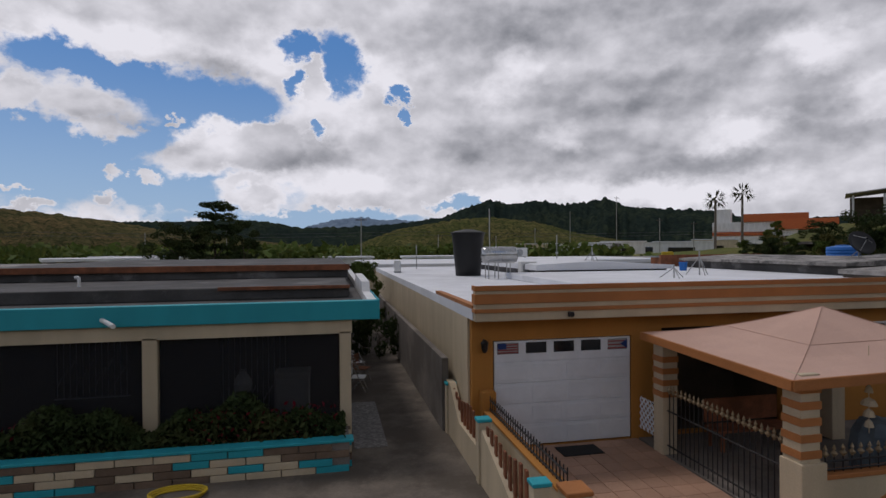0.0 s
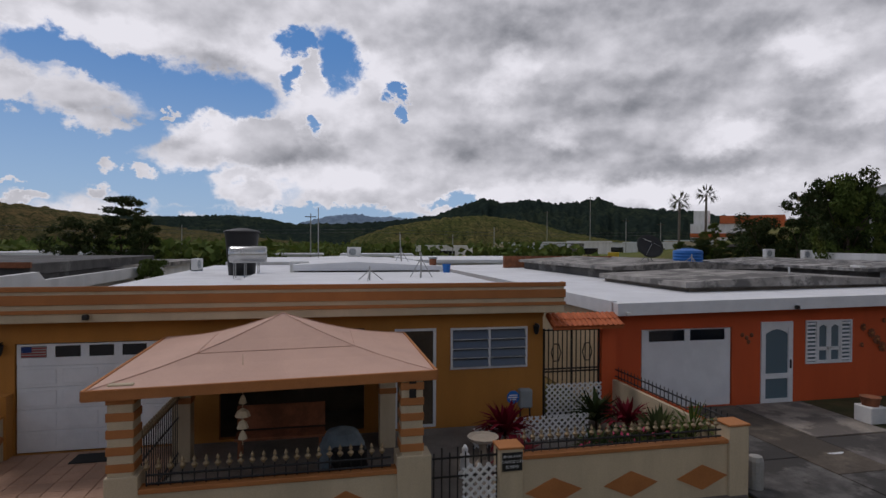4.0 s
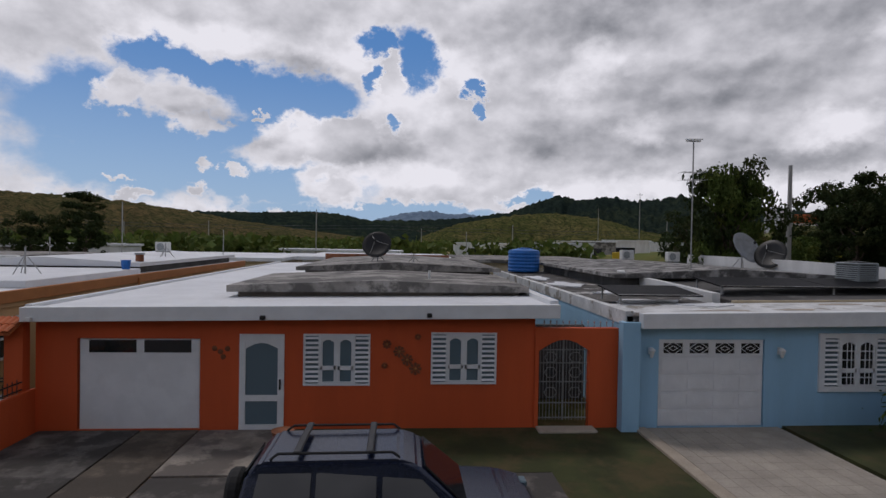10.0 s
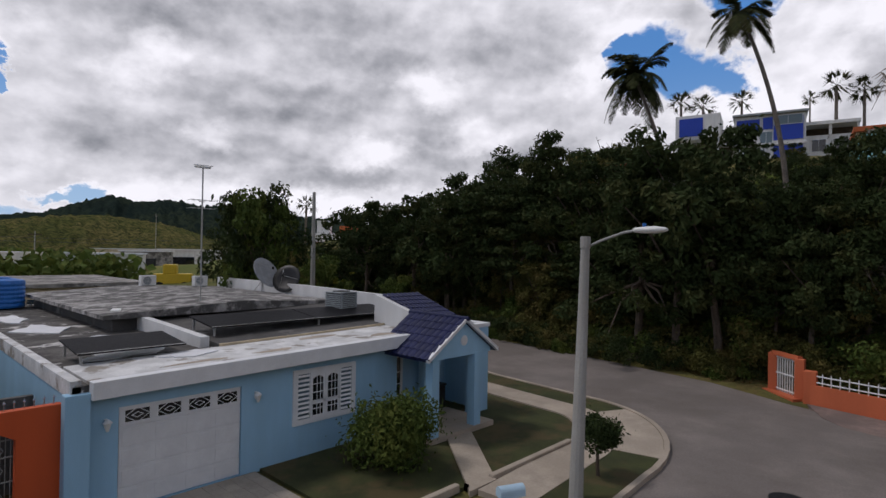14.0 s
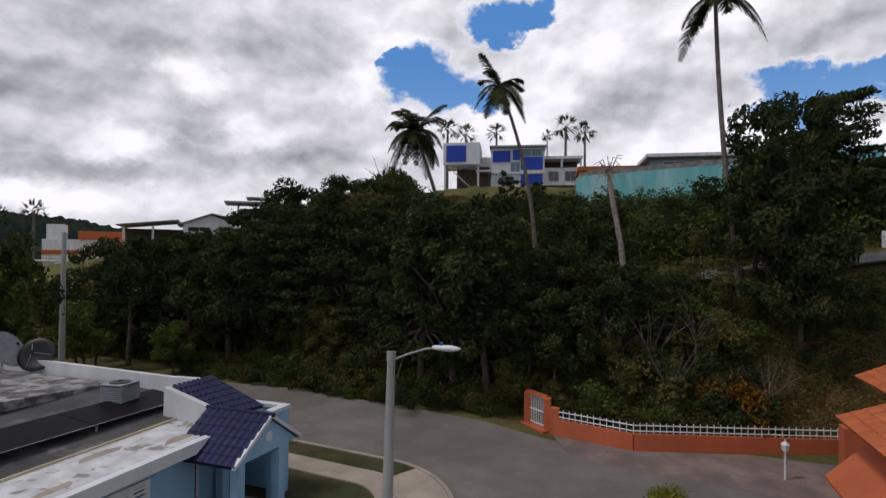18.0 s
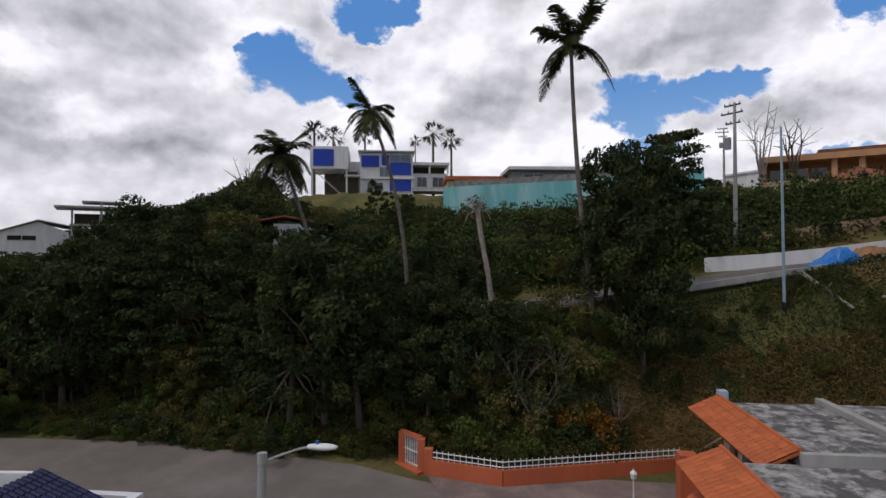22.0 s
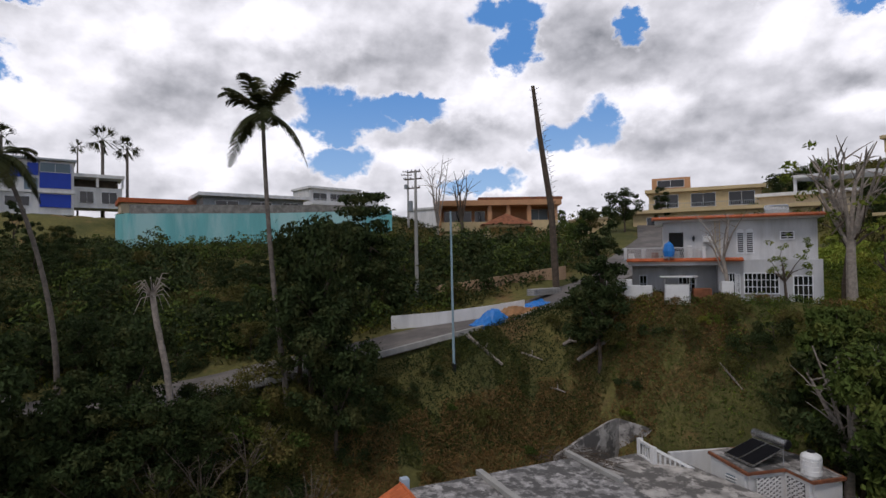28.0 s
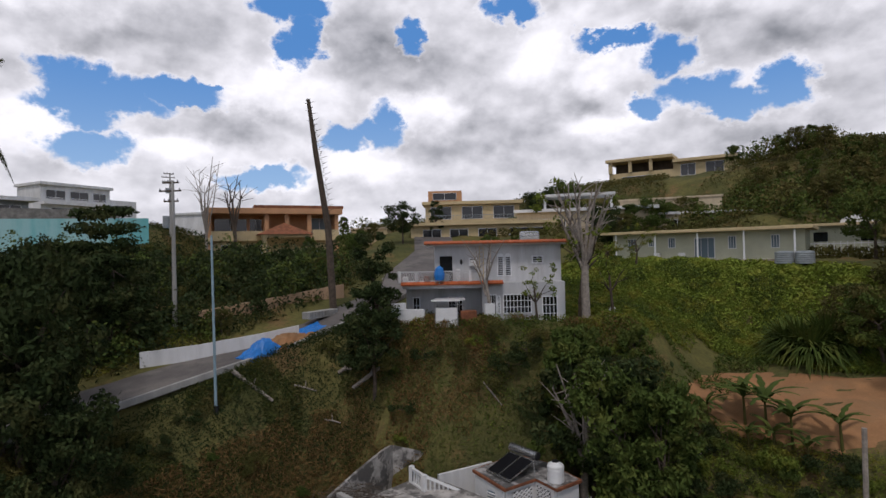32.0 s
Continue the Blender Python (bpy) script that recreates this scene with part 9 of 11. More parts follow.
def round_bush(x, y, z, r, h, n, leaf, label, size=0.07, trunk=0.0):
    t = thing("garden_bush", (x, y, z), label, "bush", local=True)
    cl = [(random.uniform(-0.5, 0.5) * r, random.uniform(-0.5, 0.5) * r, trunk + h * random.uniform(0.25, 0.75), r * random.uniform(0.35, 0.6)) for _ in range(16)]
    p_, q_ = crown_points(n, cl, 0.9, 0.6)
    p_[:, 2] = np.maximum(p_[:, 2], trunk * 0.8 + 0.05)
    o = new("crown", leaf_mesh("crown", p_, q_, size, 0.35, LEAF[leaf]))
    o.parent = t
    bm = B()
    limbs(bm, (0, 0, -0.1), (0, 0, trunk + h * 0.4), cl, 0.05, 8)
    part("stems", bm, M["bark"], t)
    return t


random.seed(21)
round_bush(37.6, 8.35, 0.05, 1.35, 1.75, 9000, "mid", "large rounded green bush on the lawn", 0.085)
round_bush(40.7, 4.05, 0.1, 0.55, 1.1, 3200, "dark", "small dark street tree in the verge", 0.07, 0.55)
round_bush(39.3, 9.6, 0.1, 0.5, 0.9, 1600, "mid", "small shrub beside the porch", 0.06)
round_bush(45.6, -3.0, 0.0, 0.75, 0.9, 3600, "light", "yellow-green round garden bush by the drive", 0.07, 0.4)
pt = thing("planter_pot", (22.75, 8.6, 0.05), "square white planter with a terracotta tub on it", "planter", local=True)
part("box", box(B(), -0.24, -0.24, 0, 0.24, 0.24, 0.42, 0.02), M["plasticwhite"], pt)
part("tub", lathe(B(), [(0.18, 0.42), (0.22, 0.62), (0.24, 0.64), (0.2, 0.62), (0.02, 0.58)], seg=16), M["rust"], pt)
bb = thing("bin", (41.9, 10.9, 0.22), "dark wheeled bin in the porch", "bin", local=True)
part("body", box(B(), -0.22, -0.22, 0, 0.22, 0.22, 0.8, 0.04), M["plasticblack"], bb)
part("lid", box(B(), -0.25, -0.25, 0.8, 0.25, 0.25, 0.86, 0.02), M["plasticblack"], bb)
solo("bollard", lathe(B(), [(0.14, 0), (0.14, 0.5), (0.11, 0.58), (0.02, 0.6)], seg=14), M["pole"], "short dark concrete bollard by the wall", "bollard", at=(17.0, 5.9, 0.05))

# Parked car.
car = thing("car", (25.05, 5.0, 0.05), "parked navy blue sport utility car with roof rails", "car", local=True)
b = B()
low = [(-2.05, 0.42), (-2.1, 0.72), (-2.05, 0.98), (0.75, 1.02), (1.6, 0.98), (2.02, 0.86), (2.12, 0.62), (2.08, 0.36), (1.75, 0.30), (-1.8, 0.30)]
slab(b, low, "y", -0.86, 0.86)
bmesh.ops.bevel(b, geom=list(b.edges), offset=0.06, segments=2, affect="EDGES")
part("body", b, M["carblue"], car, smooth=False)
b = B()
lo_ = [(-2.02, 0.97), (-1.9, 1.5), (-1.72, 1.66), (0.1, 1.68), (0.35, 1.60), (1.05, 1.0)]
va = [b.verts.new((x, -0.84 + (0.20 if z > 1.2 else 0.02), z)) for x, z in lo_]
vb = [b.verts.new((x, 0.84 - (0.20 if z > 1.2 else 0.02), z)) for x, z in lo_]
b.faces.new(va), b.faces.new(vb[::-1])
for i in range(len(lo_)):
    j = (i + 1) % len(lo_)
    b.faces.new((va[i], va[j], vb[j], vb[i]))
bmesh.ops.recalc_face_normals(b, faces=b.faces)
bmesh.ops.bevel(b, geom=list(b.edges), offset=0.05, segments=2, affect="EDGES")
part("cabin", b, M["carblue"], car)
for sy in (-1, 1):
    for xa, xb, xc, xd in ((-1.72, -1.05, -1.05, -1.80), (-0.98, -0.20, -0.20, -0.98), (-0.12, 0.30, 0.82, -0.12)):
        b = B()
        quad = [(xd, 1.06), (xc, 1.06), (xb, 1.53), (xa, 1.53)]
        v = [b.verts.new((x, sy * (0.835 - (z - 1.06) * 0.40), z)) for x, z in quad]
        f = b.faces.new(v)
        r_ = bmesh.ops.extrude_face_region(b, geom=[f])
        bmesh.ops.translate(b, vec=(0, sy * 0.012, 0), verts=[g for g in r_["geom"] if isinstance(g, bmesh.types.BMVert)])
        part("side_window", b, M["glass"], car)
    rail = B()
    part("roof_rail", tube(rail, [(-1.6, sy * 0.56, 1.67), (-1.5, sy * 0.56, 1.75), (0.0, sy * 0.56, 1.76), (0.1, sy * 0.56, 1.69)], 0.02, 6), M["black"], car)
    part("mirror", box(B(), 0.62, sy * 0.86, 1.02, 0.80, sy * 1.04, 1.18, 0.04), M["carblue"], car)
    part("headlight", box(B(), 1.98, sy * 0.58, 0.68, 2.10, sy * 0.80, 0.84, 0.02), M["frost"], car)
for x in (-1.25, -0.3):
    part("crossbar", box(B(), x - 0.05, -0.6, 1.75, x + 0.05, 0.6, 1.79, 0.015), M["black"], car)
for x, zz in ((-2.0, "rear"), (0.4, "wind")):
    b = B()
    if zz == "rear":
        v = [(-2.015, -0.62, 1.08), (-2.015, 0.62, 1.08), (-1.915, 0.52, 1.50), (-1.915, -0.52, 1.50)]
    else:
        v = [(1.0, -0.68, 1.06), (1.0, 0.68, 1.06), (0.43, 0.55, 1.56), (0.43, -0.55, 1.56)]
    f = b.faces.new([b.verts.new(p_) for p_ in v])
    r_ = bmesh.ops.extrude_face_region(b, geom=[f])
    bmesh.ops.translate(b, vec=(-0.015 if zz == "rear" else 0.02, 0, 0.015), verts=[g for g in r_["geom"] if isinstance(g, bmesh.types.BMVert)])
    part("rear_window" if zz == "rear" else "windscreen", b, M["glass"], car)
part("rear_bumper", box(B(), -2.2, -0.86, 0.36, -2.02, 0.86, 0.56, 0.04), M["acgrey"], car)
part("front_bumper", box(B(), 2.02, -0.86, 0.34, 2.2, 0.86, 0.56, 0.05), M["acgrey"], car)
part("grille", box(B(), 2.05, -0.5, 0.62, 2.115, 0.5, 0.8, 0.01), M["black"], car)
for x in (-1.32, 1.32):
    for sy in (-0.80, 0.80):
        ty = part("tyre", turn(lathe(B(), [(0.2, -0.11), (0.33, -0.11), (0.36, -0.06), (0.36, 0.06), (0.33, 0.11), (0.2, 0.11)], seg=24), pose(x, sy, 0.36, 90, 0, 0)), M["rubber"], car)
        part("rim", turn(lathe(B(), [(0.03, -0.115), (0.08, -0.10), (0.2, -0.08), (0.22, -0.112), (0.22, 0.112), (0.2, 0.08), (0.08, 0.10), (0.03, 0.115)], seg=20), pose(x, sy, 0.36, 90, 0, 0)), M["steel"], ty)
        part("wheel_arch", turn(lathe(B(), [(0.36, -0.05), (0.44, -0.05), (0.44, 0.05), (0.36, 0.05)], seg=24), pose(x, sy * 1.02, 0.38, 90, 0, 0)), M["acgrey"], car)
sp = part("spare_wheel", turn(lathe(B(), [(0.02, -0.1), (0.32, -0.1), (0.35, -0.05), (0.35, 0.05), (0.32, 0.1), (0.02, 0.1)], seg=24), pose(-2.2, 0.1, 0.95, 0, 90, 0)), M["rubber"], car)

# ---- across the side road and up the hill ----
# Orange garden wall with white railing, and its gate.
fw = thing("orange_garden_wall", (53.6, -3, -0.3), "low orange garden wall with white railing", "wall")
runs = [(54.9, 2.1), (53.8, -1.9), (56.5, -11.0)]
for (ax, ay), (bx, by) in zip(runs, runs[1:]):
    d = Vector((bx - ax, by - ay, 0))
    n_ = Vector((-d.y, d.x, 0)).normalized() * 0.1
    b = prism(B(), [(ax - n_.x, ay - n_.y), (bx - n_.x, by - n_.y), (bx + n_.x, by + n_.y), (ax + n_.x, ay + n_.y)], -0.6, 0.50)
    part("wall", b, M["orangewall"], fw)
    k = int(d.length / 0.3)
    for i in range(k + 1):
        p_ = Vector((ax, ay, 0)) + d * (i / k)
        part("baluster", rod(B(), (p_.x, p_.y, 0.5), (p_.x, p_.y, 1.0), 0.022, seg=6), M["plasticwhite"], fw)
    for z in (0.62, 0.88):
        part("rail", rod(B(), (ax, ay, z), (bx, by, z), 0.03, seg=6), M["plasticwhite"], fw)
ga = thing("white_gate", (55.6, 2.8, -0.3), "white barred gate between orange piers", "gate")
g0, g1 = Vector((56.35, 3.6, 0)), Vector((55.2, 2.35, 0))
for i in range(12):
    p_ = g0.lerp(g1, i / 11)
    part("bar", rod(B(), (p_.x, p_.y, -0.25), (p_.x, p_.y, 1.38), 0.028, seg=6), M["plasticwhite"], ga)
for z in (-0.1, 0.6, 1.3):
    part("rail", rod(B(), (g0.x, g0.y, z), (g1.x, g1.y, z), 0.04, seg=6), M["plasticwhite"], ga)
for p_ in (g0, g1):
    part("pier", box(B(), p_.x - 0.18, p_.y - 0.18, -0.6, p_.x + 0.18, p_.y + 0.18, 1.45, 0.02), M["orangewall"], ga)
part("lintel", tube(B(), [g0 + Vector((0, 0, 1.45)), g1 + Vector((0, 0, 1.45))], 0.14, 4), M["orangewall"], ga)
part("pier", box(B(), 54.75, 1.7, -0.6, 55.1, 2.15, 1.05, 0.02), M["orangewall"], ga)
part("threshold", prism(B(), [(56.6, 3.6), (55.2, 2.1), (54.7, 2.5), (56.1, 4.0)], -0.6, -0.2), M["orangewall"], ga)
flatpiece("side_drive", [(54.7, 2.0), (53.7, -1.9), (56.3, -11.0), (46.5, -11.0), (47.5, -5), (50.2, -1.0), (52.8, 1.2)], -0.5, -0.285, mat("rosy_concrete", (0.30, 0.22, 0.19), 0.9, 0.6, 0.5, 20, 0.2, second=(0.14, 0.11, 0.10), amount=0.8, edge=(0.42, 0.6)), "reddish stained concrete drive apron", "driveway")
solo("drain_grate", box(B(), 49.2, -2.0, -0.34, 50.0, -1.2, -0.28, 0.01), M["black"], "dark iron storm drain grate in the road", "drain")
solo("drain_grate", prism(B(), arc(42.8, 0.3, 0.42, 0, 330, 12), -0.02, 0.012), M["black"], "round dark iron manhole cover in the street", "manhole")
gl = thing("garden_lamp", (52.4, -7.8, -0.3), "white garden lamp post with lantern", "lamp", local=True)
part("post", rod(B(), (0, 0, 0), (0, 0, 1.15), 0.05, 0.04, 8), M["plasticwhite"], gl)
part("lantern", lathe(B(), [(0.05, 1.15), (0.13, 1.2), (0.16, 1.42), (0.18, 1.44), (0.03, 1.58), (0.03, 1.66)], seg=6), M["plasticwhite"], gl)

# House with orange tiles and mouldy grey roof.
h = thing("orange_tiled_house", (48, -18, 0), "house with orange tiled eaves and mouldy grey roof", "house")
part("front_wall", wall(B(), 45.8, 52.4, -11.9, -11.7, -0.5, 4.0, [(50.9, 51.7, 1.9, 3.9), (48.6, 50.5, 2.2, 3.9)]), M["cream"], h)
part("side_wall", box(B(), 52.3, -21.8, -0.5, 52.5, -11.9, 4.0), M["cream"], h)
part("side_wall", box(B(), 52.3, -28, -0.5, 52.5, -21.8, 3.3), M["cream"], h)
part("porch_wall", box(B(), 40.2, -9.3, -0.5, 45.6, -9.1, 3.9), M["orangewall"], h)
part("porch_side_wall", box(B(), 45.6, -12, -0.5, 45.8, -9.1, 3.9), M["orangewall"], h)
part("back_wall", box(B(), 36, -28.2, -0.5, 52.5, -28, 3.29), M["white"], h)
part("left_wall", box(B(), 36, -28, -0.5, 36.2, -9.2, 3.9), M["white"], h)
part("roof", box(B(), 45.7, -21.8, 4.0, 52.7, -11.6, 4.38), M["mould"], h, "mouldy grey concrete roof")
part("porch_roof", box(B(), 36, -21.8, 3.9, 45.7, -9.6, 4.18), M["mould"], h, "mouldy grey concrete roof")
part("rear_roof", box(B(), 36, -28.3, 3.3, 53.4, -21.8, 3.6), M["mouldwall"], h, "mouldy grey concrete roof")
part("roof_beam", box(B(), 45.6, -16.1, 4.38, 52.9, -15.75, 4.62, 0.01), M["pole"], h)
part("roof_upstand", box(B(), 45.5, -21.9, 4.18, 45.75, -11.6, 4.6, 0.01), M["pole"], h)
part("roof_beam", box(B(), 48.8, -21.9, 4.38, 53.3, -21.6, 4.6, 0.01), M["pole"], h)
part("chimney", box(B(), 52.6, -12.0, 4.2, 53.0, -11.6, 4.9, 0.02), mat("pale_blue_wall", (0.40, 0.48, 0.56), 0.8, 0.8, 1, 40, 0.05), h)
ev = part("tiled_eave", slab(B(), [(-10.4, 4.02), (-11.6, 4.62), (-11.6, 4.5), (-10.4, 3.94)], "x", 45.7, 52.9), M["orangetile"], h, "orange barrel-tiled eave")
barrel_tiles(ev, [(52.9, -10.35, 4.05), (45.7, -10.35, 4.05), (45.7, -11.6, 4.65), (52.9, -11.6, 4.65)], 26, 4, M["orangetile"])
part("ridge_tile", rod(B(), (45.7, -11.62, 4.66), (52.9, -11.62, 4.66), 0.08, seg=8), M["orangetile"], h)
ev = part("tiled_eave", slab(B(), [(-8.0, 3.85), (-9.4, 4.42), (-9.4, 4.3), (-8.0, 3.77)], "x", 40.0, 46.4), M["orangetile"], h, "orange barrel-tiled eave")
barrel_tiles(ev, [(46.4, -7.95, 3.88), (40.0, -7.95, 3.88), (40.0, -9.4, 4.45), (46.4, -9.4, 4.45)], 24, 4, M["orangetile"])
part("ridge_tile", rod(B(), (40.0, -9.42, 4.46), (46.4, -9.42, 4.46), 0.08, seg=8), M["orangetile"], h)
b = B()
slab(b, [(-7.6, 2.1), (-9.2, 3.75), (-9.2, 3.65), (-7.6, 2.0)], "x", 40.5, 46.2)
part("awning", b, M["orangewall"], h, "sloping orange canvas awning")
w_ = part("window", wall(B(), 48.6, 50.5, -11.72, -11.66, 2.2, 3.9, [(48.7, 50.4, 2.3, 3.8)]), M["trim"], h)
for i in range(9):
    part("bar", rod(B(), (48.75 + i * 0.2, -11.66, 2.25), (48.75 + i * 0.2, -11.66, 3.85), 0.018, seg=5), M["trim"], w_)
part("pier", box(B(), 52.3, -10.6, -0.6, 53.0, -9.8, 2.05, 0.02), M["orangewall"], h)

# Old plastered wall and brushwood behind the roof.
rw_ = thing("old_plaster_wall", (57, -26.5, 2), "old mouldy plastered retaining wall in the bank", "wall", kind="structure")
for (ax, ay, az_), (bx, by, bz) in zip([(55.2, -22.4, 3.55), (55.7, -24.6, 4.1), (56.2, -27.4, 4.75), (56.6, -28.4, 4.7), (55.4, -29.6, 4.3)], [(55.7, -24.6, 4.1), (56.2, -27.4, 4.75), (56.6, -28.4, 4.7), (55.4, -29.6, 4.3), (54.6, -30.6, 3.7)]):
    b = B()
    v = [b.verts.new(p_) for p_ in ((ax, ay, 0.5), (bx, by, 0.5), (bx + 0.35, by, 0.5), (ax + 0.35, ay, 0.5), (ax, ay, az_), (bx, by, bz), (bx + 0.35, by, bz - 0.1), (ax + 0.35, ay, az_ - 0.1))]
    for f in ((3, 2, 1, 0), (4, 5, 6, 7), (0, 1, 5, 4), (1, 2, 6, 5), (2, 3, 7, 6), (3, 0, 4, 7)):
        b.faces.new([v[i] for i in f])
    part("wall", b, M["mouldwall"], rw_)
random.seed(4)
bw = thing("brushwood_pile", (53.8, -22.8, 3.9), "heap of dead brushwood on the roof edge", "brushwood")
bm = B()
for k in range(120):
    c = Vector((53.4 + random.uniform(-1.6, 1.4), -22.6 + random.uniform(-1.8, 1.8), 3.65 + random.uniform(0.0, 0.5)))
    d = Vector((random.uniform(-1, 1), random.uniform(-1, 1), random.uniform(-0.2, 0.3))) * 0.9
    rod(bm, c - d, c + d, 0.02, 0.008, 4)
part("brushwood", bm, M["bark"], bw)

# White outhouse with tank, solar heater and stairs.
h = thing("white_outhouse", (48, -31, 0.5), "small white outhouse with breeze-block screens and rusty roof edge", "outhouse")
RIM = [(50.8, -29.9), (47.5, -28.95), (47.05, -31.35), (45.3, -30.9), (44.95, -33.0), (48.0, -34.0), (50.4, -33.8)]
WALL = [(50.55, -30.05), (47.75, -29.25), (47.3, -31.6), (45.6, -31.2), (45.25, -32.9), (48.0, -33.75), (50.2, -33.6)]
for k, ((ax, ay), (bx, by)) in enumerate(zip(WALL, WALL[1:] + WALL[:1])):
    d = Vector((bx - ax, by - ay, 0)).normalized()
    part("outer_wall", prism(B(), [(ax, ay), (bx, by), (bx + d.y * 0.14, by - d.x * 0.14), (ax + d.y * 0.14, ay - d.x * 0.14)][::-1], 0.3, 3.93), M["plasticwhite" if k < 4 else "white"], h)
part("roof", prism(B(), RIM, 3.94, 4.10), M["rust"], h, "flat roof with rusty red edge")
part("roof_top", prism(B(), [(48.2 + (x - 48.2) * 0.95, -31.4 + (y + 31.4) * 0.94) for x, y in RIM], 4.10, 4.13), M["mould"], h)


def breeze_screen(ax, ay, bx, by, z0, z1):
    """Pierced white blocks in a wall; the dark sheet behind is painted shade."""
    w_ = math.hypot(bx - ax, by - ay)
    ang_ = math.degrees(math.atan2(by - ay, bx - ax))
    nx, nz = 4, 6
    cw, ch = w_ / nx, (z1 - z0) / nz
    bk_ = part("screen_back", box(B(), 0, -0.035, 0, w_, -0.015, z1 - z0), M["tarshade"], h)
    bk_.matrix_basis = pose(ax, ay, z0, 0, 0, ang_)
    for i in range(nx):
        for j in range(nz):
            b = B()
            box(b, i * cw, -0.07, j * ch, (i + 1) * cw, -0.038, j * ch + ch * 0.16)
            box(b, i * cw, -0.07, j * ch + ch * 0.16, i * cw + cw * 0.14, -0.038, (j + 1) * ch)
            slab(b, [(i * cw + cw * 0.14, j * ch + ch * 0.16), (i * cw + cw * 0.36, j * ch + ch * 0.16), (i * cw + cw, j * ch + ch * 0.80), (i * cw + cw, j * ch + ch), (i * cw + cw * 0.80, j * ch + ch), (i * cw + cw * 0.14, j * ch + ch * 0.36)], "y", -0.065, -0.04)
            ob_ = part("breeze_block", b, M["plasticwhite"], h)
            ob_.matrix_basis = pose(ax, ay, z0, 0, 0, ang_)


breeze_screen(47.42, -29.50, 47.14, -31.0, 2.35, 3.75)
breeze_screen(47.02, -31.37, 45.86, -31.09, 2.35, 3.75)
lv = part("louvre_window", box(B(), 48.4, -29.36, 2.7, 49.1, -29.30, 3.5), M["frost"], h)
lv.matrix_basis = pose(0, -0.02, 0)
for k in range(5):
    part("slat", box(B(), 48.4, -29.30, 2.74 + k * 0.16, 49.1, -29.22, 2.80 + k * 0.16), M["plasticwhite"], lv)
part("side_gate", box(B(), 44.5, -33.0, 0.5, 44.56, -31.9, 3.3), M["tarshade"], h)
for k in range(8):
    part("gate_bar", rod(B(), (44.4, -33.0 + k * 0.15, 0.8), (44.4, -33.0 + k * 0.15, 3.3), 0.02, seg=5), M["plasticwhite"], h)
part("side_step", box(B(), 45.6, -30.6, 0.5, 46.7, -29.6, 1.9, 0.03), M["orangewall"], h, "orange painted block step")
part("side_step", box(B(), 43.9, -32.0, 0.5, 44.9, -31.0, 1.9, 0.03), M["orangewall"], h, "orange painted block step")
part("yard_wall", prism(B(), [(51.6, -32.8), (52.7, -28.9), (52.9, -28.95), (51.8, -32.9)], 0.3, 3.55), M["white"], h)
part("yard_wall", prism(B(), [(50.6, -30.1), (51.65, -32.8), (51.8, -32.75), (50.75, -30.05)], 0.3, 3.2), M["plasticwhite"], h)
part("yard_floor", prism(B(), [(50.6, -30.1), (47.5, -29.0), (43.5, -29.5), (43.5, -28.5), (52.5, -28.4), (52.0, -31)], 0.3, 1.2), M["pave"], h)
wt = thing("water_tank", (45.95, -31.75, 4.13), "white plastic water tank with black lid on the outhouse", "water tank", "water tanks", local=True)
part("body", lathe(B(), [(0.46, 0), (0.49, 0.04), (0.49, 0.92), (0.44, 1.0), (0.2, 1.14)], seg=24), M["plasticwhite"], wt, smooth=False)
for z in (0.25, 0.5, 0.75):
    part("rib", lathe(B(), [(0.49, z - 0.02), (0.505, z), (0.49, z + 0.02)], seg=24), M["plasticwhite"], wt)
part("lid", lathe(B(), [(0.2, 1.13), (0.2, 1.2), (0.05, 1.22)], seg=16), M["plasticblack"], wt)
sh = thing("solar_water_heater", (48.6, -31.0, 4.13), "tilted solar water heater with steel cylinder on the outhouse", "water heater")
lowa, lowb, rise_ = Vector((49.8, -30.05, 4.28)), Vector((47.75, -29.7, 4.28)), Vector((-0.36, -1.95, 0.72))
for k in range(2):
    a_, c_ = lowa.lerp(lowb, 0.51 * k), lowa.lerp(lowb, 0.51 * k + 0.49)
    for nm, inset, lift, mt_ in (("collector_frame", 0.0, 0.0, "steel"), ("collector", 0.05, 0.012, "solar")):
        e1, e2 = (c_ - a_), rise_
        q = [a_ + e1 * inset + e2 * inset, c_ - e1 * inset + e2 * inset, c_ - e1 * inset + e2 * (1 - inset), a_ + e1 * inset + e2 * (1 - inset)]
        b = B()
        v = [b.verts.new(x + Vector((0, 0, lift))) for x in q] + [b.verts.new(x - Vector((0, 0, 0.08 - lift))) for x in q]
        for f in ((0, 1, 2, 3), (7, 6, 5, 4), (0, 4, 5, 1), (1, 5, 6, 2), (2, 6, 7, 3), (3, 7, 4, 0)):
            b.faces.new([v[i] for i in f])
        part(nm, b, M[mt_], sh)
ca, cb_ = lowa + rise_ * 1.1 + Vector((0.1, 0, 0.16)), lowb + rise_ * 1.1 + Vector((-0.1, 0, 0.16))
b = rod(B(), ca, cb_, 0.25, seg=20)
part("cylinder", b, M["steel"], sh)
part("end_cap", rod(B(), cb_, cb_ + (cb_ - ca).normalized() * 0.06, 0.26, 0.2, 20), M["plasticblack"], sh)
for q in (lowa + rise_, lowb + rise_, lowa.lerp(lowb, 0.5) + rise_):
    part("leg", rod(B(), (q.x, q.y, 4.12), (q.x, q.y, q.z), 0.03, seg=6), M["galv"], sh)
sr = thing("white_stair_railing", (51.4, -27.5, 3.4), "white concrete stair railing beside the roof", "railing")
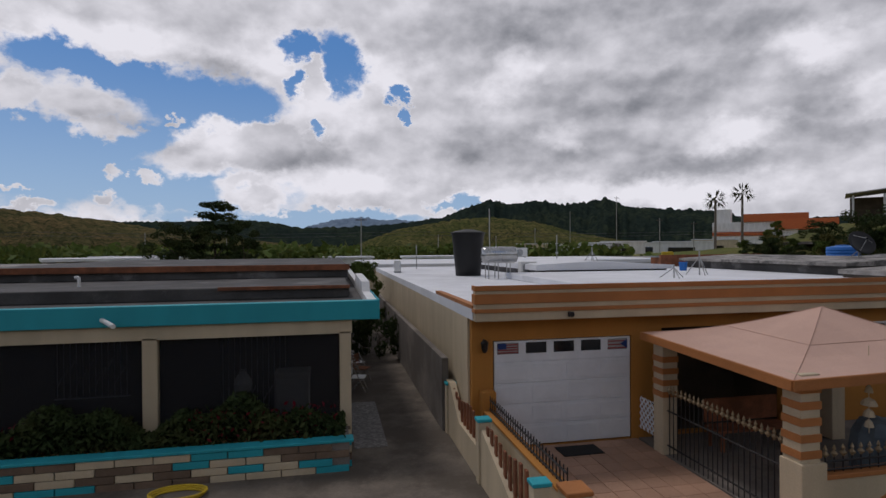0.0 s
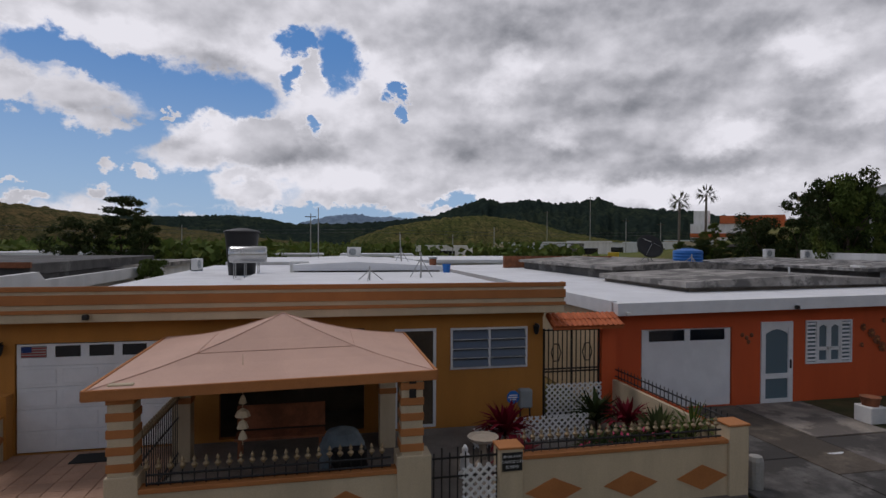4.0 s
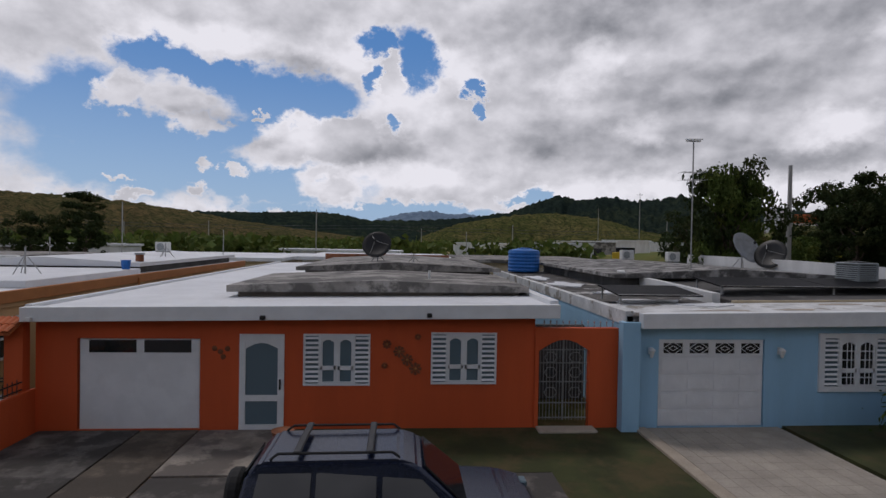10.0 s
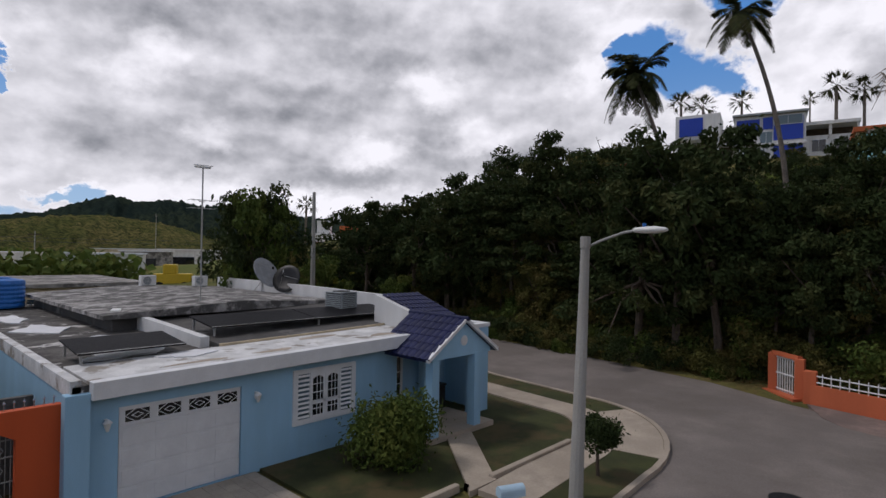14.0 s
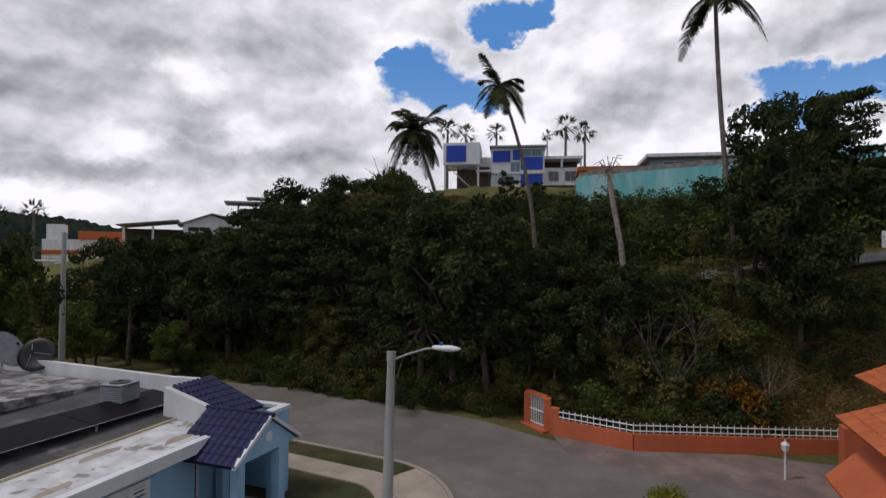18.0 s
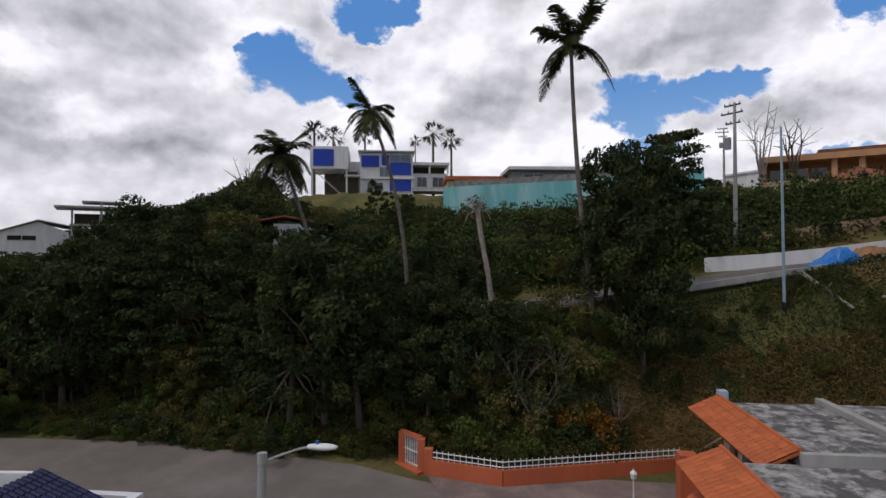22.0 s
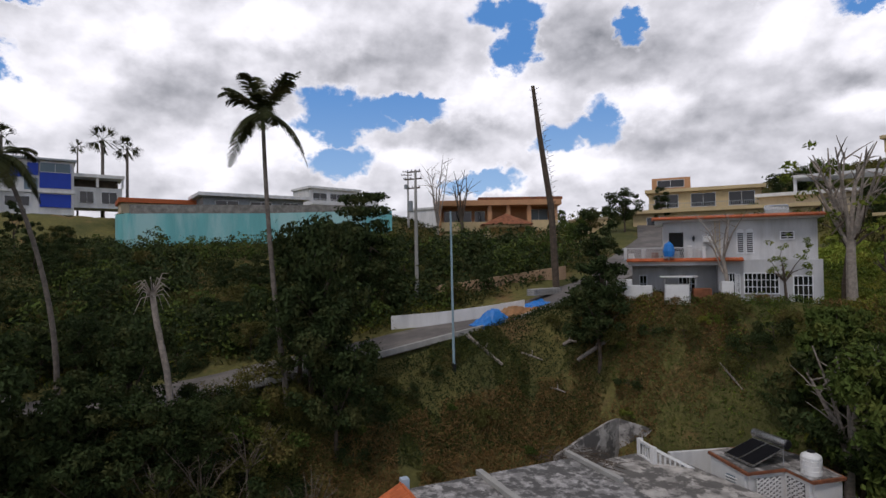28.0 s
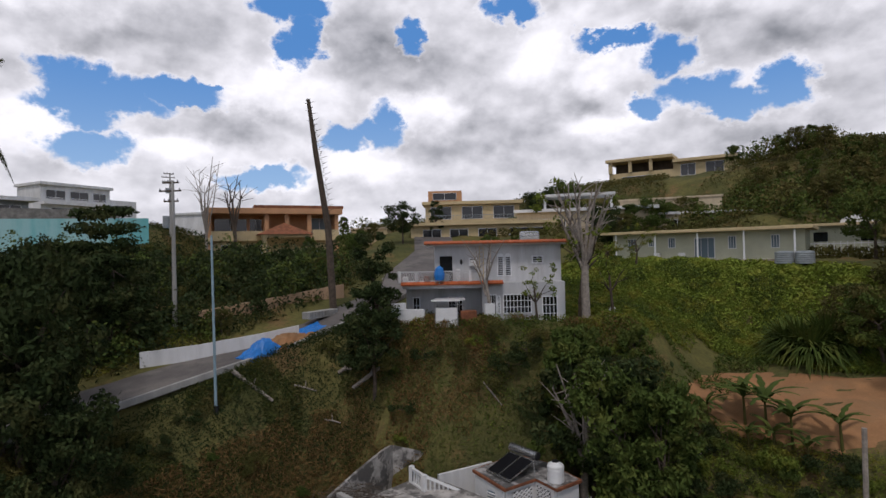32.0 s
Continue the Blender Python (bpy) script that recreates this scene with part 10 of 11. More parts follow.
for pa, pb in ((Vector((53.0, -26.9, 3.6)), Vector((51.7, -26.6, 3.6))), (Vector((51.6, -26.7, 3.55)), Vector((49.6, -28.7, 2.3)))):
    k = int((pb - pa).length / 0.26)
    for i in range(k + 1):
        p_ = pa.lerp(pb, i / k)
        part("baluster", box(B(), p_.x - 0.04, p_.y - 0.04, p_.z - 0.05, p_.x + 0.04, p_.y + 0.04, p_.z + 0.8), M["plasticwhite"], sr)
    part("handrail", tube(B(), [pa + Vector((0, 0, 0.86)), pb + Vector((0, 0, 0.86))], 0.11, 4), M["plasticwhite"], sr)
    part("string", tube(B(), [pa, pb], 0.13, 4), M["plasticwhite"], sr)
for x, y, z in ((53.1, -26.95, 4.6), (51.65, -26.6, 4.55), (49.5, -28.8, 3.3)):
    part("post", box(B(), x - 0.14, y - 0.14, 0.5, x + 0.14, y + 0.14, z, 0.02), M["plasticwhite"], sr)
part("landing", prism(B(), [(53.3, -28.4), (53.3, -26.6), (51.4, -26.3), (49.3, -28.6)], 0.3, 2.3), M["white"], sr)

# Hill road furniture.
ww = thing("white_road_wall", (70, -22, 9.5), "low white concrete wall along the hill road", "wall")
b = B()
for (ax, ay), (bx, by) in zip([(71.9, -17.5), (70.2, -21), (68.6, -25)], [(70.2, -21), (68.6, -25), (67.6, -28)]):
    za, zb = gz(ax, ay) + 0.1, gz(bx, by) + 0.1
    d = Vector((bx - ax, by - ay, 0)).normalized()
    n_ = Vector((-d.y, d.x, 0)) * 0.1
    v = [b.verts.new(p_) for p_ in ((ax - n_.x, ay - n_.y, za - 0.5), (bx - n_.x, by - n_.y, zb - 0.5), (bx + n_.x, by + n_.y, zb - 0.5), (ax + n_.x, ay + n_.y, za - 0.5), (ax - n_.x, ay - n_.y, za + 0.85), (bx - n_.x, by - n_.y, zb + 0.85), (bx + n_.x, by + n_.y, zb + 0.85), (ax + n_.x, ay + n_.y, za + 0.85))]
    for f in ((3, 2, 1, 0), (4, 5, 6, 7), (0, 1, 5, 4), (1, 2, 6, 5), (2, 3, 7, 6), (3, 0, 4, 7)):
        b.faces.new([v[i] for i in f])
part("wall", b, M["white"], ww)
tw = thing("tan_retaining_wall", (75, -30, 11), "stained tan retaining wall above the road", "wall")
for (ax, ay, h0), (bx, by, h1) in zip([(77.5, -24, 0.8), (75.3, -30, 1.0)], [(75.3, -30, 1.0), (74.0, -37, 1.2)]):
    b = B()
    za, zb = gz(ax, ay), gz(bx, by)
    v = [b.verts.new(p_) for p_ in ((ax, ay, za - 1), (bx, by, zb - 1), (bx + 0.3, by, zb - 1), (ax + 0.3, ay, za - 1), (ax, ay, za + h0), (bx, by, zb + h1), (bx + 0.3, by, zb + h1), (ax + 0.3, ay, za + h0))]
    for f in ((3, 2, 1, 0), (4, 5, 6, 7), (0, 1, 5, 4), (1, 2, 6, 5), (2, 3, 7, 6), (3, 0, 4, 7)):
        b.faces.new([v[i] for i in f])
    part("wall", b, M["tan"], tw)


def utility_pole(x, y, z, h, label, arms=True, rz=40):
    t = thing("utility_pole", (x, y, z), label, "utility pole", "utility poles", rz=rz, local=True)
    part("pole", rod(B(), (0, 0, -0.5), (0, 0, h), 0.22, 0.12, 10), M["pole"], t)
    if arms:
        for zz, w_ in ((0.985, 0.9), (0.93, 1.2), (0.86, 0.8)):
            part("crossarm", box(B(), -w_ * 0.6, -0.06, h * zz - 0.06, w_, 0.06, h * zz + 0.06), M["bark"], t)
            for k in (-0.5, 0.45, 0.95):
                part("insulator", lathe(B(), [(0.05, 0), (0.07, 0.08), (0.03, 0.18)], (k * w_, 0, h * zz + 0.06), 8), M["acgrey"], t)
        part("transformer", rod(B(), (0.45, 0.3, h * 0.68), (0.45, 0.3, h * 0.76), 0.28, seg=12), M["acgrey"], t)
    return t


utility_pole(77.0, -21.8, gz(77, -21.8), 12.6, "concrete utility pole with crossarms by the hill road")
utility_pole(51.0, 32.5, -0.3, 10.4, "plain concrete utility pole behind the blue house", False)
utility_pole(87, 46, gz(87, 46), 8.0, "wooden utility pole among the trees")
utility_pole(118, -36, gz(118, -36), 10, "leaning wooden utility pole on the ridge", True, 80)
bp_ = thing("blue_pole", (63.4, -19.4, gz(63.4, -19.4)), "slender pale blue metal pole on the slope", "pole")
part("pole", rod(B(), (63.4, -19.4, gz(63.4, -19.4) - 0.4), (63.2, -19.2, 19.0), 0.10, 0.07, 10), mat("pale_blue_metal", (0.30, 0.42, 0.48), 0.5, 0.85, 2, 40, 0.03), bp_)
part("foot", rod(B(), (63.4, -19.4, gz(63.4, -19.4) - 0.2), (63.4, -19.4, gz(63.4, -19.4) + 0.35), 0.18, seg=10), M["black"], bp_)


def crumpled(name, cx, cy, lx, ly, h, material, label, category, rz=0.0, seed=1):
    """A heap under a crumpled cloth."""
    b, n_ = B(), 14
    random.seed(seed)
    vs = []
    for j in range(n_ + 1):
        row = []
        for i in range(n_ + 1):
            u, v = i / n_ * 2 - 1, j / n_ * 2 - 1
            k = max(0.0, 1 - max(abs(u), abs(v)) ** 2.2)
            ca, sa = math.cos(radians(rz)), math.sin(radians(rz))
            x, y = cx + u * lx * ca - v * ly * sa, cy + u * lx * sa + v * ly * ca
            row.append(b.verts.new((x, y, gz(x, y) + 0.06 + h * k * (0.7 + 0.3 * math.sin(u * 3 + seed)) + random.uniform(-0.07, 0.09) * (0.4 + k))))
        vs.append(row)
    for j in range(n_):
        for i in range(n_):
            b.faces.new((vs[j][i], vs[j][i + 1], vs[j + 1][i + 1], vs[j + 1][i]))
    r_ = bmesh.ops.extrude_face_region(b, geom=list(b.faces))
    bmesh.ops.translate(b, vec=(0, 0, -0.25), verts=[g for g in r_["geom"] if isinstance(g, bmesh.types.BMVert)])
    return solo(name, b, material, label, category)


crumpled("tarpaulin", 66.3, -24.0, 1.5, 0.9, 1.0, M["tarp"], "bright blue tarpaulin over building material", "tarpaulin", -80, 1)
crumpled("tarpaulin", 68.0, -29.3, 2.0, 1.1, 0.35, M["tarp"], "bright blue tarpaulin lying on sand", "tarpaulin", -75, 2)
crumpled("sand_heap", 67.2, -27.0, 2.2, 1.2, 0.7, M["soil"], "low heap of builders' sand on the road", "sand heap", -75, 3)
ps = thing("block_pallet", (69.9, -31.6, gz(69.9, -31.6)), "stacks of grey concrete blocks on the road", "block stack", rz=-75, local=True)
b = box(B(), -0.19, -0.09, 0, 0.19, 0.09, 0.18, 0.01)
bd = mesh_of("block", b, M["pole"])
for i in range(9):
    for j in range(4):
        for k in range(3):
            ob = new("block", bd)
            ob.parent = ps
            ob.matrix_basis = pose(-1.7 + i * 0.42, -0.3 + j * 0.21, 0.15 + k * 0.2)

# ---- houses on the hill ----


def block_house(name, label, at, rz, blocks, category="house", far=True):
    """blocks: (kind, material, x0, y0, z0, x1, y1, z1), front towards -y in the house's own axes."""
    t = thing(name, at, label, category, rz=rz, local=True)
    for nm, mt_, x0, y0, z0, x1, y1, z1 in blocks:
        if nm == "window":
            w_ = part("window", wall(B(), x0, x1, y0 - 0.04, y0 + 0.06, z0, z1, [(x0 + 0.07, x1 - 0.07, z0 + 0.07, z1 - 0.07)]), M["trim"], t)
            part("pane", box(B(), x0 + 0.05, y0 - 0.01, z0 + 0.05, x1 - 0.05, y0 + 0.02, z1 - 0.05), M[mt_], w_)
            part("mullion", box(B(), (x0 + x1) / 2 - 0.03, y0 - 0.05, z0, (x0 + x1) / 2 + 0.03, y0 + 0.03, z1), M["trim"], w_)
        elif nm == "rail":
            r_ = part("railing", box(B(), x0, y0, z1 - 0.08, x1, y0 + 0.06, z1), M[mt_], t)
            k = max(2, int((x1 - x0) / 0.3))
            for i in range(k + 1):
                part("baluster", box(B(), x0 + (x1 - x0 - 0.05) * i / k, y0, z0, x0 + (x1 - x0 - 0.05) * i / k + 0.05, y0 + 0.05, z1 - 0.05), M[mt_], r_)
        else:
            part(nm, box(B(), x0, y0, z0, x1, y1, z1, 0.01), M[mt_], t)
    return t


# Blue and white modern house, facing the street (towards -x).
zb = 25.6
block_house("modern_house", "white modernist house with cobalt blue panels", (161.5, 28, zb), -77, [
    ("wall", "white", -6.4, 0, 0.0, 6.8, 12, 11.0),
    ("panel", "cobalt", 1.0, -0.25, 5.4, 6.3, 0.0, 10.2), ("panel", "cobalt", 1.0, -0.25, 1.5, 6.3, 0.0, 4.2), ("panel", "cobalt", -6.0, -0.25, 7.4, -1.6, 0.0, 10.2), ("panel", "cobalt", -1.0, -0.25, 7.9, 0.8, 0.0, 10.4),
    ("window", "frost", -1.6, -0.1, 4.2, 0.8, 0, 7.4), ("window", "glass", -4.6, -0.1, 1.6, -0.6, 0, 3.6), ("window", "frost", 1.0, -0.3, 8.6, 6.2, 0, 10.6),
    ("roof", "acgrey", -6.8, -1.0, 11.0, 7.2, 12.4, 11.4), ("floor_band", "white", -6.6, -0.5, 4.4, 6.9, 0.0, 4.9),
    ("wall", "white", -18.0, -4.0, 6.2, -9.0, 6, 11.6), ("panel", "cobalt", -17.2, -4.2, 6.9, -12.4, -4.0, 10.9), ("wall", "white", -12.2, -4.3, 6.2, -9.0, -4.0, 11.6), ("post", "white", -17.8, -3.8, 0, -17.4, -3.4, 6.2), ("post", "white", -9.6, -3.8, 0, -9.2, -3.4, 6.2),
    # The brown blocks here are painted shade under the open floors.
    ("wall", "shadebrown", -15.0, 0.0, 0, -7.0, 8, 6.2), ("rail", "trim", -16.5, -4.0, 5.0, -9.4, -3.9, 6.4), ("balcony", "white", -10.0, -3.0, 4.6, -6.4, 0, 5.0), ("wall", "white", -9.0, 2, 0, -6.4, 10, 9.0),
    ("wall", "white", 6.8, 4, 2.0, 16.0, 12, 6.5), ("window", "glass", 8.0, 3.9, 3.0, 10.6, 4, 5.6), ("window", "glass", 12.0, 3.9, 3.0, 15.0, 4, 5.6), ("roof", "white", 6.8, 3.0, 8.6, 16.4, 12, 9.3), ("post", "white", 15.8, 3.4, 6.5, 16.2, 3.9, 8.6), ("post", "white", 11, 3.4, 6.5, 11.5, 3.9, 8.6), ("wall", "shadebrown", 7, 8, 6.5, 15.6, 11, 8.6),
])
b = B()
for k in range(14):
    box(b, -16.8 + k * 0.45, -4.6, 5.4 - k * 0.42, -16.3 + k * 0.45, -3.6, 5.55 - k * 0.42)
st_ = solo("outdoor_stairs", b, M["white"], "white outdoor staircase of the modern house", "stairs", at=(161.5, 28, zb), rz=-77)

# Faded aqua wall along the ridge.
aw = thing("aqua_wall", (116, -10, 18), "long tall faded aqua retaining wall", "wall", kind="structure")
line = [(123.4, 7.4), (120.7, -2.0), (118, -12.5), (113, -21), (107.8, -29.6)]
for (ax, ay), (bx, by) in zip(line, line[1:]):
    b = prism(B(), [(ax, ay), (bx, by), (bx + 0.4, by), (ax + 0.4, ay)], 15, 23.1)
    part("panel", b, M["aqua"], aw)
part("panel", prism(B(), [(123.4, 7.4), (127.5, 9.6), (127.8, 9.3), (123.8, 7.1)], 16, 23.2), M["aqua"], aw)
fb = thing("dark_ridge_wall", (124, -12, 22), "weathered dark wall behind the aqua wall", "wall", kind="structure")
part("wall", prism(B(), [(131, 8), (122, -30), (122.5, -30), (131.5, 8)], 20, 25.2), M["stone"], fb)
block_house("ridge_house", "low grey house with long flat roof on the ridge", (134, -12, 23.5), -80, [("wall", "acgrey", -9, 0, 0, 9, 8, 3.6), ("roof", "white", -10, -1.5, 3.6, 10, 9, 4.2), ("window", "glass", -7, -0.1, 1.2, -3, 0, 3), ("window", "glass", -1, -0.1, 1.2, 3, 0, 3), ("window", "glass", 5, -0.1, 1.2, 8, 0, 3)])
block_house("ridge_house", "low house with orange roof edge on the ridge", (138, 4, 24.5), -80, [("wall", "cream", -6, 0, -1, 6, 8, 1.6), ("roof", "orangetile", -6.4, -0.6, 1.6, 6.4, 9, 2.4)])
block_house("ridge_house", "white two-storey flat-roofed house on the ridge", (173, -35, 26.5), -72, [("wall", "white", -7, 0, 0, 8, 9, 7.6), ("window", "glass", -6, -0.1, 4.6, -2, 0, 6.6), ("window", "glass", -1, -0.1, 4.6, 3, 0, 6.6), ("window", "glass", 4, -0.1, 4.6, 7, 0, 6.6), ("balcony", "white", -7, -1.5, 3.4, 8, 0, 4.0), ("rail", "trim", -7, -1.5, 4.0, 8, -1.4, 4.9), ("window", "glass", -5, -0.1, 0.8, 5, 0, 2.8), ("roof", "white", -7.4, -0.8, 7.6, 8.4, 9.4, 8.2), ("wall", "white", 8, 2, 0, 16, 9, 5.6), ("window", "glass", 9.5, 1.9, 2.4, 14.5, 2, 4.4)])
block_house("ridge_house", "white house with blue glass on the ridge", (134, -52, 22.0), -60, [("wall", "white", -5, 0, 0, 5, 8, 3.9), ("window", "frost", -4, -0.1, 1.4, -0.5, 0, 3.2), ("window", "frost", 0.5, -0.1, 1.4, 4, 0, 3.2), ("roof", "white", -5.3, -0.5, 3.9, 5.3, 8.3, 4.3)])

# Apricot house with deep balconies.
t = block_house("apricot_house", "large apricot house with deep balconies and tiled porch", (110.3, -50.3, 17.6), -114, [
    ("wall", "apricot", -11, 4.0, -2, 9.6, 12, 8.0), ("roof", "apricot", -11.4, -0.6, 7.0, 10.2, 12.4, 7.9), ("roof", "rust", -4, -0.4, 7.9, 10.4, 12, 8.4),
    ("side_wall", "apricot", -11, 0, -2, -10.4, 4, 7.0), ("column", "apricot", -2.4, 0, 3.2, -1.7, 0.6, 7.0), ("column", "apricot", 4.4, 0, 3.2, 5.1, 0.6, 7.0), ("column", "apricot", 0.8, 0, 3.2, 1.5, 0.6, 7.0), ("side_wall", "apricot", 9.0, 0, -2, 9.6, 4, 7.0),
    ("floor_slab", "yellow", -11, -0.4, 2.6, 9.6, 4, 3.2), ("balcony_wall", "yellow", -10.4, -0.4, 3.2, -2.6, -0.1, 4.2), ("balcony_wall", "yellow", 5.2, -0.4, 3.2, 9.6, -0.1, 4.4), ("lower_wall", "yellow", -11, 0.6, -2, 9.6, 4, 2.6),
    ("window", "glass", -10, 3.9, 3.6, -5, 4, 6.4), ("window", "glass", -4.5, 3.9, 3.6, -2.6, 4, 6.4), ("window", "frost", 5.4, 3.9, 3.6, 8.6, 4, 6.6), ("window", "glass", -9, 0.5, 0.6, -6, 0.6, 2.0), ("window", "glass", -4, 0.5, 0.6, -2, 0.6, 2.0), ("window", "glass", 4, 0.5, -1.6, 8, 0.6, 1.0),
    ("porch_column", "yellow", -3.0, -4.2, -1, -2.4, -3.6, 3.4), ("porch_column", "yellow", 3.4, -4.2, -1, 4.0, -3.6, 3.4), ("porch_beam", "yellow", -3.2, -4.4, 3.0, 4.2, -0.4, 3.5), ("porch_base", "yellow", -4.5, -4.6, -3, 9, 0.6, 0.2)])
b = B()
v = [b.verts.new(p_) for p_ in ((-3.8, -4.9, 3.5), (4.8, -4.9, 3.5), (4.8, 0.4, 3.5), (-3.8, 0.4, 3.5), (0.5, -2.2, 5.4))]
for f in ((0, 1, 4), (1, 2, 4), (2, 3, 4), (3, 0, 4), (3, 2, 1, 0)):
    b.faces.new([v[i] for i in f])
part("porch_roof", b, M["rust"], t)

# White two-storey house beside the road end; front faces north-west.
zb = 11.9
ang = math.degrees(math.atan2(-41.3 + 32.6, 51.0 - 59.6))
t = block_house("white_villa", "white two-storey villa with tiled balcony and clutter", (59.6, -32.6, zb), ang + 180, [])
L = 12.2


def vbox(nm, mt_, x0, y0, z0, x1, y1, z1, parent=t):
    return part(nm, box(B(), x0, y0, z0, x1, y1, z1, 0.01), M[mt_], parent)


# own axes: x runs from the road-side corner (0) backwards to the far corner (-12.2); the front faces +y.
# The greyed wall colour stands in for the cloud shadow on the front.
vbox("lower_wall", "shadewhite", -12.2, -7, -1.5, -5.8, 0, 3.3)
vbox("recess_wall", "shadewhite", -5.8, -7, -1.5, 0.1, -1.6, 3.0)
vbox("upper_wall", "shadewhite", -12.2, -7, 3.3, -2.2, -1.2, 6.2)
vbox("floor_slab", "shadewhite", -5.79, -7, 2.95, 0.3, 0.3, 3.25)
vbox("upper_roof", "white", -12.5, -7.3, 6.2, -1.6, -0.6, 6.45)
for (xa, xb, ya, yb, z) in ((-7.4, 0.4, 0.02, 0.6, 3.3), (-12.6, -1.4, -1.0, -0.3, 6.4)):
    ev = part("tiled_edge", slab(B(), [(xa, z), (xb, z), (xb, z - 0.08), (xa, z - 0.08)], "y", ya, yb), M["orangetile"], t)
    barrel_tiles(ev, [(xb, yb, z - 0.02), (xa, yb, z - 0.02), (xa, ya, z + 0.16), (xb, ya, z + 0.16)], int((xb - xa) / 0.28), 2, M["orangetile"])
for x in (-5.0, -2.4, 0.4):
    vbox("balcony_post", "white", x, 0.0, 3.4, x + 0.2, 0.2, 4.3)
rl = part("balcony_railing", box(B(), -5.2, 0.05, 4.2, 0.7, 0.12, 4.28), M["shadewhite"], t)
for i in range(44):
    xk = -5.1 + i * 0.132
    for sgn in (-1, 1):
        part("lattice_bar", rod(B(), (xk - sgn * 0.13, 0.085 + 0.02 * sgn, 3.45), (xk + sgn * 0.13, 0.085 + 0.02 * sgn, 4.22), 0.016, seg=4), M["shadewhite"], rl)


def vwin(x0, x1, z0, z1, y, bars=4):
    w_ = part("window", wall(B(), x0, x1, y, y + 0.08, z0, z1, [(x0 + 0.07, x1 - 0.07, z0 + 0.07, z1 - 0.07)]), M["trim"], t)
    part("pane", box(B(), x0 + 0.05, y + 0.01, z0 + 0.05, x1 - 0.05, y + 0.03, z1 - 0.05), M["glass"], w_)
    for i in range(1, bars):
        part("bar", box(B(), x0 + (x1 - x0) * i / bars - 0.02, y + 0.03, z0, x0 + (x1 - x0) * i / bars + 0.02, y + 0.06, z1), M["trim"], w_)
    for k in (0.33, 0.66):
        part("bar", box(B(), x0, y + 0.03, z0 + (z1 - z0) * k - 0.02, x1, y + 0.06, z0 + (z1 - z0) * k + 0.02), M["trim"], w_)


vwin(-5.6, -4.9, 4.6, 5.2, -1.2, 2)
for x in (-7.65, -8.25):
    w_ = part("arched_window", slab(B(), [(x, 3.75), (x + 0.5, 3.75), (x + 0.5, 5.3)] + [(x + 0.25 + 0.25 * math.cos(radians(a)), 5.3 + 0.25 * math.sin(radians(a))) for a in range(30, 180, 30)] + [(x, 5.3)], "y", -1.2, -1.15), M["trim"], t, "arched louvred window")
    for k in range(10):
        part("louvre", box(B(), x + 0.06, -1.15, 3.85 + k * 0.145, x + 0.44, -1.13, 3.93 + k * 0.145), M["glass"], w_)
for sx in (-6.05, -5.75):
    part("ladder_rail", rod(B(), (sx, -1.0, 3.3), (sx, -1.15, 6.2), 0.03, seg=5), M["yellow"], t)
for k in range(9):
    part("ladder_rung", rod(B(), (-6.05, -1.02 - 0.015 * k, 3.55 + k * 0.3), (-5.75, -1.02 - 0.015 * k, 3.55 + k * 0.3), 0.02, seg=5), M["yellow"], t)
part("window_unit", box(B(), -5.5, -1.2, 4.62, -4.95, -0.85, 5.05, 0.02), M["plasticwhite"], t)
part("wall_lantern", lathe(B(), [(0.02, 4.7), (0.09, 4.8), (0.11, 5.0), (0.02, 5.15)], (-4.3, -1.08, 0), 8), M["black"], t)
part("roof_tank", turn(lathe(B(), [(0.02, -0.8), (0.34, -0.75), (0.38, -0.6), (0.38, 0.6), (0.34, 0.75), (0.02, 0.8)], seg=18), pose(-9.9, -2.2, 6.9, 0, 90, 0)), M["steel"], t, "shiny steel water cylinder")
for x in (-10.4, -9.4):
    part("tank_foot", box(B(), x - 0.05, -2.4, 6.4, x + 0.05, -2.0, 6.6), M["galv"], t)
for k, (x, w_, z1_, m_) in enumerate(((-4.6, 0.35, 4.1, "shadewhite"), (-4.0, 0.3, 4.4, "plasticwhite"), (-3.0, 0.5, 4.0, "acgrey"), (-1.6, 0.4, 3.9, "rust"), (-0.8, 0.3, 4.2, "shadewhite"), (0.1, 0.4, 3.85, "plasticwhite"))):
    part("terrace_clutter", turn(box(B(), -w_ / 2, -w_ / 2, 3.3, w_ / 2, w_ / 2, z1_, 0.04), pose(x, -0.6 - 0.1 * (k % 3), 0, 0, 0, 17 * k)), M[m_], t)
vbox("awning", "shadewhite", -4.4, -0.2, 2.1, -2.2, 1.6, 2.2)
for x in (-4.3, -2.35):
    vbox("awning_post", "galv", x, 1.4, -1.0, x + 0.08, 1.48, 2.1)
vwin(-10.8, -9.9, 4.7, 5.3, -1.2, 2)
vwin(-6.9, -6.3, 0.0, 2.4, 0.0, 3)
vwin(-7.2, -6.95, 0.9, 2.3, 0.0, 2)
vwin(-9.6, -7.4, 0.9, 2.4, 0.0, 8)
vwin(-11.6, -10.4, 0.2, 2.2, 0.0, 4)
vwin(-4.4, -3.2, 0.2, 2.2, -1.6, 4)
vwin(-1.0, -0.4, 0.2, 2.2, -1.6, 2)
part("open_door", box(B(), -3.6, -1.22, 3.4, -2.6, -1.16, 5.4), M["glass"], t)
cl = thing("blue_cloth", (57.4, -34.0, zb + 3.3), "blue cloth hanging on the balcony", "cloth", rz=ang + 180, local=True)
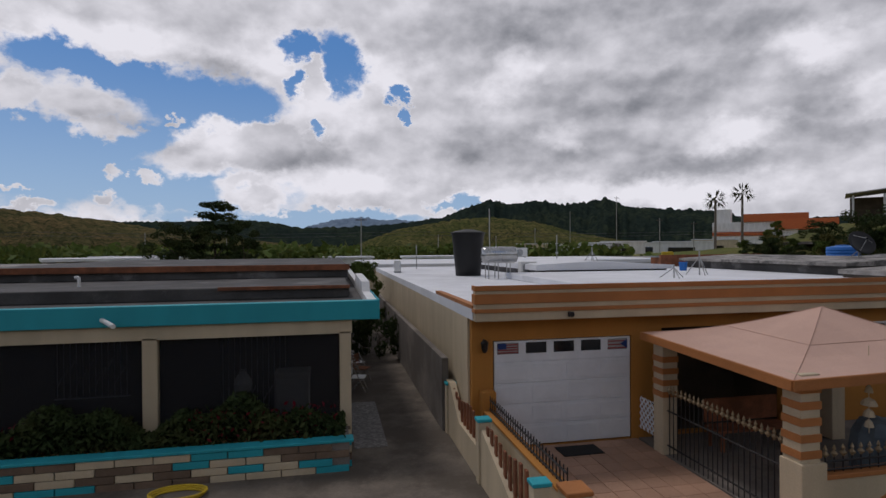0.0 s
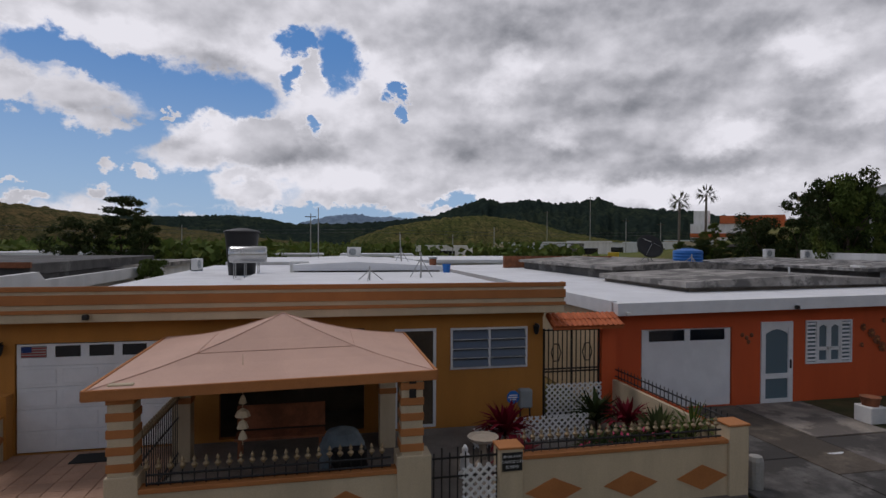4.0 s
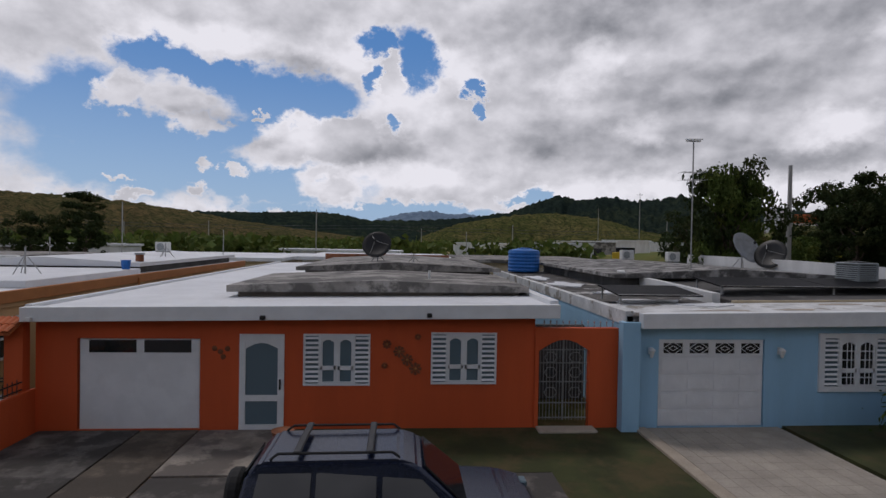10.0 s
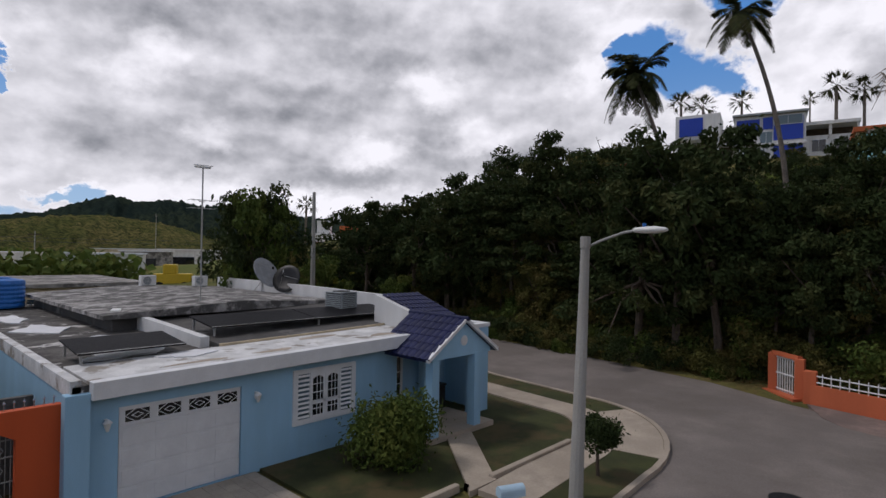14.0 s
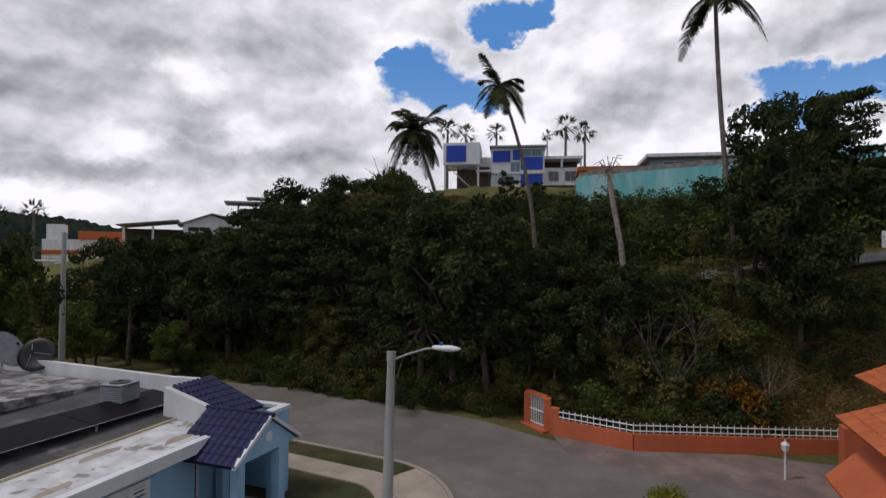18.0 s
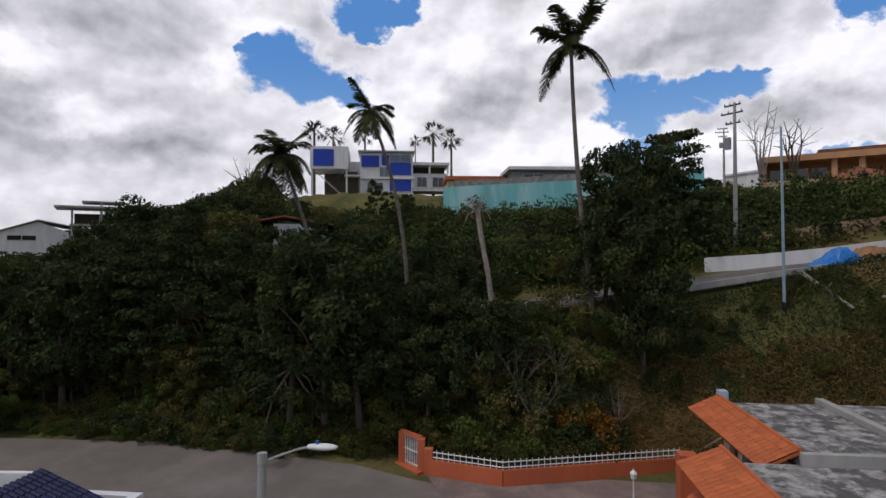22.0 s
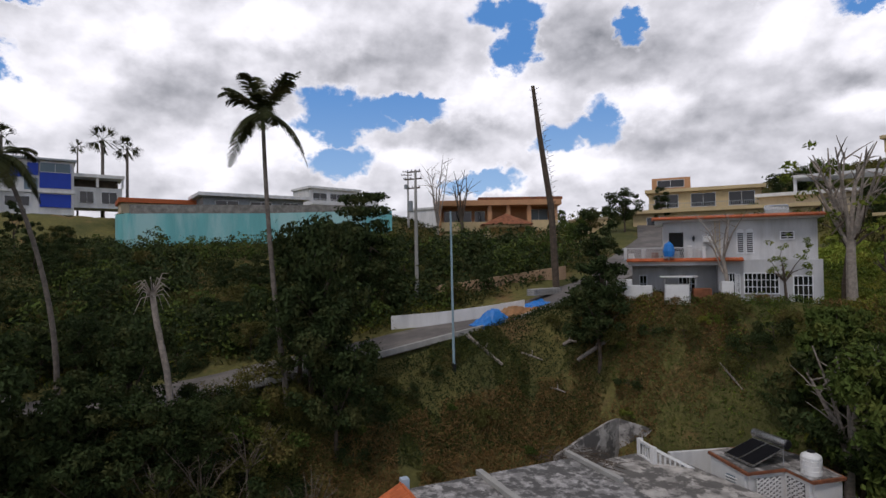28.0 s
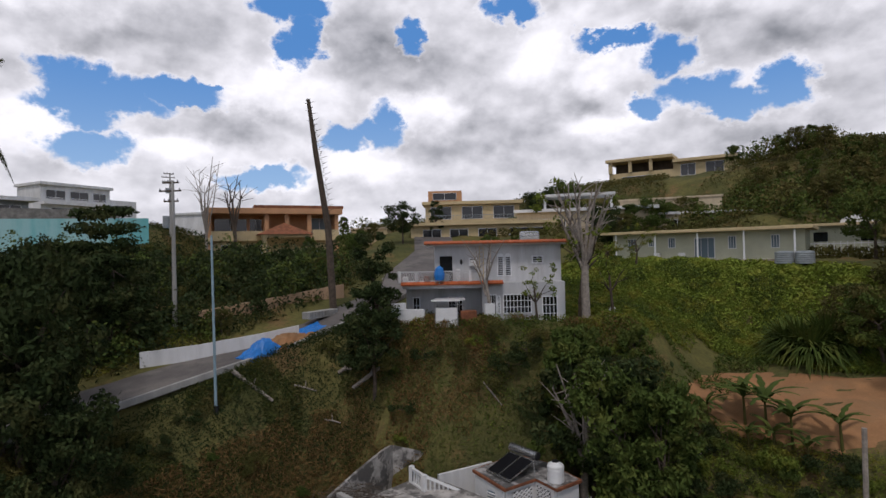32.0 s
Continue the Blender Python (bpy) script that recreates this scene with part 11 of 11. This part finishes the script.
part("cloth", turn(lathe(B(), [(0.35, 0.3), (0.42, 0.7), (0.3, 1.2), (0.05, 1.4)], seg=9), Matrix()), M["tarp"], cl)
part("stand", rod(B(), (0, 0, 0), (0, 0, 0.5), 0.04, seg=6), M["galv"], cl)
# Yard clutter before the villa.
random.seed(8)
for k, (dx, dy, w_, h_, m_, nm, lab) in enumerate(((1.6, 1.2, 2.0, 1.3, "plasticwhite", "fence_panel", "leaning white fence panels in the yard"), (-1.0, 1.6, 1.6, 1.4, "plasticwhite", "cabinet", "old white cabinet standing in the yard"), (-2.6, 1.0, 1.2, 1.1, "rust", "appliance", "rusty old appliance in the yard"), (-4.2, 1.2, 0.8, 1.6, "plasticwhite", "door_leaf", "white door leaf leaning in the yard"), (2.6, 0.4, 1.2, 1.7, "white", "sheet_panel", "white sheet panel leaning in the yard"))):
    c = pose(59.6, -32.6, 0, 0, 0, ang + 180) @ Vector((dx - 2.0, dy + 0.4, 0))
    th = thing(nm, (c.x, c.y, gz(c.x, c.y) - 0.05), lab, "yard junk", rz=ang + 170 + 8 * k, local=True)
    part("body", box(B(), -w_ / 2, -0.1 if nm not in ("cabinet", "appliance") else -0.4, 0, w_ / 2, 0.1 if nm not in ("cabinet", "appliance") else 0.4, h_, 0.02), M[m_], th)
    for i in range(5):
        part("slat", box(B(), -w_ / 2 + w_ * (i + 0.3) / 5, 0.1 if nm not in ("cabinet", "appliance") else 0.4, 0.05, -w_ / 2 + w_ * (i + 0.6) / 5, 0.13 if nm not in ("cabinet", "appliance") else 0.42, h_ - 0.05), M[m_], th)
    if nm == "cabinet":
        part("top", box(B(), -w_ / 2 - 0.2, -0.6, h_ + 0.5, w_ / 2 + 0.3, 0.6, h_ + 0.56), M["plasticwhite"], th)
        for sx in (-1, 1):
            part("post", rod(B(), (sx * w_ / 2, 0.5, 0), (sx * w_ / 2, 0.5, h_ + 0.5), 0.04, seg=6), M["galv"], th)

# Long pale green house.
ang2 = math.degrees(math.atan2(-69.54 + 66.95, 41.03 - 60.02))
t2 = block_house("long_house", "long low pale green house with flat roof", (50.5, -68.2, 16.2), ang2 + 180, [])
part("wall", box(B(), -9.8, -7, -1.5, 9.8, 0, 3.1), M["palegreen"], t2)
part("roof", box(B(), -10.6, -8, 3.1, 10.8, 1.6, 3.42, 0.02), M["yellow"], t2)
part("plinth", box(B(), -9.9, -7.1, -1.5, 9.9, 1.8, 0.08), M["pave"], t2)
for x in (-9.0, -4.5, 0.0, 4.5, 9.0):
    part("veranda_post", box(B(), x - 0.08, 1.2, 0, x + 0.08, 1.36, 3.1), M["trim"], t2)
for x0, x1, z0, z1 in ((7.0, 8.0, 1.2, 2.6), (4.9, 5.6, 1.6, 2.5), (2.6, 3.4, 1.4, 2.6), (-3.6, -2.8, 1.2, 2.6), (-7.6, -6.8, 1.2, 2.6), (-1.5, 0.6, 0.2, 2.5)):
    w_ = part("window", wall(B(), x0, x1, 0, 0.08, z0, z1, [(x0 + 0.07, x1 - 0.07, z0 + 0.07, z1 - 0.07)]), M["trim"], t2)
    part("pane", box(B(), x0 + 0.05, 0.01, z0 + 0.05, x1 - 0.05, 0.03, z1 - 0.05), M["frost"], w_)
    for i in (1, 2):
        part("bar", box(B(), x0 + (x1 - x0) * i / 3 - 0.02, 0.03, z0, x0 + (x1 - x0) * i / 3 + 0.02, 0.06, z1), M["trim"], w_)
for x in (4.6, 1.9):
    part("window_unit", box(B(), x - 0.35, 0.0, 0.3, x + 0.35, 0.4, 0.85, 0.03), M["plasticwhite"], t2)
for x in (-8.2, -9.9):
    c = pose(50.5, -68.2, 0, 0, 0, ang2 + 180) @ Vector((x, 2.6, 0))
    ribbed_tank(c.x, c.y, gz(c.x, c.y), 0.85, 1.3, M["acgrey"], "low round grey water tank beside the long house", False)
t3 = block_house("annex_house", "cream house with rounded white roof light and white fence", (38.0, -82, 16.8), ang2 + 176, [])
part("wall", box(B(), -9, -6, -2, 7, 0, 3.0), M["palegreen"], t3)
part("roof", box(B(), -9.6, -6.6, 3.0, 7.6, 1.0, 3.3, 0.02), M["yellow"], t3)
b = B()
slab(b, [(1.8 * math.cos(radians(a)), 3.3 + 0.9 * math.sin(radians(a))) for a in range(0, 181, 15)], "y", -3, 0.4)
part("roof_vault", b, M["plasticwhite"], t3)
for x in (-5.0, -1.5, 3.0, 5.5):
    w_ = part("window", box(B(), x, 0, 1.2, x + 1.4, 0.05, 2.3), M["glass"], t3)
fr = part("fence", box(B(), -10, 3.9, 0.9, 7, 4.0, 1.0), M["trim"], t3)
for i in range(28):
    part("picket", box(B(), -10 + i * 0.6, 3.92, -0.5, -9.94 + i * 0.6, 3.98, 1.2), M["trim"], fr)

# Terraced yellow buildings higher up.
block_house("yellow_building", "tall pale yellow terraced building with flat roofs", (84, -74, 18.5), -141, [("wall", "yellow", -14, 0, -2, 10, 9, 3.6), ("roof", "yellow", -14.6, -0.8, 3.6, 10.6, 9.4, 4.1), ("window", "glass", -12, -0.1, 1.2, -9, 0, 3), ("window", "glass", -7.6, -0.1, 1.2, -4.6, 0, 3), ("window", "glass", -3, -0.1, 1.2, 0, 0, 3), ("window", "glass", 2, -0.1, 1.2, 8, 0, 3)])
block_house("yellow_building", "pale yellow apartment block with balconies above", (98, -84, 20.5), -138, [("wall", "yellow", -9, 0, -2, 9, 9, 6.4), ("roof", "yellow", -9.6, -0.8, 6.4, 9.6, 9.4, 7.0), ("wall", "apricot", -8.5, 1, 6.9, -2, 8, 9.2), ("balcony", "yellow", -9, -1.6, 3.0, 9, 0, 3.4), ("rail", "acgrey", -9, -1.6, 3.4, 9, -1.5, 4.3), ("window", "glass", -8, -0.1, 3.6, -4, 0, 6), ("window", "glass", -2, -0.1, 3.6, 2, 0, 6), ("window", "glass", 4, -0.1, 3.6, 8, 0, 6), ("window", "glass", -7.6, 0.9, 7.4, -3, 1, 8.8)])
block_house("yellow_building", "cream flat building with white roof pavilion", (74, -86, 19.5), -150, [("wall", "cream", -12, 0, -2, 10, 9, 4.6), ("roof", "white", -12.5, -0.8, 4.6, 10.5, 9.5, 5.1), ("pavilion_roof", "white", -8, 0.5, 7.2, 4, 7, 7.6), ("post", "white", -7.6, 1, 5.1, -7.2, 1.4, 7.2), ("post", "white", 3.2, 1, 5.1, 3.6, 1.4, 7.2), ("window", "glass", -9, -0.1, 1.4, -4, 0, 3.4), ("window", "glass", 0, -0.1, 1.4, 5, 0, 3.4), ("wall", "cream", 10.5, 2, -2, 24, 9, 3.6), ("roof", "white", 10.3, 1.4, 3.6, 24.4, 9.4, 4.0), ("window", "glass", 12, 1.9, 1.0, 15, 2, 2.8), ("window", "glass", 17, 1.9, 1.0, 21, 2, 2.8)])
# Behind the terrace columns a dark brown block stands for the shade.
ht = block_house("hilltop_house", "wide pale yellow house with open terraces on the hilltop", (90, -157, 36.6), -168, [("wall", "yellow", -13, 0, -4, 13, 10, 2.2), ("roof", "yellow", -13.6, -1, 4.6, 1, 10.5, 5.2), ("roof", "yellow", 1, -1, 3.4, 13.6, 10.5, 4.0), ("wall", "yellow", 1, 0, 2.2, 13, 9, 3.4), ("column", "yellow", -13, -0.6, 2.2, -12.2, 0, 4.6), ("column", "yellow", -8.5, -0.6, 2.2, -7.8, 0, 4.6), ("column", "yellow", -4, -0.6, 2.2, -3.3, 0, 4.6), ("wall", "shadebrown", -12.5, 4, 2.2, 1, 9, 4.6), ("window", "glass", 2.5, -0.1, 0.6, 5.5, 0, 3.0), ("window", "glass", 7.5, -0.1, 0.6, 11, 0, 3.0), ("window", "glass", -10, -0.1, -1, -4, 0, 1.4)])
ht.matrix_basis = ht.matrix_basis @ Matrix.Diagonal((1.25, 1.25, 1.35, 1))
for cx, cy, cz, w_, mt_, lab in ((66, -98, 23, 16, "cream", "low cream terrace wall on the slope"), (71, -107, 22.9, 15, "earth", "red brick retaining wall on the slope"), (112, -70, 19.5, 8, "yellow", "small yellow house among trees")):
    block_house("terrace_wall" if "wall" in lab else "small_house", lab, (cx, cy, cz), -160, [("wall", mt_, -w_ / 2, 0, -3, w_ / 2, 1.5 if "wall" in lab else 7, 3.0), ("coping", "cream", -w_ / 2 - 0.2, -0.2, 3.0, w_ / 2 + 0.2, 1.6 if "wall" in lab else 7.4, 3.3)], "wall" if "wall" in lab else "house")

# Cottage, open pavilion and grey-roofed house on the northern slope.
# The porch's rear block is coloured as the shade inside it.
t4 = block_house("cottage", "small white cottage with tiled roof among trees", (80.5, 20.5, 12.4), -68, [("wall", "white", -1.0, 0, -1, 4.4, 5, 1.9), ("porch_floor", "white", -4.6, 0, -1, -1, 5, 0), ("post", "white", -4.4, 0.1, 0, -4.15, 0.35, 1.8), ("window", "frost", 0.2, -0.1, 0.4, 1.4, 0, 1.5), ("wall", "shadebrown", -4.4, 4.2, 0, -1.0, 4.8, 1.8)])
b = B()
slab(b, [(-5.0, 1.8), (0.0, 2.75), (4.9, 1.9), (4.9, 1.75), (0, 2.55), (-5.0, 1.65)], "y", -0.6, 5.6)
part("roof", b, M["rust"], t4)
# Carport and doorway shade is painted as dark brown blocks.
t5 = block_house("grey_roofed_house", "white gabled house with grey sheet roof and open carport", (119.8, 85.2, 11.0), -47, [("wall", "white", -5.2, 0.0, -3, 5.2, 12, 4.6), ("wall", "shadebrown", -16.5, 7.0, -3, -5.3, 12, 3.6), ("post", "white", -16.3, 0.4, -3, -15.9, 0.8, 3.7), ("post", "white", -11.0, 0.4, -3, -10.6, 0.8, 3.9), ("wall", "yellow", 5.2, 2.0, -3, 11.5, 12, 4.2), ("window", "glass", -4.2, -0.1, 3.0, 0.2, 0, 4.0), ("door", "shadebrown", -4.0, -0.1, -3, -1.6, 0, 0.4), ("window", "glass", 6.4, 1.9, 2.4, 10.2, 2, 3.6)])
part("gable", slab(B(), [(-5.2, 4.6), (5.2, 4.6), (0.4, 6.6)], "y", 0.0, 0.3), M["white"], t5)
for pts_ in ([(-6.2, 4.3), (0.4, 6.75), (0.4, 6.95), (-6.2, 4.5)], [(0.4, 6.75), (12.4, 4.3), (12.4, 4.5), (0.4, 6.95)], [(-17.4, 3.9), (-6.0, 5.2), (-6.0, 5.4), (-17.4, 4.1)]):
    part("roof_sheet", slab(B(), pts_, "y", -0.8, 12.6), M["pole"], t5, "pale grey metal roof sheet")
# The block between the posts carries the pavilion's inner shade as colour.
t6 = block_house("open_pavilion", "unfinished open concrete pavilion on the slope", (125.8, 76.8, 16.9), -52, [("floor", "pole", -5, 0, 0, 5, 6, 0.4), ("roof", "pole", -7.4, -1, 3.4, 7.4, 7, 3.8), ("roof", "pole", -3, 0, 4.6, 4, 6, 4.9), ("post", "pole", -4.8, 0.2, -8, -4.4, 0.6, 3.4), ("post", "pole", 0, 0.2, -8, 0.4, 0.6, 4.6), ("post", "pole", 4.4, 0.2, -8, 4.8, 0.6, 3.4), ("wall", "shadebrown", -4.4, 4, 0.4, 4.4, 5.4, 2.6)], "pavilion")
part_w = thing("white_low_wall", (73.5, 10, 6.5), "short pale concrete wall beside the hill road", "wall")
part("wall", prism(B(), [(71.2, 12.5), (71.0, 8.6), (71.3, 8.6), (71.5, 12.5)], 5.5, gz(71, 10) + 0.8), M["pole"], part_w)

# Far valley: red and white factory, sheds and roofs among the trees.
fc = block_house("factory", "distant factory with orange-red roofs and white walls", (232, 268, 5.0), -45, [("wall", "white", -16, 0, -10, 16, 20, 11), ("roof", "orangetile", -4, -1, 11, 20, 21, 15), ("roof", "orangetile", 8, -2, 7, 30, 18, 12), ("tower", "white", -15, 2, 11, -9, 8, 18), ("band", "orangetile", -16, -0.5, 4, 6, 0, 6)])
fc.matrix_basis = fc.matrix_basis @ Matrix.Diagonal((1.3, 1.3, 1.1, 1))
for k, (az_, dist_, w_, h_, mt_) in enumerate(((22, 150, 16, 5, "white"), (24.5, 170, 12, 4.5, "roofgrey"), (27, 190, 14, 5, "white"), (33, 230, 22, 5, "white"), (36, 260, 18, 6, "cream"), (30, 300, 26, 5, "white"), (20, 330, 30, 5, "cream"), (40, 310, 26, 7, "white"), (-26, 90, 14, 4, "roofgrey"), (-22, 110, 16, 4.5, "white"), (-3, 120, 10, 4, "white"), (5, 95, 12, 4, "roofwhite"), (12, 240, 26, 5, "white"))):
    x, y = 10 + dist_ * math.sin(radians(az_)), dist_ * math.cos(radians(az_))
    block_house("valley_shed", "distant pale flat-roofed building in the valley", (x, y, gz(x, y) - 0.5), -az_, [("wall", mt_, -w_ / 2, 0, 0, w_ / 2, w_ * 0.6, h_), ("roof", "roofwhite", -w_ / 2 - 0.4, -0.4, h_, w_ / 2 + 0.4, w_ * 0.6 + 0.4, h_ + 0.4), ("door", "glass", -w_ / 4, -0.1, 0, w_ / 5, 0, h_ * 0.6)], "building")
yd = thing("yellow_machine", (66, 98, -1.5), "yellow site machine standing in the valley", "machine", rz=-30, local=True)
part("body", box(B(), -3, -1.2, 0.8, 3, 1.2, 3.0, 0.1), M["yellowpaint"], yd)
part("cab", box(B(), -1.5, -1.1, 3.0, 0.6, 1.1, 4.6, 0.1), M["yellowpaint"], yd)
for x in (-2, 2):
    part("wheel", turn(lathe(B(), [(0.3, -1.3), (0.8, -1.3), (0.8, 1.3), (0.3, 1.3)], seg=16), pose(x, 0, 0.8, 90, 0, 0)), M["rubber"], yd)
# Roofs of the row behind the bungalows.
for k, (x, y, w_, d_, h_, mt_) in enumerate(((-9, 42, 14, 12, 3.0, "roofgrey"), (9, 48, 13, 14, 3.0, "roofwhite"), (23, 50, 12, 14, 3.1, "roofwhite"), (37, 52, 13, 14, 3.0, "roofgrey"), (-26, 24, 14, 24, 3.1, "roofwhite"), (-26, 48, 14, 14, 3.0, "roofgrey"))):
    t = thing("rear_house", (x, y, -0.2), "neighbouring bungalow with flat roof behind the row", "house", "rear bungalows", local=True)
    part("wall", box(B(), -w_ / 2, -d_ / 2, 0, w_ / 2, d_ / 2, h_), M["cream" if k % 2 else "white"], t)
    part("roof", box(B(), -w_ / 2 - 0.4, -d_ / 2 - 0.4, h_, w_ / 2 + 0.4, d_ / 2 + 0.4, h_ + 0.3, 0.02), M[mt_], t)
    part("window", box(B(), -1.0, -d_ / 2 - 0.05, 1.0, 0.6, -d_ / 2, 2.2), M["glass"], t)
# Thin masts and wires over the valley.
for k, (az_, dist_, h_) in enumerate(((3.0, 120, 13), (24.5, 300, 22), (29.0, 260, 26), (11, 160, 10), (17, 140, 9), (21, 150, 11), (-10, 150, 11), (-17, 140, 10), (33, 200, 13), (36, 210, 12))):
    x, y = dist_ * math.sin(radians(az_)), dist_ * math.cos(radians(az_))
    t = thing("power_pole", (x, y, gz(x, y) - 0.5), "thin distant power pole in the valley", "utility pole", "distant power poles", local=True)
    part("pole", rod(B(), (0, 0, 0), (0, 0, h_), 0.16, 0.1, 6), M["pole"], t)
    part("crossarm", box(B(), -1.2, -0.08, h_ - 0.8, 1.2, 0.08, h_ - 0.6), M["bark"], t)
cu = B()
for za in (7.5, 8.3):
    prev = None
    for i in range(41):
        p_ = Vector((-150 + i * 8.5, 140 - 0.05 * abs(i - 20), za - 0.6 * math.sin(math.pi * ((i % 10) / 10))))
        if prev is not None:
            rod(cu, prev, p_, 0.05, seg=3)
        prev = p_
solo("power_line", cu, M["plasticblack"], "sagging power lines across the valley", "power line")

# ---- southern slope plants ----
random.seed(31)


def banana(x, y, h, label="banana plant with torn broad leaves"):
    z = gz(x, y)
    t = thing("banana_plant", (x, y, z), label, "banana plant", "banana plants", local=True)
    part("stem", rod(B(), (0, 0, -0.2), (0.1, 0, h * 0.55), 0.10, 0.06, 8), LEAF["olive"], t)
    for k in range(10):
        a, el = k * 2.4 + random.uniform(-0.4, 0.4), random.uniform(0.55, 1.45)
        d = Vector((math.cos(a), math.sin(a), 0))
        s = Vector((-math.sin(a), math.cos(a), 0))
        bm, prev, ln = B(), None, h * random.uniform(0.65, 0.9)
        for i in range(9):
            u = i / 8
            c = Vector((0.1, 0, h * 0.5)) + d * ln * u * math.cos(el * (1 - 0.5 * u)) + Vector((0, 0, ln * (u * math.sin(el) - 0.55 * u * u)))
            w_ = h * 0.055 * math.sin(math.pi * (0.08 + 0.9 * u)) ** 0.6 * (1 + 0.35 * math.sin(u * 23 + k))
            row = [bm.verts.new(c + s * w_ - Vector((0, 0, w_ * 0.35))), bm.verts.new(c), bm.verts.new(c - s * w_ - Vector((0, 0, w_ * 0.35)))]
            if prev:
                bm.faces.new((prev[0], prev[1], row[1], row[0]))
                bm.faces.new((prev[1], prev[2], row[2], row[1]))
            prev = row
        part("leaf", bm, LEAF["mid"], t)
    return t


for x, y, h_ in ((41.3, -43.0, 2.2), (39.2, -43.6, 3.0), (37.9, -43.4, 3.2), (36.4, -43.0, 3.0), (34.0, -43.4, 2.4), (37.2, -42.4, 2.2), (35.4, -42.2, 2.0), (38.6, -42.2, 1.8)):
    banana(x, y, h_ * 1.15)
for x, y, s_ in ((38.4, -55.4, 3.0), (36.9, -56.2, 3.2), (37.6, -54.6, 2.6), (39.6, -55.8, 2.4)):
    rosette(x, y, gz(x, y), s_ * 1.35, 230, "mid", "large spiky agave clump on the slope", "agave", 0.09, 0.6, 0.3)
sp_ = B()
crx = [(31.0, -43.2), (36.0, -42.8), (40.5, -43.0), (43.2, -43.8), (44.0, -45.2), (44.0, -47.0), (43.4, -50.0), (38.0, -52.6), (30.0, -54.0), (24.0, -51.0), (26.0, -45.0)]

cxm, cym = sum(p_[0] for p_ in crx) / len(crx), sum(p_[1] for p_ in crx) / len(crx)
rings = [[sp_.verts.new((cxm + (x - cxm) * k / 6, cym + (y - cym) * k / 6, float(rough_ground(cxm + (x - cxm) * k / 6, cym + (y - cym) * k / 6)) + (0.12 if k < 6 else -0.3))) for x, y in crx] for k in range(1, 7)]
for a, b_ in zip(rings, rings[1:]):
    for i in range(len(crx)):
        j = (i + 1) % len(crx)
        sp_.faces.new((a[i], a[j], b_[j], b_[i]))
sp_.faces.new(rings[0])
bmesh.ops.subdivide_edges(sp_, edges=sp_.edges[:], cuts=2, use_grid_fill=True)
for v in sp_.verts:
    z_ = float(rough_ground(v.co.x, v.co.y)) + 0.10
    v.co.z = max(v.co.z, z_) if v.co.z > z_ - 0.35 else v.co.z
solo("bare_soil", sp_, M["soil"], "bare red-brown soil patch on the slope", "soil", kind="structure", smooth=True)
wp = thing("wooden_post", (31.2, -30.2, 0), "grey weathered wooden post with a wire", "post")
part("post", rod(B(), (31.2, -30.2, gz(31.2, -30.2) - 0.3), (31.2, -30.2, 10.6), 0.11, 0.09, 8), M["deadwood"], wp)
part("wire", tube(B(), [(31.2, -30.2, 4.5), (36, -31, 4.2), (42, -32.5, 4.6)], 0.015, 4), M["black"], wp)
tr = crumpled("junk_heap", 49.5, -46.5, 0.9, 0.6, 0.6, M["plasticwhite"], "heap of white plastic junk on the slope", "junk", 10, 6)

fz = thing("chest_freezer", (-1.2, 12.2, 0.12), "white chest freezer in the dark porch", "freezer", local=True)
part("body", box(B(), -0.4, -0.3, 0, 0.35, 0.3, 1.3, 0.02), M["plasticwhite"], fz)
part("lid", box(B(), -0.42, -0.32, 1.3, 0.37, 0.32, 1.42, 0.02), M["plasticwhite"], fz)
solo("plastic_bag", lathe(B(), [(0.02, 0), (0.16, 0.03), (0.2, 0.2), (0.12, 0.38), (0.03, 0.46), (0.06, 0.5)], seg=9), M["plasticwhite"], "white plastic bag hanging in the porch", "bag", at=(-2.2, 11.3, 1.3))
